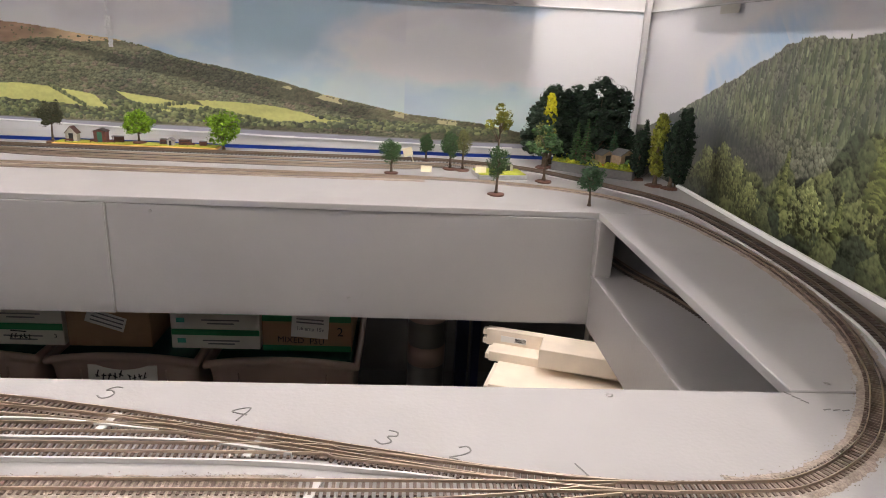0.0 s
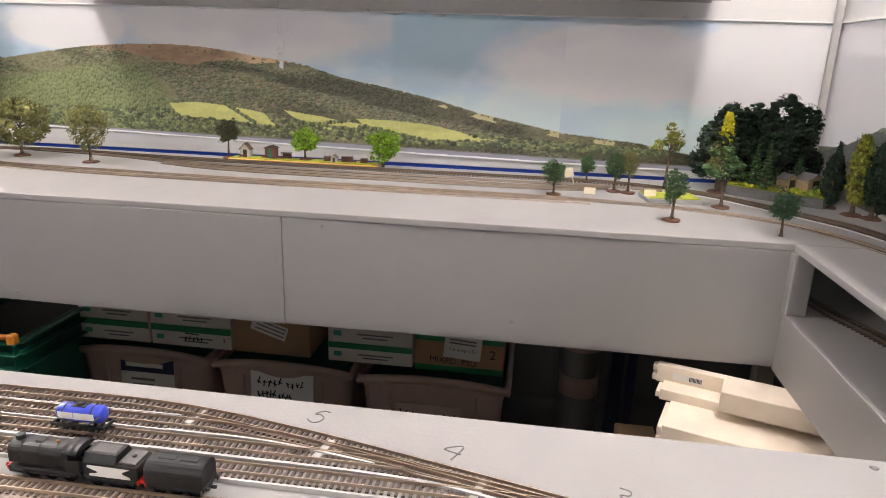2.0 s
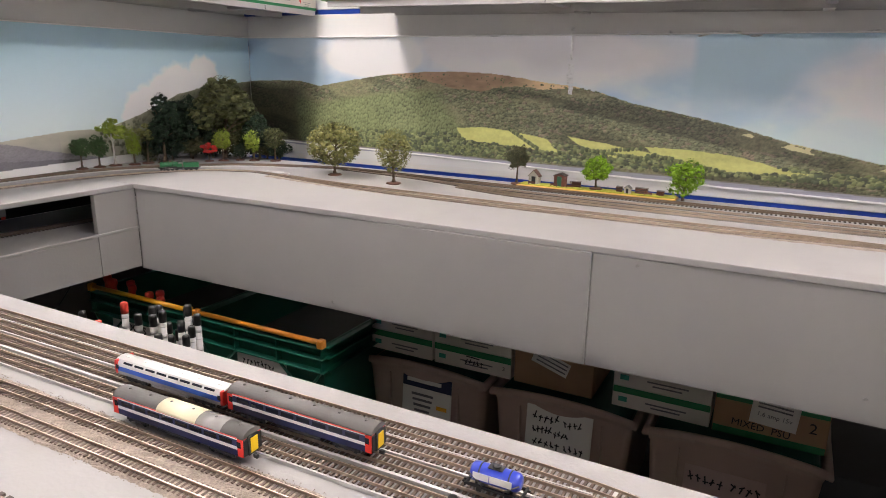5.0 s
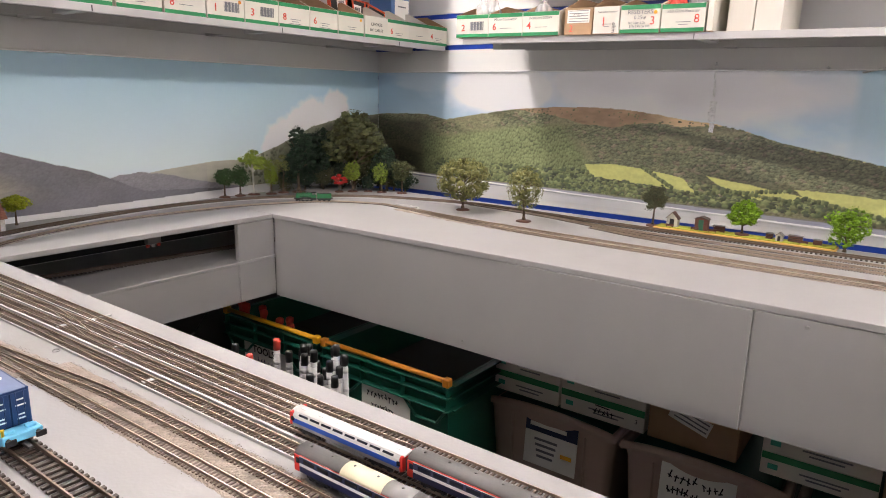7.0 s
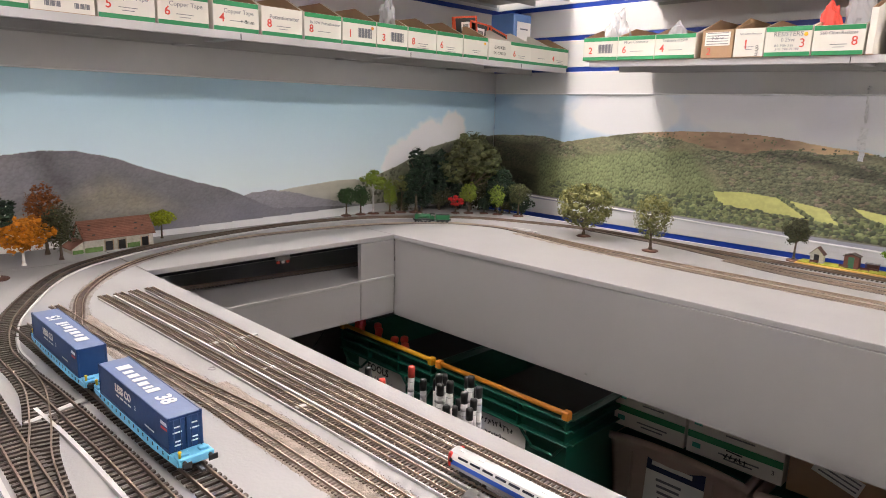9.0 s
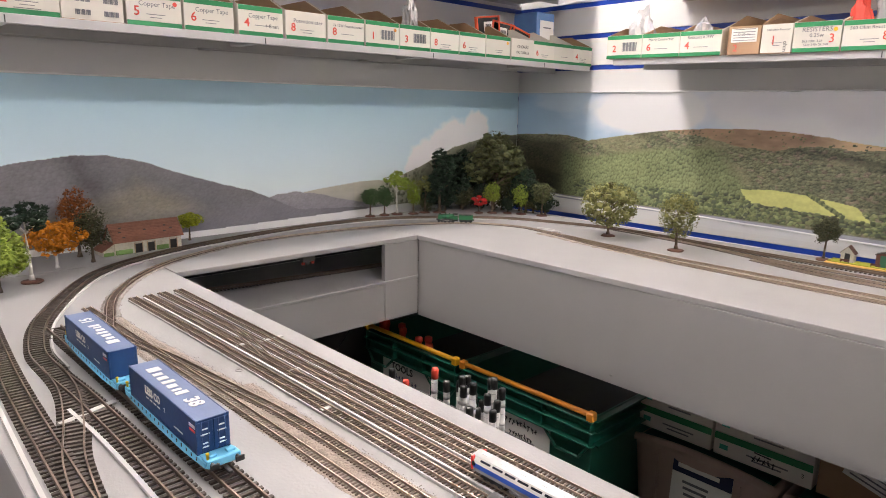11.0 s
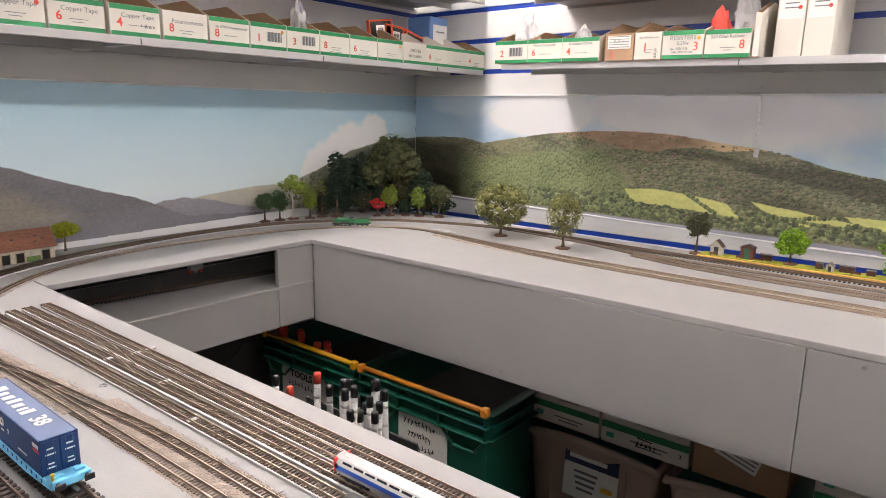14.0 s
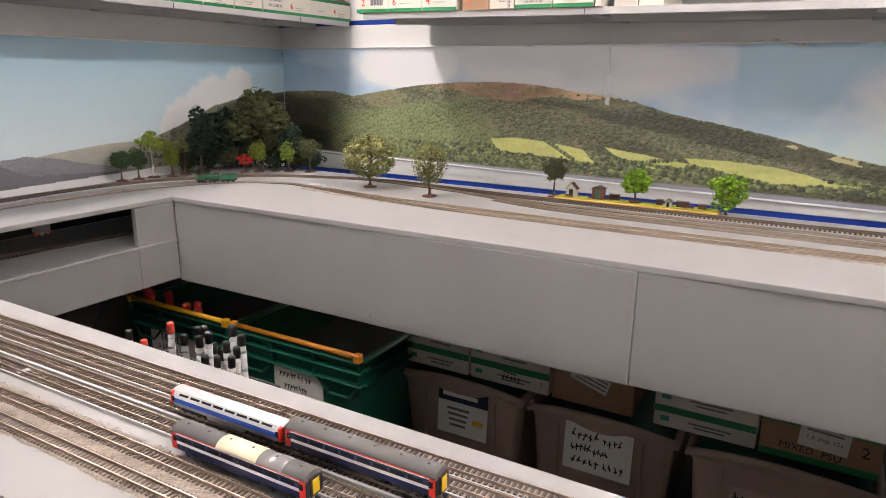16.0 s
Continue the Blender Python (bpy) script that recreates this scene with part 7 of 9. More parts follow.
def round_tender(m):
    """A black tank-like tender with a rounded top and two long recessed hatches."""
    w = thing("round_tender", m, "black model tender wagon with a rounded ribbed top", "model wagon")
    bm = bmesh.new()
    hull(bm, 0.0086, 0.0072, 0.0208, 0.0060, -0.0175, 0.0175)
    part("body", bm, MATS["loco_black"], w)
    for xa in (-0.0120, 0.0015):
        bm = bmesh.new()
        box(bm, xa, xa + 0.0105, -0.0022, 0.0022, 0.0205, 0.0213, 0.0003)
        part("hatch", bm, MATS["chassis"], w)
    for q in (-1, 1):
        bm = bmesh.new()
        box(bm, -0.0172, 0.0172, q * 0.0087 - 0.0003, q * 0.0087 + 0.0003, 0.0140, 0.0146)
        part("side_beading", bm, MATS["loco_black"], w)
    rolling_base(w, -0.0175, 0.0175, (-0.0105, 0, 0.0105), 0.0036, (-1,))
    return w


austere_engine(pose(-0.3640, 0.5325, DECK, 0, 0, 0.5) @ Matrix.Scale(1.1, 4))
slab_tender(pose(-0.3182, 0.5315, DECK, 0, 0, -0.5) @ Matrix.Scale(1.1, 4))
round_tender(pose(-0.2755, 0.5315, DECK, 0, 0, 0.5) @ Matrix.Scale(1.1, 4))


def container_wagon(x0, x1, y, z, number, flip, cx0, cx1):
    """A low light-blue flat wagon."""
    t = thing("flat_wagon", pose((x0 + x1) / 2, y, z), "light blue low container flat wagon with black bogies", "model wagon", "container wagons")
    h = (x1 - x0) / 2
    bm = bmesh.new()
    box(bm, -h + 0.012, h - 0.012, -0.0135, 0.0135, 0.0095, 0.0125, 0.0004)
    part("deck", bm, MATS["sky_blue"], t)
    for q in (-1, 1):
        bm = bmesh.new()
        sec = [(-h + 0.004, 0.0080), (-h + 0.030, 0.0060), (-h * 0.45, 0.0040), (h * 0.45, 0.0040), (h - 0.030, 0.0060), (h - 0.004, 0.0080), (h - 0.004, 0.0130), (-h + 0.004, 0.0130)]
        a = [bm.verts.new((x, q * 0.0150 - 0.0010, zz)) for x, zz in sec]
        b = [bm.verts.new((x, q * 0.0150 + 0.0010, zz)) for x, zz in sec]
        for k in range(8):
            bm.faces.new((a[k], a[(k + 1) % 8], b[(k + 1) % 8], b[k]))
        bm.faces.new(a[::-1])
        bm.faces.new(b)
        part("side_sill", bm, MATS["sky_blue"], t)
        for k in range(16):
            bm = bmesh.new()
            xk = -h + 0.022 + (2 * h - 0.044) * k / 15
            box(bm, xk - 0.0008, xk + 0.0008, q * 0.0161 - 0.0003, q * 0.0161 + 0.0005, 0.0085, 0.0118)
            part("lashing_hook", bm, MATS["chassis"], t)
    for s in (-1, 1):
        bm = bmesh.new()
        box(bm, min(s * (h - 0.013), s * h), max(s * (h - 0.013), s * h), -0.0155, 0.0155, 0.0085, 0.0160, 0.0008)
        for q in (-1, 1):
            box(bm, min(s * (h - 0.010), s * (h - 0.004)), max(s * (h - 0.010), s * (h - 0.004)), q * 0.0085 - 0.004, q * 0.0085 + 0.004, 0.0160, 0.0185, 0.0005)
        part("end_platform", bm, MATS["sky_blue"], t)
        for q in (-1, 1):
            bm = bmesh.new()
            tube(bm, (s * h, q * 0.0115, 0.0125), (s * (h + 0.006), q * 0.0115, 0.0125), 0.0018, 0.0018, 10)
            box(bm, min(s * (h + 0.005), s * (h + 0.0065)), max(s * (h + 0.005), s * (h + 0.0065)), q * 0.0115 - 0.0042, q * 0.0115 + 0.0042, 0.0098, 0.0152, 0.0005)
            part("buffer", bm, MATS["chassis"], t)
        bm = bmesh.new()
        box(bm, min(s * h, s * (h + 0.012)), max(s * h, s * (h + 0.012)), -0.002, 0.002, 0.005, 0.0075, 0.0004)
        part("coupling", bm, MATS["chassis"], t)
        bm = bmesh.new()
        lathe(bm, [(0.0012, 0.016), (0.0012, 0.0205), (0.0018, 0.0210), (0.0012, 0.0222)], 8, 0, (s * (h - 0.004), -0.0135, 0))
        part("brake_wheel", bm, MATS["livery_yellow"], t, "small yellow brake handle")
        bogie(t, s * (h - 0.038), 0, 0.0052, 0.0168, 0.0125)
    c = thing("freight_container", pose((cx0 + cx1) / 2, y, z + 0.0126, 0, 0, 180 if flip else 0), "dark blue model freight container with white lettering", "model container", "freight containers")
    ch, cw, ct = (cx1 - cx0) / 2, 0.0155, 0.0330
    bm = bmesh.new()
    box(bm, -ch + 0.0006, ch - 0.0006, -cw + 0.0006, cw - 0.0006, 0.0006, ct - 0.0006)
    for q in (-1, 1):
        box(bm, -ch, ch, q * (cw - 0.0005) - 0.0006, q * (cw - 0.0005) + 0.0006, 0, 0.0022, 0.0002)
        box(bm, -ch, ch, q * (cw - 0.0005) - 0.0006, q * (cw - 0.0005) + 0.0006, ct - 0.0016, ct, 0.0002)
        for s in (-1, 1):
            box(bm, s * (ch - 0.001) - 0.0010, s * (ch - 0.001) + 0.0010, q * (cw - 0.001) - 0.0010, q * (cw - 0.001) + 0.0010, 0, ct + 0.0003, 0.0002)
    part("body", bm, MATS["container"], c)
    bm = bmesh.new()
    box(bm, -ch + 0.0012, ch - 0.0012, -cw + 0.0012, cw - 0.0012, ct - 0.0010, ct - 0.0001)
    part("roof", bm, MATS["container_top"], c, "paler blue roof")
    for k in range(2):
        bm = bmesh.new()
        yk = -cw / 2 + cw * k
        box(bm, ch - 0.0004, ch + 0.0005, yk - 0.0072, yk + 0.0072, 0.0020, ct - 0.0022, 0.0002)
        for r in (-0.003, 0.003):
            tube(bm, (ch + 0.0008, yk + r, 0.0015), (ch + 0.0008, yk + r, ct - 0.0015), 0.0004, 0.0004, 6)
        part("end_door", bm, MATS["container"], c)
        for zz, ww in ((0.024, 0.006), (0.019, 0.008), (0.0105, 0.005), (0.007, 0.007)):
            plate("door_mark", ww, 0.0012, pose(ch + 0.0006, yk, zz, 90, 0, 90), MATS["livery_white"], c)
    big = ch * 0.30
    # maker's name as plain bars along the roof, then the number
    for k, (bx, bw) in enumerate(((-0.052, 0.012), (-0.039, 0.008), (-0.028, 0.009), (-0.017, 0.008), (-0.006, 0.009), (0.004, 0.006), (0.012, 0.008))):
        bm = bmesh.new()
        hh = (0.0085, 0.0062, 0.0066, 0.0082, 0.0062, 0.0060, 0.0080)[k]
        box(bm, -bw * 0.55 + 0.0007, bw * 0.55 - 0.0007, -hh * 0.80, hh * 0.80, 0, 0.0004, 0.0003)
        o = part("name_bar", bm, MATS["livery_white"], c, "white name shape")
        o.matrix_local = pose(bx * 1.15 + 0.004, (hh - 0.0085) * 0.6, ct + 0.0002)
    letters(number, 0.0195, pose(0.045, 0, ct + 0.0004), MATS["livery_white"], c, "number", squash=1.1, bold=0.0006)
    for q in (-1, 1):
        letters("LESS CO", 0.0115, pose(-0.018 * (1 if q < 0 else -1), q * (cw + 0.0003), 0.0225, 90, 0, 0 if q < 0 else 180), M["box_white"], c, "lettering", squash=0.95, bold=0.0003)
        letters("2", 0.0060, pose(0.012 * (1 if q < 0 else -1), q * (cw + 0.0003), 0.0175, 90, 0, 0 if q < 0 else 180), M["box_white"], c, "lettering")
        for k in range(4):
            plate("small_print", 0.0065, 0.0014, pose((-0.032 + 0.010 * k) * (1 if q < 0 else -1), q * (cw + 0.0003), 0.0152, 90, 0, 0 if q < 0 else 180), M["box_white"], c)
        plate("side_mark", 0.012, 0.0030, pose(0.078 * (1 if q < 0 else -1), q * (cw + 0.0003), 0.027, 90, 0, 0 if q < 0 else 180), MATS["livery_white"], c)
        plate("side_mark", 0.012, 0.0022, pose(0.078 * (1 if q < 0 else -1), q * (cw + 0.0003), 0.0225, 90, 0, 0 if q < 0 else 180), MATS["livery_red"], c)
        plate("small_print", 0.020, 0.0012, pose(0.045 * (1 if q < 0 else -1), q * (cw + 0.0003), 0.010, 90, 0, 0 if q < 0 else 180), M["box_white"], c)
    return t


RAIL_O = DECK + 0.0048
container_wagon(-1.100, -0.888, 0.405, RAIL_O, "38", False, -1.080, -0.909)
container_wagon(-1.322, -1.111, 0.4005, RAIL_O, "15", True, -1.311, -1.134)

# pencil marks on the near board


STROKES = {
    "5": [((0.30, 1.0), (-0.02, 0.96), (-0.22, 0.62), (0.02, 0.66), (0.26, 0.50), (0.24, 0.18), (0.0, 0.02), (-0.30, 0.16))],
    "4": [((0.30, 0.0), (0.12, 1.0), (-0.34, 0.40), (0.36, 0.52))],
    "3": [((-0.26, 0.92), (0.10, 1.0), (0.22, 0.78), (-0.04, 0.55), (0.28, 0.36), (0.08, 0.02), (-0.30, 0.08))],
    "2": [((-0.26, 0.78), (0.0, 1.0), (0.24, 0.80), (0.05, 0.40), (-0.30, 0.04), (0.0, 0.10), (0.36, 0.0))],
    "1": [((0.05, 1.0), (-0.04, 0.0))],
    "6": [((0.24, 1.0), (-0.12, 0.70), (-0.26, 0.28), (0.0, 0.0), (0.25, 0.22), (0.02, 0.44), (-0.22, 0.26))],
}


def pencil(text, x, y, size, rz):
    """A number drawn by hand, one thin bent line a stroke."""
    t = thing("pencil_mark", pose(x, y, DECK - 0.0004, 0, 0, rz), "pencilled number written on the grey board", "pencil mark", "pencil numbers")
    for points in STROKES[text]:
        p, d = smooth_path([(u * size, v * size) for u, v in points], 0.0012)
        o = sweep(p, np.stack([-d[:, 1], d[:, 0]], 1), 0, 0.0011, 0, 0.0003, "stroke")
        o.materials.append(M["pencil"])
        ob = new("stroke", o)
        ob.parent = t


for s, x, y, r in (("5", -0.213, 0.6235, -15), ("4", -0.106, 0.598, -32), ("3", 0.008, 0.568, -36), ("2", 0.062, 0.549, -30), ("1", 0.155, 0.530, 30), ("6", -1.098, 0.520, 20)):
    pencil(s, x - 0.008, y + 0.001, 0.019, r)
# a pencilled setting-out line by the corner joint
t = thing("pencil_line", pose(0, 0, DECK - 0.0006), "short dashed pencil line on the grey board", "pencil mark")
for k in range(6):
    a = (0.352 + 0.004 * k, 0.652 - 0.0065 * k) if k < 3 else (0.372 + 0.008 * (k - 3), 0.628 - 0.0005 * k)
    bm = bmesh.new()
    box(bm, -0.0035, 0.0035, -0.0006, 0.0006, 0, 0.0004)
    part("dash", bm, M["pencil"], t).matrix_local = pose(a[0], a[1], 0, 0, 0, -52 if k < 3 else 12)
for x, y in ((0.191, 0.644), (0.40, 0.672), (0.43, 0.645)):
    screw(thing("board_screw", pose(x, y, DECK - 0.0006), "small countersunk screw in the board", "screw"), pose(x, y, DECK - 0.0008))

# ---- wall shelves and their boxes ----


def wall_shelf(name, length, depth, m, label, clips=()):
    """A pressed steel tray: local x along the wall, local y from the front lip (0) back to the wall."""
    t = thing(name, m, label, "shelf", kind="structure")
    bm = bmesh.new()
    box(bm, 0, length, 0.001, depth, -0.0015, 0, 0.0004)
    part("tray", bm, M["shelf"], t)
    bm = bmesh.new()
    box(bm, 0, length, 0, 0.0016, -0.015, 0.001, 0.0006)
    box(bm, 0, length, 0.0016, 0.012, -0.015, -0.0135, 0.0004)
    part("front_lip", bm, M["shelf"], t)
    bm = bmesh.new()
    box(bm, 0, length, depth - 0.0016, depth, -0.010, -0.0015, 0.0006)
    box(bm, 0, length, depth * 0.45, depth * 0.45 + 0.0016, -0.020, -0.0015, 0.0004)
    part("back_flange", bm, M["shelf"], t)
    for x in clips:
        bm = bmesh.new()
        box(bm, x - 0.001, x + 0.001, -0.0006, 0.0006, -0.014, -0.002)
        part("joint_slot", bm, M["black"], t)
        bm = bmesh.new()
        box(bm, x - 0.012, x + 0.012, 0.02, depth - 0.002, -0.012, -0.0016, 0.001)
        part("bracket", bm, M["shelf"], t)
    return t


LZ, BZ = 1.5135, 1.5055
wall_shelf("wall_shelf_west", 1.90, XL * -1 - 1.700 - 0.008, pose(-1.6985, 0.18, LZ, 0, 0, 90), "long grey steel wall shelf carrying stock boxes", (0.25, 0.72, 1.20, 1.66))
wall_shelf("wall_shelf_north", 1.76, YB - 1.752 - 0.008, pose(-1.398, 1.752, BZ, 0, 0.7), "long grey steel wall shelf carrying stock boxes", (0.62, 1.2))
wall_shelf("wall_shelf_west_top", 1.90, XL * -1 - 1.700 - 0.008, pose(-1.6985, 0.18, 1.742, 0, 0, 90), "upper grey steel wall shelf", (0.5, 1.3))
wall_shelf("wall_shelf_north_top", 1.76, YB - 1.752 - 0.008, pose(-1.398, 1.752, 1.700), "upper grey steel wall shelf", (0.62,))
wall_shelf("wall_shelf_east", 1.55, 0.332, pose(XR - 0.340, 1.74, 1.515, 0, 0, -90), "grey steel wall shelf on the side wall", (0.4,))


def bin_box(m, w, h, label, d=0.30, rear=0.105, sides="box_white", front="box_white", band="box_green", text=(), red="", barcode=False, lines=2, bands=(1, 1), dot="", group="stock boxes"):
    """An open-fronted card stock box: a low labelled front, sides rising to the back. Local x across, y back, z up."""
    t = thing("stock_box", m, label, "stock box", group)
    k = 0.0016
    bm = bmesh.new()
    box(bm, 0, w, 0, d, 0, k)
    part("bottom", bm, M["card"], t)
    bm = bmesh.new()
    box(bm, 0, w, 0, k, k, h)
    part("front_panel", bm, M[front], t)
    bm = bmesh.new()
    box(bm, 0, w, d - k, d, k, rear)
    part("back_panel", bm, M["card"], t)
    for x in (0, w - k):
        bm = bmesh.new()
        prism(bm, [(k, k), (d - k, k), (d - k, rear), (0.085, rear), (k, h)], x, x + k)
        part("side_panel", bm, M["card"], t)
        bm = bmesh.new()
        xo = -0.0004 if x == 0 else w
        prism(bm, [(k, k), (d - k, k), (d - k, rear), (0.085, rear), (k, h)], xo, xo + 0.0004)
        part("side_print", bm, M[sides], t)
    f = pose(0, 0, 0, 90)   # label plane: x across, y up, facing the room

    def on(x, z, off=0.0006):
        return pose(x, -off, z, 90)

    if band:
        if bands[0]:
            plate("top_band", w - 0.001, 0.0095, on(w / 2, h - 0.0052, 0.0001), M[band], t, "green printed band")
        if bands[1]:
            plate("bottom_band", w - 0.001, 0.0085, on(w / 2, 0.0048, 0.0001), M[band], t, "green printed band")
    for s, size, x, z, ink in text:
        letters(s, size, on(x * w, z * h), M[ink], t, "lettering")
    if red:
        letters(red, 0.024, on(w * (0.18 if not barcode else 0.22), h * 0.42, 0.0007), M["red_ink"], t, "red_number", bold=0.0003)
    if barcode:
        for j in range(14):
            plate("barcode_bar", 0.0010 + 0.0013 * ((j * 7) % 3), 0.022, on(w * 0.45 + j * 0.0031, h * 0.50), M["grey_ink"], t)
    for j in range(lines):
        plate("small_print", w * (0.34, 0.22, 0.40)[j % 3], 0.0012, on(w * 0.52, h * (0.36 - 0.09 * j)), M["grey_ink"], t)
    if dot:
        bm = bmesh.new()
        lathe(bm, [(0.0042, 0), (0.0042, 0.0003)], 16)
        part("round_sticker", bm, M[dot], t).matrix_local = on(w * 0.88, h * 0.72)
    return t


ink = "grey_ink"
FRONT_W = [
    (0.412, "2", dict(red="2", lines=3)),
    (0.516, "", dict(barcode=False, band="", lines=0)),
    (0.623, "Copper Tape", dict(red="5", dot="red_ink")),
    (0.730, "Copper Tape", dict(red="6")),
    (0.842, "Copper Tape", dict(red="4", lines=1)),
    (0.951, "Potentiometer", dict(red="8", bands=(0, 1))),
    (1.058, "1k 10W Potentiometer", dict(red="8", lines=1)),
    (1.164, "", dict(red="1", barcode=True, lines=0, dot="orange")),
    (1.268, "", dict(red="3", barcode=True, lines=0)),
    (1.372, "", dict(red="8", lines=3)),
    (1.476, "", dict(red="6", lines=3)),
    (1.581, "", dict(red="", lines=2, dot="yellow")),
    (1.688, "", dict(red="", lines=0, band="box_green", bands=(0, 1))),
    (1.788, "", dict(red="6", lines=2)),
    (1.888, "", dict(red="", lines=1)),
    (1.988, "", dict(red="4", lines=3)),
]
for y, word, kw in FRONT_W:
    tx = []
    if word:
        size = 0.0125 if len(word) < 14 else 0.0088
        tx = [(word, size, 0.55, 0.66, ink)]
    wd = 0.1015
    b = bin_box(pose(-1.701, y, LZ + 0.0005, 0, 0, 90), wd, 0.0605, "white card stock box with green bands and " + ("a red number" if kw.get("red") else "a printed label"), rear=0.098, text=tx, **kw)
    if y == 0.516:
        for r in range(2):
            for c in range(2):
                for j in range(9):
                    plate("barcode_bar", 0.0012 + 0.0010 * ((j * 5) % 3), 0.009, pose(0.022 + 0.047 * c + 0.0029 * j, -0.0006, 0.014 + 0.022 * r, 90), M["grey_ink"], b)
        letters("5", 0.022, pose(0.045, -0.0007, 0.052, 90), M["red_ink"], b, "red_number")
    if y == 1.688:
        letters("CHOKES", 0.013, pose(0.05, -0.0006, 0.038, 90), M["black_ink"], b, "lettering")
        letters("DC CABLES", 0.011, pose(0.05, -0.0006, 0.022, 90), M["black_ink"], b, "lettering")
    if y == 0.842:
        letters("+ 8mm", 0.011, pose(0.075, -0.0006, 0.022, 90), M["black_ink"], b, "lettering")

NB = BZ + 0.0008
ROW_N = [
    (-1.415, 0.103, 0.058, "", dict(red="2", barcode=True, lines=0)),
    (-1.311, 0.102, 0.058, "Micro Connector", dict(red="6", lines=1)),
    (-1.208, 0.102, 0.058, "Resistors 0.25W", dict(red="4", lines=1)),
    (-0.948, 0.093, 0.062, "RESISTERS", dict(red="", lines=0, dot="yellow")),
    (-0.852, 0.095, 0.060, "560 Ohm Resistor", dict(red="", lines=2)),
]
for x, w, h, word, kw in ROW_N:
    size = 0.0135 if word == "RESISTERS" else 0.0095
    tx = [(word, size, 0.5, 0.74, ink)] if word else []
    if word == "RESISTERS":
        tx += [("0.25w", 0.0115, 0.5, 0.55, ink), ("3", 0.026, 0.82, 0.42, "red_ink")]
        tx += [("3k3 100r 3.2k", 0.0072, 0.42, 0.36, ink), ("510r 390r 2k 200", 0.0068, 0.5, 0.24, ink)]
    if word.startswith("560"):
        tx += [("8", 0.026, 0.82, 0.45, "red_ink")]
    bin_box(pose(x, 1.7455, NB - 0.0122 * (x + 1.398), 0, 0.7), w, h, "white card stock box with green bands and red number", rear=0.085, text=tx, **kw)
b = bin_box(pose(-1.090, 1.7455, NB - 0.0038, 0, 0.7), 0.072, 0.062, "worn brown card box with a torn paper label", rear=0.095, sides="card", front="card", band="", lines=0)
plate("torn_label", 0.058, 0.030, pose(0.036, -0.0003, 0.042, 90), M["paper"], b, "torn paper label")
letters("0.25 w", 0.010, pose(0.036, -0.0008, 0.044, 90), M["grey_ink"], b, "lettering")
letters("2", 0.022, pose(0.018, -0.0008, 0.014, 90), M["red_ink"], b, "red_number")
for k in range(5):
    plate("small_print", 0.05, 0.0015, pose(0.036, -0.0008, 0.031 + 0.006 * k, 90), M["grey_ink"], b)
b = bin_box(pose(-1.015, 1.7455, NB - 0.0047, 0, 0.7), 0.064, 0.062, "white card box with sideways print", rear=0.085, band="", lines=2)
letters("1", 0.028, pose(0.026, -0.0007, 0.027, 90), M["red_ink"], b, "red_number")
letters("560 Ohm Resistor", 0.0065, pose(0.035, -0.0007, 0.050, 90), M["grey_ink"], b, "lettering")
letters("ohm", 0.013, pose(0.052, -0.0007, 0.014, 90, 90), M["black_ink"], b, "lettering")


def upright_box(m, w, d, h, label, material, marks=True):
    t = thing("carton", m, label, "carton", "upright cartons")
    bm = bmesh.new()
    box(bm, 0, w, 0, d, 0, h, 0.001)
    part("body", bm, M[material], t)
    if marks:
        plate("carton_label", w * 0.86, 0.05, pose(w / 2, -0.0004, h * 0.62, 90), M["paper"], t)
        for k in range(3):
            plate("small_print", w * 0.5, 0.0022, pose(w / 2, -0.0010, h * 0.60 + 0.009 * k, 90), M["grey_ink"], t)
        bm = bmesh.new()
        lathe(bm, [(0.004, 0), (0.004, 0.0003)], 14)
        part("round_sticker", bm, M["red_ink"], t).matrix_local = pose(w * 0.8, -0.0010, h * 0.60, 90)
    return t


bin_box(pose(-0.752, 1.7455, NB - 0.0078, 0, 0.7), 0.012, 0.09, "white card box side standing on edge", rear=0.12, band="", lines=0)
upright_box(pose(-0.718, 1.775, NB - 0.0083, 0, 0.7), 0.053, 0.20, 0.165, "tall white card carton with a paper label", "box_white")
upright_box(pose(-0.663, 1.775, NB - 0.0090, 0, 0.7), 0.053, 0.20, 0.165, "tall white card carton with a paper label", "box_white")
for k, (y, z, m) in enumerate(((1.52, 1.744, "box_white"), (1.66, 1.744, "box_white"), (1.80, 1.744, "box_green"), (1.94, 1.744, "box_white"))):
    bin_box(pose(-1.701, y, z, 0, 0, 90), 0.13, 0.055, "white card stock box with green bands on the upper shelf", text=(), lines=2, red="")
    if k > 1:
        break

# see-through bags poking out of the boxes
def clear_plastic():
    m = bpy.data.materials.new("clear_bag")
    m.use_nodes = True
    b = m.node_tree.nodes["Principled BSDF"]
    b.inputs["Base Color"].default_value = (0.85, 0.85, 0.85, 1)
    b.inputs["Roughness"].default_value = 0.12
    b.inputs["Alpha"].default_value = 0.38
    return m


BAG = clear_plastic()


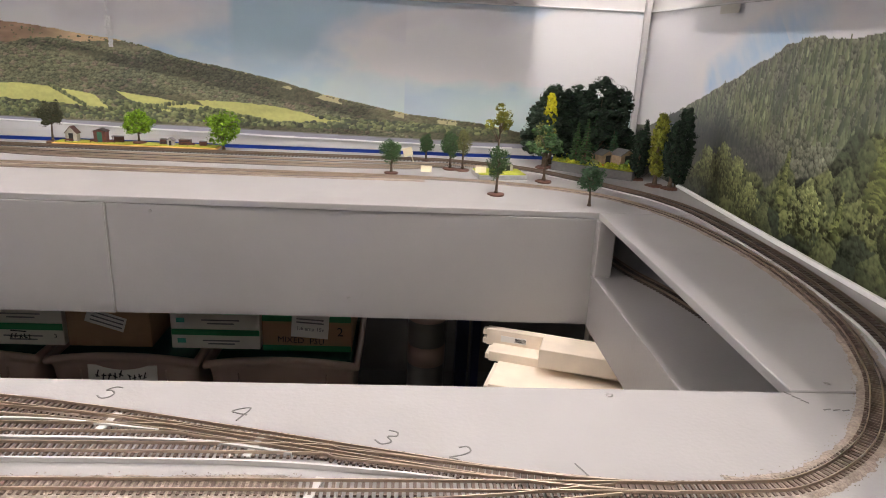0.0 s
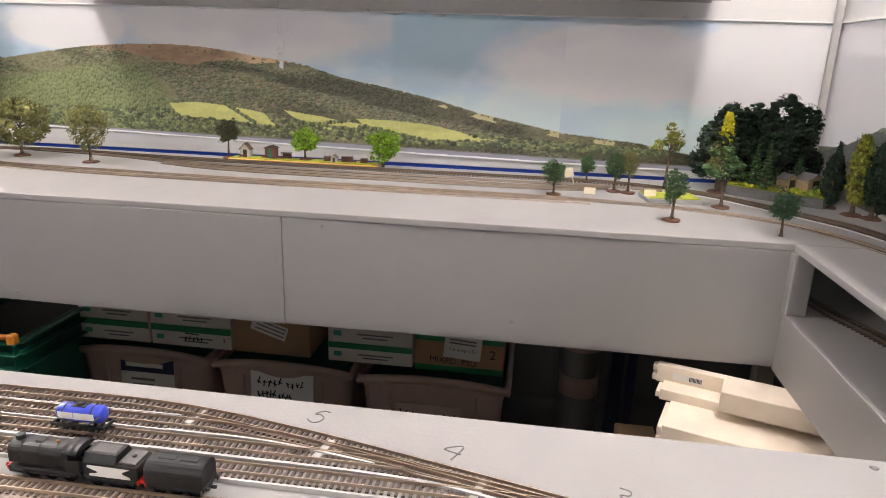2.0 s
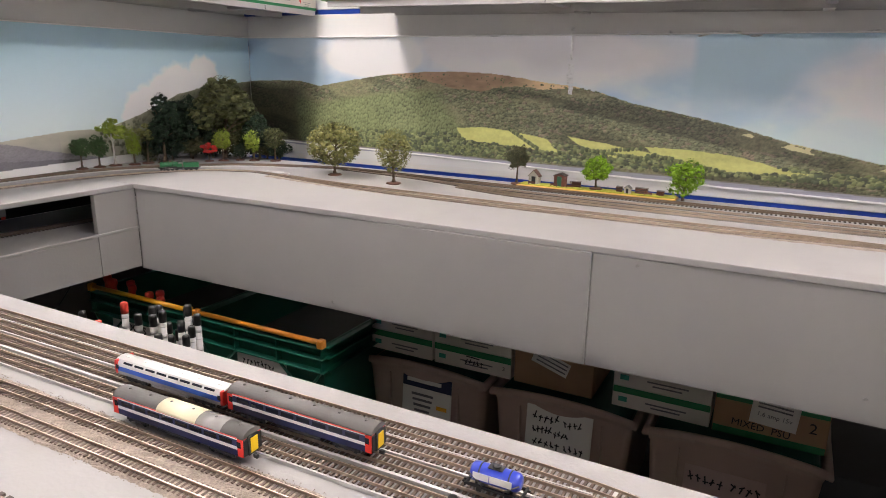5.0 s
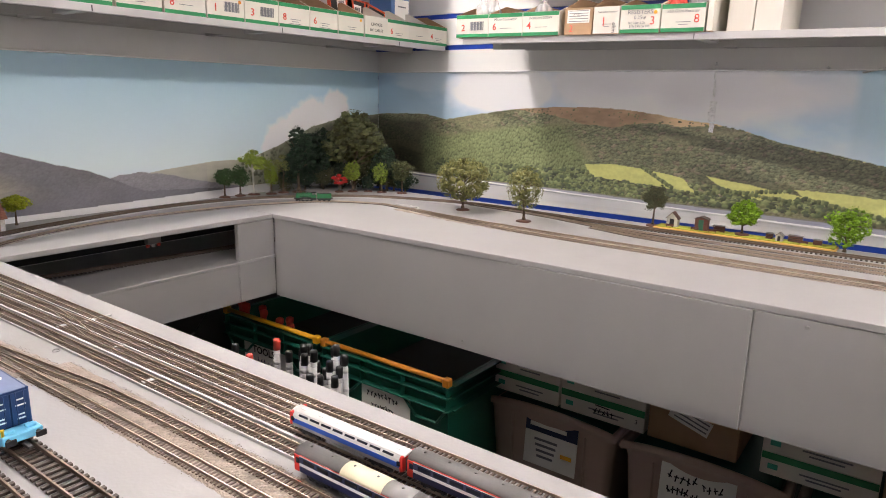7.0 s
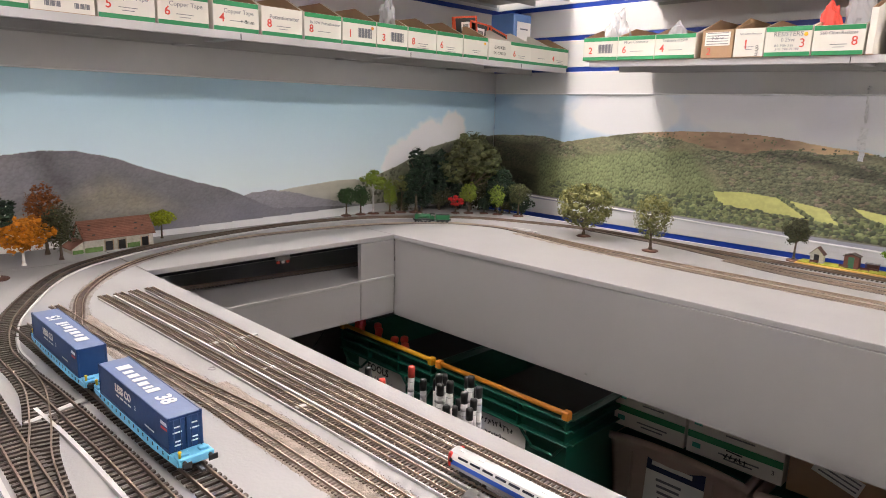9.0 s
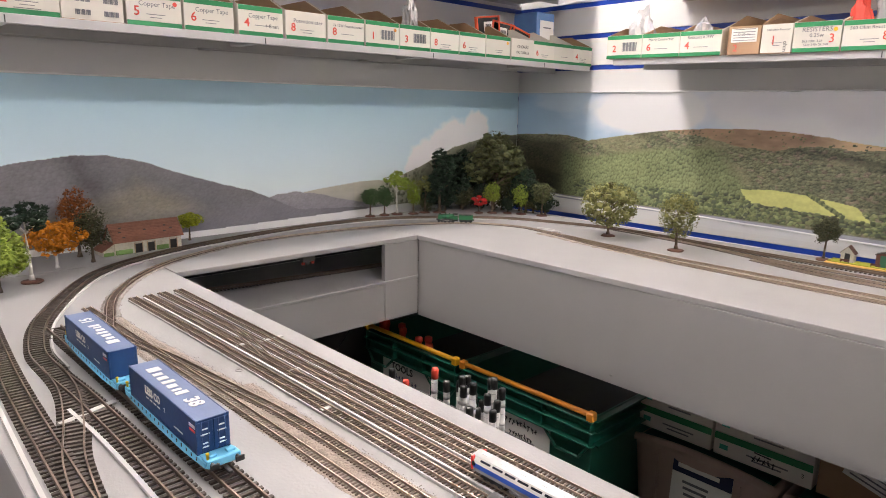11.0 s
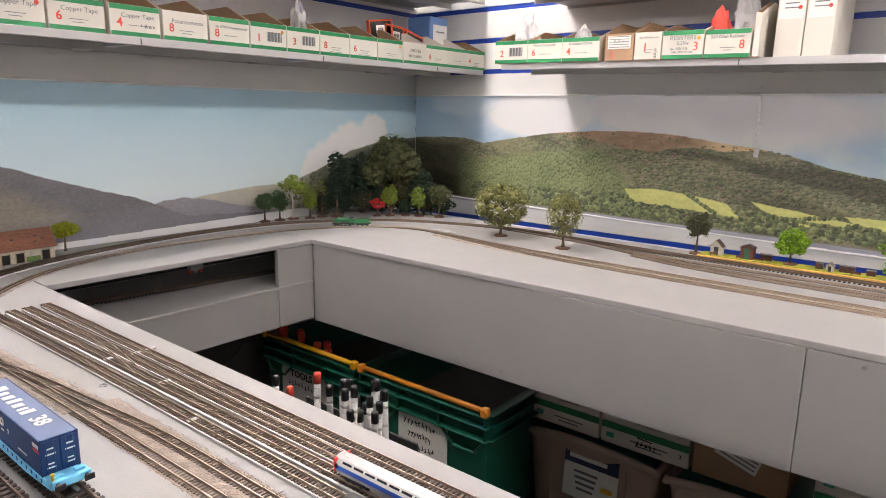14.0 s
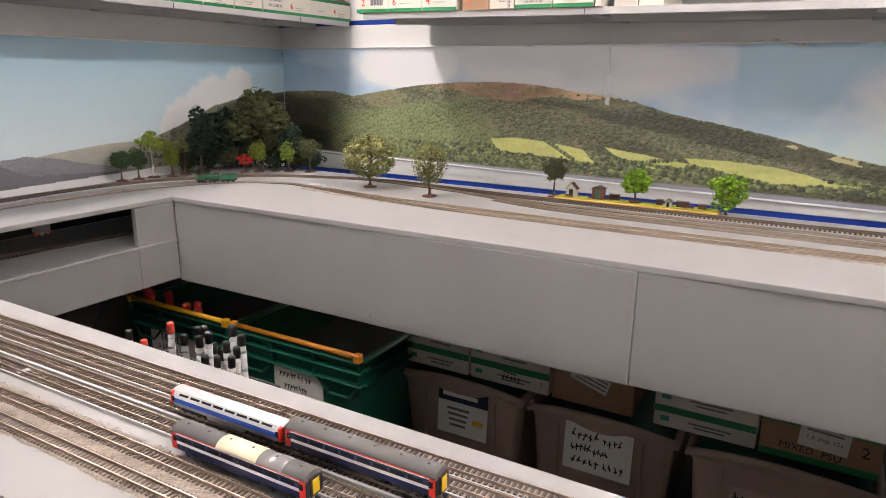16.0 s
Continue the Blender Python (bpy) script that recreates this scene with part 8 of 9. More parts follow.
def bag(x, y, z, w, h, label, material=None, seed=0):
    rng = np.random.RandomState(seed + 3)
    bm = bmesh.new()
    bmesh.ops.create_icosphere(bm, subdivisions=3, radius=1)
    for v in bm.verts:
        n = noise.noise(v.co * 2.3 + Vector((seed, 0, 0))) * 0.45 + noise.noise(v.co * 6 + Vector((0, seed, 0))) * 0.22
        v.co *= 1 + n
        v.co.x *= w / 2 * (1 - 0.35 * max(0, v.co.z))
        v.co.y *= w / 3
        v.co.z *= h / 2
        v.co.z += h / 2
    o = single("plastic_bag", bm, material or BAG, label, "plastic bag", m=pose(x, y, z))
    return o


bag(-1.345, 1.80, NB + 0.002, 0.07, 0.125, "crumpled clear plastic bag in a stock box", seed=1)
bag(-1.18, 1.80, NB, 0.06, 0.085, "crumpled clear plastic bag in a stock box", seed=2)
bag(-0.84, 1.80, NB - 0.004, 0.05, 0.11, "red plastic bag tied at the neck", M["red_ink"], seed=3)
bag(-0.79, 1.82, NB - 0.004, 0.06, 0.15, "crumpled clear plastic bag in a stock box", seed=4)
bag(-1.765, 1.355, LZ + 0.003, 0.055, 0.13, "crumpled clear plastic bag in a stock box", seed=5)
for k, (y, ang) in enumerate(((1.700, -8), (1.760, 4), (1.830, 14))):
    t = thing("blade_case", pose(-1.80, y, LZ + 0.068 - 0.012 * k, 0, ang, 90), "orange-framed black plastic case with a barcode sticker", "plastic case", "orange cases")
    for b in ((-0.05, 0.05, 0, 0.012, 0, 0.005), (-0.05, 0.05, 0, 0.012, 0.058, 0.063), (-0.05, -0.045, 0, 0.012, 0.005, 0.058), (0.045, 0.05, 0, 0.012, 0.005, 0.058)):
        bm = bmesh.new()
        box(bm, *b, 0.001)
        part("frame_bar", bm, MATS["orange_red"], t)
    bm = bmesh.new()
    box(bm, -0.045, 0.045, 0.004, 0.010, 0.005, 0.058)
    part("panel", bm, M["black"], t)
    plate("sticker", 0.036, 0.026, pose(0, 0.0036, 0.034, 90), M["paper"], t)
    for j in range(7):
        plate("barcode_bar", 0.0018, 0.012, pose(-0.010 + 0.0034 * j, 0.0030, 0.034, 90), M["black_ink"], t)
t = thing("blue_case", pose(-1.80, 1.965, LZ + 0.002, 0, 0, 90), "blue plastic case with a clear window", "plastic case")
bm = bmesh.new()
box(bm, -0.045, 0.045, 0.0, 0.10, 0, 0.165, 0.003)
part("body", bm, mat("blue_case_plastic", (0.10, 0.20, 0.42), 0.4, 0.1, 30), t)
plate("paper_insert", 0.07, 0.10, pose(0.005, -0.0005, 0.09, 90), M["paper"], t)
plate("small_print", 0.04, 0.004, pose(0.005, -0.0012, 0.118, 90), M["grey_ink"], t)

# tape scraps on the top strip of the backscene
for x, z, w, h, r in ((-0.811, 1.340, 0.020, 0.026, 3), (-0.812, 1.312, 0.022, 0.028, -8), (-0.809, 1.282, 0.015, 0.024, 5), (-0.812, 1.400, 0.007, 0.075, -2), (-0.812, 1.448, 0.010, 0.010, 12), (-0.455, 1.431, 0.060, 0.005, -14), (-0.385, 1.433, 0.055, 0.007, 10), (-0.345, 1.426, 0.030, 0.006, -4), (-0.551, 1.436, 0.012, 0.006, 30), (-1.050, 1.430, 0.035, 0.003, 0), (-0.10, 1.434, 0.03, 0.005, -8), (0.30, 1.437, 0.02, 0.006, 20)):
    rng = np.random.RandomState(int(abs(x) * 999))
    nx, nz = 7, 14
    v, f = [], []
    for j in range(nz):
        for i in range(nx):
            v.append(((i / (nx - 1) - 0.5) * w * (1 - 0.3 * rng.rand()), -0.001 - 0.0050 * rng.rand(), (j / (nz - 1) - 0.5) * h))
    for j in range(nz - 1):
        for i in range(nx - 1):
            f.append((j * nx + i, j * nx + i + 1, (j + 1) * nx + i + 1, (j + 1) * nx + i))
    me = bpy.data.meshes.new("tape_scrap")
    me.from_pydata(v, [], f)
    me.materials.append(MATS["glint_white_tape"])
    o = tagged(new("tape_scrap", me), "crinkled shiny clear tape scrap, coloured white for its glints", "adhesive tape", "tape scraps")
    o.matrix_world = pose(x, YB - 0.0125, z, 0, r)
    s = o.modifiers.new("thickness", "SOLIDIFY")
    s.thickness = 0.0003
bm = bmesh.new()
box(bm, -0.045, 0.045, -0.0003, 0, 0, 0.03)
o = single("note_card", bm, M["paper"], "pale paper strip taped above the forest backscene", "paper", m=pose(XR - 0.014, 1.60, TOP - 0.02, 0, 0, -90))

# ---- things stored under the layout ----


def stacking_crate(x0, x1, y0, bar, label):
    """A green folding-bar crate, its labelled end towards the room."""
    w, d, top, bottom = x1 - x0, 0.60, 0.725, 0.3185
    t = thing("stacking_crate", pose(x0, y0, 0), label, "storage crate", "green crates")
    k = 0.004
    g = M["crate_green"]
    taper = 0.018
    bm = bmesh.new()
    lo = [(taper, taper), (w - taper, taper), (w - taper, d - taper), (taper, d - taper)]
    hi = [(0.006, 0.006), (w - 0.006, 0.006), (w - 0.006, d - 0.006), (0.006, d - 0.006)]
    rings = []
    for c, z in ((lo, bottom), (hi, top - 0.07), (hi, top)):
        rings.append([bm.verts.new((x, y, z)) for x, y in c])
    for z, ins in ((top, k), (bottom + k, 0)):
        src = hi if z == top else lo
        rings.append([bm.verts.new((x + (k if i in (0, 3) else -k), y + (k if i in (0, 1) else -k), z)) for i, (x, y) in enumerate(src)])
    for a, b in zip(rings, rings[1:]):
        for i in range(4):
            bm.faces.new((a[i], a[(i + 1) % 4], b[(i + 1) % 4], b[i]))
    bm.faces.new(rings[0][::-1])
    bm.faces.new(rings[-1])
    bmesh.ops.recalc_face_normals(bm, faces=bm.faces[:])
    part("body", bm, g, t)
    for z in (top - 0.004, top - 0.030, top - 0.062):
        bm = bmesh.new()
        box(bm, -0.004, w + 0.004, -0.010, 0.007, z - 0.002, z + 0.002, 0.0008)
        box(bm, -0.010, 0.007, 0.007, d, z - 0.002, z + 0.002, 0.0008)
        box(bm, w - 0.007, w + 0.010, 0.007, d, z - 0.002, z + 0.002, 0.0008)
        part("rim_rib", bm, g, t)
    for j in range(4):
        bm = bmesh.new()
        xk = 0.004 + (w - 0.008) * j / 3
        box(bm, xk - 0.0015, xk + 0.0015, -0.008, 0.006, top - 0.060, top - 0.004)
        part("rim_web", bm, g, t)
    # slanted stiffeners that run down to the hand hold
    for s in (-1, 1):
        bm = bmesh.new()
        xc = w / 2
        pts = [(xc + s * 0.070, top - 0.066), (xc + s * 0.105, top - 0.100), (xc + s * 0.165, top - 0.100), (xc + s * 0.190, top - 0.066)]
        for a, b in zip(pts, pts[1:]):
            tube(bm, (a[0], -0.001, a[1]), (b[0], -0.001, b[1]), 0.0035, 0.0035, 6)
        part("stiffener", bm, g, t)
    bm = bmesh.new()
    box(bm, w / 2 - 0.060, w / 2 + 0.060, 0.0035, 0.0062, top - 0.112, top - 0.074, 0.0025)
    part("hand_hold", bm, M["screw"], t, "pale worn hand hold")
    bm = bmesh.new()
    tube(bm, (0.004, -0.002, top + 0.010), (w - 0.004, -0.002, top + 0.010), 0.0062, 0.0062, 12)
    for xx in (0.006, w - 0.006):
        box(bm, xx - 0.009, xx + 0.009, -0.011, 0.008, top - 0.004, top + 0.018, 0.003)
    part("carry_bar", bm, M[bar], t, "%s plastic carrying bar" % bar)
    bm = bmesh.new()
    tube(bm, (0.004, d - 0.02, top + 0.008), (w - 0.004, d - 0.02, top + 0.008), 0.0062, 0.0062, 10)
    part("carry_bar", bm, M[bar], t, "%s plastic carrying bar" % bar)
    # plain near-black block in place of the shade inside the crate
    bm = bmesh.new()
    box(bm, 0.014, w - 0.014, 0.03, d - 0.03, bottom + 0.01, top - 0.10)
    part("shade_block", bm, M["dark"], t, "plain dark block for the crate's shaded inside")
    return t


cr1 = stacking_crate(-1.905, -1.516, 1.312, "yellow", "green plastic stacking crate with yellow carrying bar")
cr2 = stacking_crate(-1.499, -1.099, 1.312, "orange", "green plastic stacking crate with orange carrying bar")


def crate_note(parent, w, h, x, z, rows, ty="paper"):
    n = plate("note", w, h, pose(x, 0.0045, z, 90), M[ty], parent, "white handwritten paper label", 0.0012)
    for k, (s, size, mat_) in enumerate(rows):
        yy = h * (0.36 - (0.27 if len(rows) < 4 else 0.235) * k)
        if s:
            letters(s, size, pose(-w * 0.08, yy, 0.0014), M[mat_], n, "handwriting", bold=0.0006, depth=0.0003)
        else:
            scrawl(w * size, 0.0165, pose(-w * 0.06, yy, 0.0013), M[mat_], n, 5 + int(size * 7), k)
    return n


crate_note(cr1, 0.205, 0.110, 0.175, 0.598, (("TOOLS", 0.030, "black_ink"), ("", 0.62, "navy")))
crate_note(cr2, 0.155, 0.130, 0.207, 0.590, (("", 0.66, "black_ink"), ("", 0.46, "black_ink"), ("", 0.62, "black_ink"), ("SWITCH COVERS", 0.0150, "black_ink")))
DRIVERS = ((-1.872, 1.335, 0.768), (-1.850, 1.345, 0.756), (-1.828, 1.332, 0.764), (-1.790, 1.350, 0.758), (-1.772, 1.338, 0.750), (-1.700, 1.336, 0.748), (-1.672, 1.342, 0.752), (-1.640, 1.334, 0.744))
for k, (x, y, z) in enumerate(DRIVERS):
    t = thing("screwdriver", pose(x, y, 0.6255, 3 * math.sin(k * 2.1), 4 * math.cos(k * 1.7), 40 * k), "red-handled screwdriver standing in the crate", "screwdriver", "screwdrivers")
    bm = bmesh.new()
    tube(bm, (0, 0, 0), (0, 0, z - 0.6255 - 0.045), 0.0026, 0.0026, 8)
    part("shaft", bm, M["screw"], t)
    bm = bmesh.new()
    b0 = z - 0.6255
    lathe(bm, [(0.005, b0 - 0.046), (0.0085, b0 - 0.040), (0.0075, b0 - 0.024), (0.0115, b0 - 0.012), (0.0105, b0 - 0.003), (0.005, b0)], 12)
    part("handle", bm, M["red_ink"], t, "red plastic handle")
# marker pens standing in a rack hung behind the near board
rack = thing("pen_rack", pose(0, 0, 0), "plain dark rack of marker pens behind the board edge", "pen rack")
for nm, b in (("back_plate", (-1.16, -0.91, 0.640, 0.646, 0.88, DECK - TH - 0.0012)), ("tray", (-1.16, -0.91, 0.6465, 0.870, 0.880, 0.886)), ("front_lip", (-1.16, -0.91, 0.866, 0.870, 0.8865, 0.905))):
    bm = bmesh.new()
    box(bm, *b, 0.001)
    part(nm, bm, M["dark"], rack)
PENS = [(-1.032, 0.784, 1.008, "r"), (-1.008, 0.790, 0.992, "b"), (-0.994, 0.800, 0.994, "b"), (-0.968, 0.780, 1.002, "b"), (-0.984, 0.790, 1.009, "b"), (-0.977, 0.800, 1.007, "b"), (-0.956, 0.784, 1.010, "b"), (-0.980, 0.815, 0.978, "b"), (-0.972, 0.824, 0.965, "b"), (-0.937, 0.766, 0.986, "b"), (-0.956, 0.797, 0.969, "b"), (-0.971, 0.844, 0.993, "b"), (-0.952, 0.826, 1.004, "b"), (-0.944, 0.836, 0.990, "b"), (-0.961, 0.842, 0.980, "b"), (-0.948, 0.809, 0.987, "b"), (-0.941, 0.818, 0.978, "b"), (-0.932, 0.803, 0.973, "b"), (-1.130, 0.784, 0.975, "b"), (-1.100, 0.790, 0.965, "r")]
for k, (x, y, z, c) in enumerate(PENS):
    t = thing("marker_pen", pose(x, y, 0.8865, 1.5 * math.sin(k * 5.1), 1.5 * math.cos(k * 3.7), 37 * k), "white marker pen with a %s cap" % ("red" if c == "r" else "glossy black"), "marker pen", "marker pens")
    top = z - 0.8865
    bm = bmesh.new()
    lathe(bm, [(0.0042, 0), (0.0047, 0.003), (0.0047, top - 0.016)], 14)
    part("barrel", bm, M["white_strip"], t)
    bm = bmesh.new()
    c0 = top - 0.016
    lathe(bm, [(0.0053, c0), (0.0053, c0 + 0.0125), (0.0048, c0 + 0.0155), (0.0025, c0 + 0.0165)], 14)
    part("cap", bm, M["black"] if c == "b" else M["red_ink"], t)
    for j in range(3):
        bm = bmesh.new()
        zz = c0 - 0.006 - (0.011 + 0.003 * (k % 3)) * j
        lathe(bm, [(0.00485, zz - 0.0012 - 0.004 * ((k + j) % 2)), (0.00485, zz)], 14)
        part("printed_band", bm, M["shelf"], t)


def storage_tub(x0, x1, y0, label):
    """A beige tub with a rolled rim that dips in the middle of its front."""
    w, d, top, bottom = x1 - x0, 0.42, 0.648, 0.3185
    t = thing("storage_tub", pose(x0, y0, 0), label, "storage tub", "beige tubs")
    n = 24

    def ring(inset, z, dip):
        out = []
        for i in range(n + 1):
            u = i / n
            out.append((inset + (w - 2 * inset) * u, inset, z - dip * math.sin(math.pi * u) ** 2 * 0))
        for i in range(1, 9):
            out.append((w - inset, inset + (d - 2 * inset) * i / 8, z))
        for i in range(1, n + 1):
            out.append((w - inset - (w - 2 * inset) * i / n, d - inset, z))
        for i in range(1, 8):
            out.append((inset, d - inset - (d - 2 * inset) * i / 8, z))
        return out

    bm = bmesh.new()
    rows = [ring(0.035, bottom, 0), ring(0.016, top - 0.035, 0), ring(0.012, top - 0.020, 0), ring(0.002, top - 0.018, 0), ring(0.0, top - 0.010, 0), ring(0.003, top, 0), ring(0.012, top - 0.003, 0), ring(0.016, top - 0.015, 0), ring(0.040, bottom + 0.006, 0)]
    vs = []
    for r in rows:
        line = []
        for x, y, z in r:
            u = min(max(x / w, 0), 1)
            front = 1.0 if y < d * 0.5 else 0.4
            sag = 0.020 * (2 * u - 1) ** 2 * 1.0 if z > top - 0.05 else 0
            line.append(bm.verts.new((x, y - 0.012 * math.sin(math.pi * u) * (1 if y < 0.1 else 0), z - sag * front)))
        vs.append(line)
    m = len(vs[0])
    for a, b in zip(vs, vs[1:]):
        for i in range(m):
            bm.faces.new((a[i], a[(i + 1) % m], b[(i + 1) % m], b[i]))
    bm.faces.new(vs[0][::-1])
    bm.faces.new(vs[-1])
    bmesh.ops.recalc_face_normals(bm, faces=bm.faces[:])
    part("body", bm, M["tub"], t, smooth=True)
    for xx in (0.075, w - 0.075):
        bm = bmesh.new()
        box(bm, xx - 0.002, xx + 0.002, 0.005, 0.022, bottom + 0.02, top - 0.050, 0.001)
        part("moulded_rib", bm, M["tub"], t)
    bm = bmesh.new()
    box(bm, 0.02, w - 0.02, 0.03, d - 0.02, top - 0.05, top - 0.026, 0.004)
    part("lid_insert", bm, M["crate_green"], t, "dark green inner lid")
    return t


t1 = storage_tub(-1.122, -0.782, 1.500, "beige plastic storage tub with a printed label")
t2 = storage_tub(-0.772, -0.436, 1.495, "beige plastic storage tub with a handwritten label")
t3 = storage_tub(-0.426, -0.080, 1.490, "beige plastic storage tub with a faded label")
lb = plate("label", 0.135, 0.120, pose(0.182, 0.0040, 0.552, 86), M["paper"], t1, "printed paper label with a navy band", 0.0012)
plate("navy_band", 0.135, 0.036, pose(0, 0.042, 0.0012), M["navy"], lb)
plate("name_bar", 0.095, 0.010, pose(-0.008, 0.042, 0.0018), M["paper"], lb)
for k in range(4):
    plate("text_bar", 0.06 - 0.006 * k, 0.006, pose(-0.012, 0.006 - 0.014 * k, 0.0013), M["grey_ink"], lb)
plate("yellow_tag", 0.028, 0.010, pose(0.042, -0.018, 0.0013), M["yellow"], lb)
lb = plate("label", 0.150, 0.110, pose(0.168, 0.0030, 0.556, 86), M["paper"], t2, "white handwritten label", 0.0012)
for k, (a, b) in enumerate(((0.115, -0.006), (0.085, -0.020), (0.120, -0.002))):
    scrawl(a * 0.55, 0.019, pose(b - a * 0.2, 0.030 - 0.030 * k, 0.0013), M["black_ink"], lb, 5, k)
    scrawl(a * 0.40, 0.017, pose(b + a * 0.32, 0.028 - 0.030 * k, 0.0013), M["black_ink"], lb, 4, k + 9)
lb = plate("label", 0.150, 0.075, pose(0.165, 0.0045, 0.532, 86), M["tub_label"], t3, "faded pinkish label", 0.0012)
scrawl(0.070, 0.020, pose(-0.034, 0.012, 0.0013), M["black_ink"], lb, 5, 3)
scrawl(0.055, 0.020, pose(0.040, 0.012, 0.0013), M["black_ink"], lb, 4, 5)


def flat_carton(x0, x1, z0, z1, y, label, style):
    t = thing("storage_carton", pose(x0, y, z0), label, "storage carton", "flat cartons")
    w, h = x1 - x0, z1 - z0
    bm = bmesh.new()
    box(bm, 0, w, 0, 0.26, 0, h, 0.001)
    part("body", bm, M["card" if style in ("brown", "psu") else "box_white"], t)
    if style == "green":
        plate("band", w - 0.002, h * 0.30, pose(w / 2, -0.0002, h * 0.84, 90), M["box_green"], t, "dark green printed band")
        for k in range(2):
            plate("text_bar", w * (0.42 - 0.12 * k), 0.0032, pose(w * 0.56, -0.0006, h * (0.42 - 0.16 * k), 90), M["grey_ink"], t)
        plate("green_tag", 0.018, 0.011, pose(0.022, -0.0006, h * 0.40, 90), M["teal"], t)
    return t


CY = 1.515
for x0, x1, z0, z1, st, lab in (
    (-1.108, -0.932, 0.6490, 0.7010, "green", "flat white carton with a green band"),
    (-1.108, -0.932, 0.7015, 0.7530, "green", "flat white carton with a green band"),
    (-0.926, -0.728, 0.6490, 0.7010, "green", "flat white carton with a green band and scribbled word"),
    (-0.926, -0.728, 0.7015, 0.7530, "green", "flat white carton with a green band"),
    (-0.720, -0.540, 0.6490, 0.7500, "brown", "plain brown carton with a slanted paper label"),
    (-0.497, -0.303, 0.6490, 0.6960, "green", "flat white carton with a green band"),
    (-0.497, -0.303, 0.6965, 0.7480, "green", "flat white carton with a green band"),
    (-0.297, -0.100, 0.6490, 0.7420, "psu", "brown and green carton with a taped paper label"),
):
    c = flat_carton(x0, x1, z0, z1, CY - (0.004 if st == "psu" else 0), lab, st)
    if st == "brown":
        plate("paper_label", 0.085, 0.034, pose(0.085, -0.0004, 0.064, 90, 18), M["paper"], c)
        for k in range(3):
            plate("text_bar", 0.07, 0.003, pose(0.085 + 0.003 * k, -0.0010, 0.055 + 0.009 * k, 90, 18), M["grey_ink"], c)
    if st == "psu":
        plate("band", 0.195, 0.020, pose(0.0985, -0.0002, 0.082, 90), M["box_green"], c, "green printed band")
        plate("band", 0.195, 0.014, pose(0.0985, -0.0002, 0.0075, 90), M["box_green"], c, "green printed band")
        plate("paper_label", 0.082, 0.056, pose(0.106, -0.0008, 0.062, 90, 4), M["paper"], c)
        letters("1.6 amp 15v", 0.0125, pose(0.106, -0.0014, 0.055, 90, 4), M["grey_ink"], c, "lettering")
        for k in range(2):
            plate("text_bar", 0.06, 0.0032, pose(0.106, -0.0014, 0.070 + 0.008 * k, 90, 4), M["grey_ink"], c)
        letters("MIXED  PSU", 0.020, pose(0.085, -0.0006, 0.026, 90, 3), M["black_ink"], c, "handwriting")
        letters("2", 0.030, pose(0.172, -0.0006, 0.048, 90), M["black_ink"], c, "handwriting")
    if x0 == -0.926 and z0 < 0.66:
        scrawl(0.050, 0.015, pose(0.105, -0.0007, 0.021, 90), M["black_ink"], c, 5, 2)
        plate("writing_bar", 0.034, 0.0028, pose(0.102, -0.0007, 0.033, 90, 4), M["black_ink"], c)
        letters("3", 0.014, pose(0.180, -0.0007, 0.022, 90), M["black_ink"], c, "lettering")

# jars and timber by the other end
for x, r, top in ((0.073, 0.045, 0.715),):
    t = thing("storage_jar", pose(x, 1.62, 0.3185), "grey translucent storage jar with a paper label", "storage jar", "jars")
    bm = bmesh.new()
    lathe(bm, [(r * 0.92, 0), (r, 0.01), (r, top - 0.40), (r * 1.03, top - 0.385), (r * 1.03, top - 0.34), (r * 0.9, top - 0.325)], 28)
    part("body", bm, M["jar"], t, smooth=True)
    bm = bmesh.new()
    lathe(bm, [(r * 1.02, 0), (r * 1.05, 0.004), (r * 1.05, 0.020), (r * 0.95, 0.024)], 28, 0, (0, 0, top - 0.342))
    part("lid", bm, M["tub"], t)
    bm = bmesh.new()
    lathe(bm, [(r * 1.012, top - 0.40 - 0.055), (r * 1.012, top - 0.40 - 0.005)], 28)
    part("paper_label", bm, M["tub"], t)
for k, (x, w) in enumerate(((0.150, 0.03), (0.190, 0.02))):
    bm = bmesh.new()
    box(bm, x, x + w, 1.66, 1.70, 0.3185, 0.80, 0.002)
    single("dark_pole", bm, M["navy"], "dark blue upright offcut behind the timber", "offcut")

WOOD = pose(0.1755, 1.2810, 0.1756, 0, 0, -19) @ Matrix.Scale(0.868, 4)


def timber(u0, u1, v0, v1, z0, z1, label, notches=()):
    """A squared pine piece; u runs along it, v back from its face."""
    t = thing("pine_piece", WOOD @ pose(u0, v0, z0), label, "timber", "pine pieces")
    bm = bmesh.new()
    box(bm, 0, u1 - u0, 0, v1 - v0, 0, z1 - z0, 0.0012)
    part("plank", bm, M["wood"], t)
    for z in notches:
        bm = bmesh.new()
        box(bm, -0.008, 0.0, 0.0005, v1 - v0 - 0.0005, z, z + 0.012, 0.0008)
        part("finger_joint", bm, M["wood"], t)
    return t


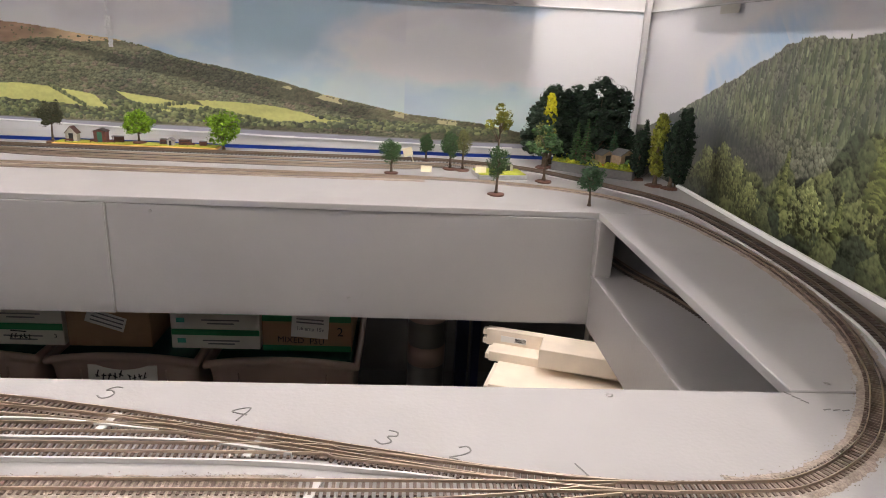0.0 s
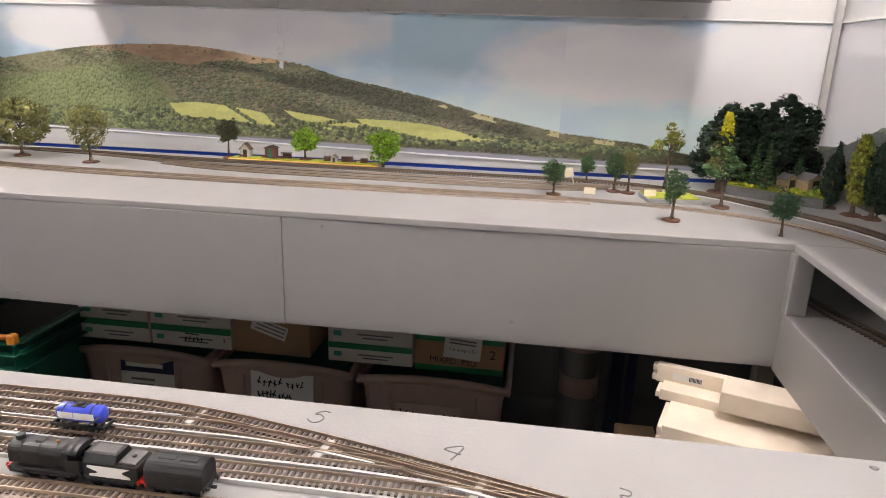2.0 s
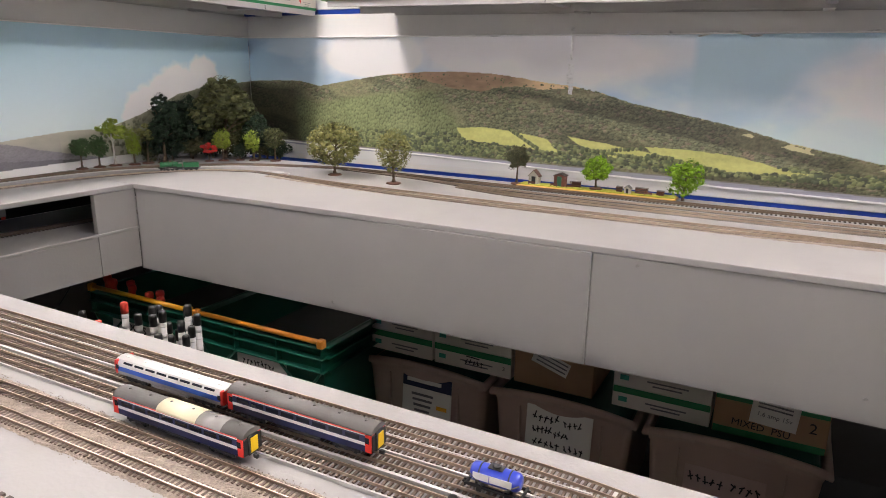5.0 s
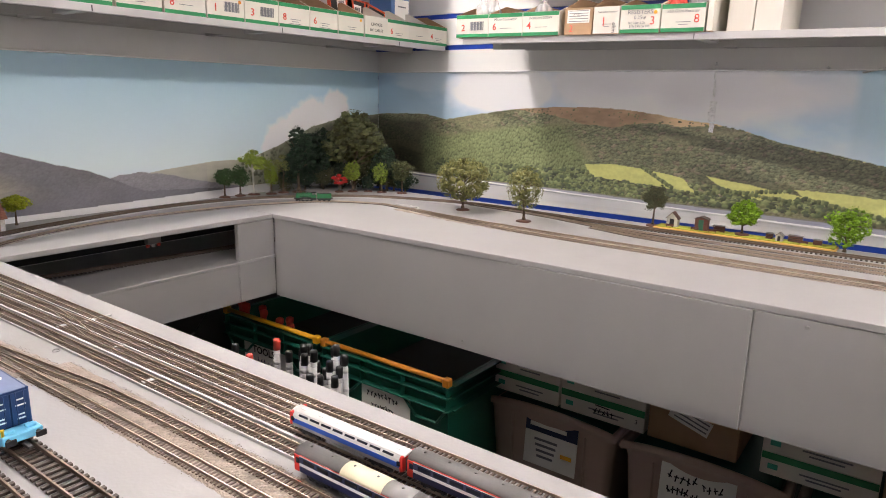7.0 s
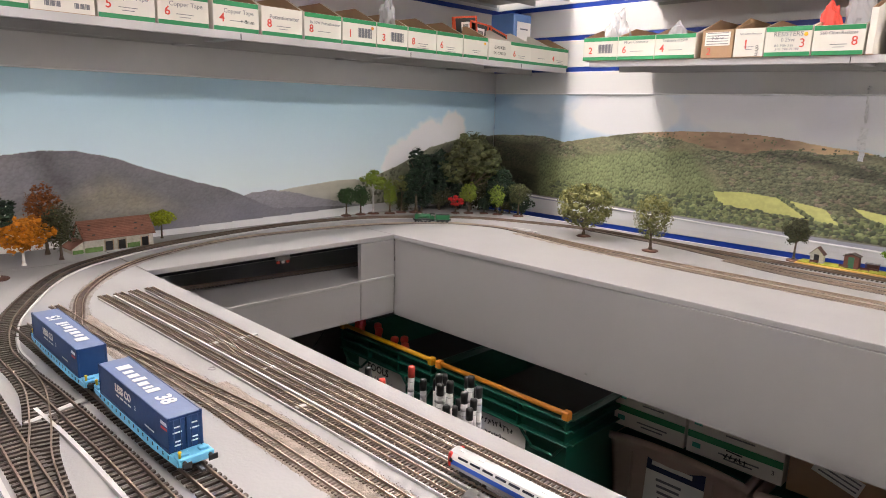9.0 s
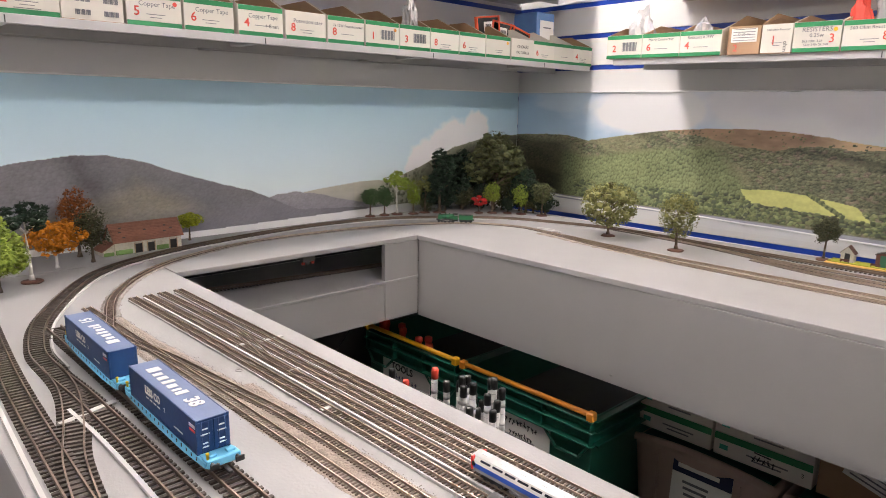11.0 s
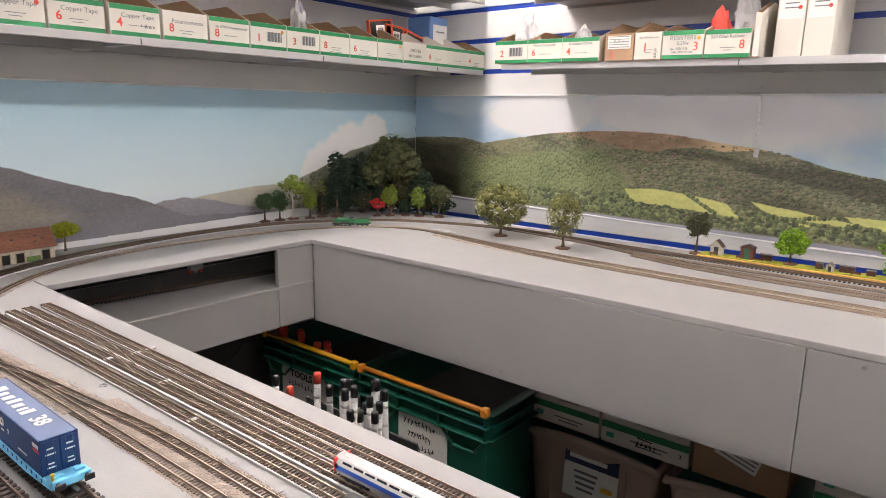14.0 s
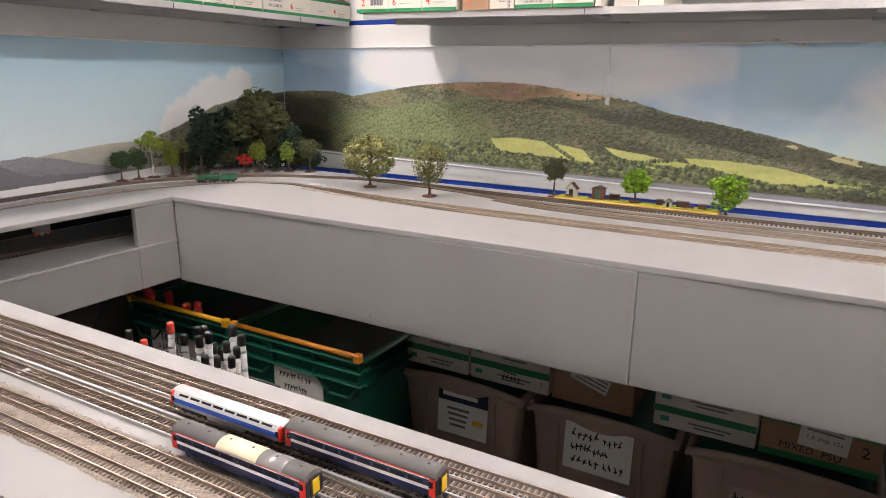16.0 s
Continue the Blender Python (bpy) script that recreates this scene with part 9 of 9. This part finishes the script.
timber(-0.004, 0.42, 0.000, 0.020, 0.705, 0.742, "pale pine board on edge with a barcode sticker", (0.002, 0.022))
timber(0.012, 0.40, -0.045, -0.001, 0.690, 0.712, "pale bare pine strip", (0.004,))
timber(0.034, 0.42, -0.150, -0.046, 0.655, 0.694, "wide pale bare pine plank", (0.004, 0.022))
timber(0.072, 0.40, -0.235, -0.151, 0.600, 0.655, "wide pale bare pine plank", ())
timber(0.120, 0.42, -0.080, -0.006, 0.7125, 0.752, "short thick pale pine block", ())
bc = thing("barcode_sticker", WOOD @ pose(0.055, -0.0004, 0.724, 90), "small printed barcode sticker on a pine board", "sticker")
plate("sticker", 0.055, 0.014, pose(0, 0, 0), M["paper"], bc)
for j in range(10):
    plate("barcode_bar", 0.0014, 0.009, pose(0.004 + 0.0024 * j, 0, 0.0004), M["black_ink"], bc)
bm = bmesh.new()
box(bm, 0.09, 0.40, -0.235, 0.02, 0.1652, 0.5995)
single("timber_stand", bm, M["dark"], "plain dark block under the pine", "offcuts", m=WOOD)
bm = bmesh.new()
box(bm, 0.13, 0.205, 1.34, 1.40, 0.3185, 0.630, 0.002)
single("small_box", bm, M["card"], "small brown card box beside the timber", "carton")

# the point switch hanging under the left opening and the loose cable
t = thing("signal_relay", pose(-1.712, 0.995, 1.0), "small grey terminal block with red and white wires", "terminal block")
bm = bmesh.new()
box(bm, -0.008, 0.008, -0.016, 0.016, 0.010, 0.0278, 0.001)
part("block", bm, M["edge"], t)
for k, c in enumerate(("red_ink", "white_strip", "red_ink")):
    bm = bmesh.new()
    box(bm, 0.004, 0.0085, -0.020 + 0.013 * k, -0.012 + 0.013 * k, 0.004, 0.0105, 0.001)
    part("terminal", bm, M[c], t)
t = thing("signal_relay", pose(0.43, 0.99, 0.998), "small grey terminal block with red and white wires", "terminal block")
bm = bmesh.new()
box(bm, -0.010, 0.010, -0.022, 0.022, 0.004, 0.030, 0.001)
part("block", bm, M["shelf"], t)
bm = bmesh.new()
box(bm, -0.012, -0.0095, -0.01, 0.012, -0.002, 0.007, 0.001)
part("terminal", bm, M["red_ink"], t)
cu = bpy.data.curves.new("cable", "CURVE")
cu.dimensions, cu.bevel_depth = "3D", 0.0022
sp = cu.splines.new("BEZIER")
cp = [(-1.66, 0.95, 0.82), (-1.72, 1.02, 0.75), (-1.80, 1.12, 0.72), (-1.86, 1.26, 0.80)]
sp.bezier_points.add(len(cp) - 1)
for p, c in zip(sp.bezier_points, cp):
    p.co, p.handle_left_type, p.handle_right_type = c, "AUTO", "AUTO"
tmp = bpy.data.objects.new("cable", cu)
me = bpy.data.meshes.new_from_object(tmp)
bpy.data.objects.remove(tmp)
me.materials.append(M["black"])
tagged(new("cable", me), "thin black loose cable hanging below the panel", "cable")
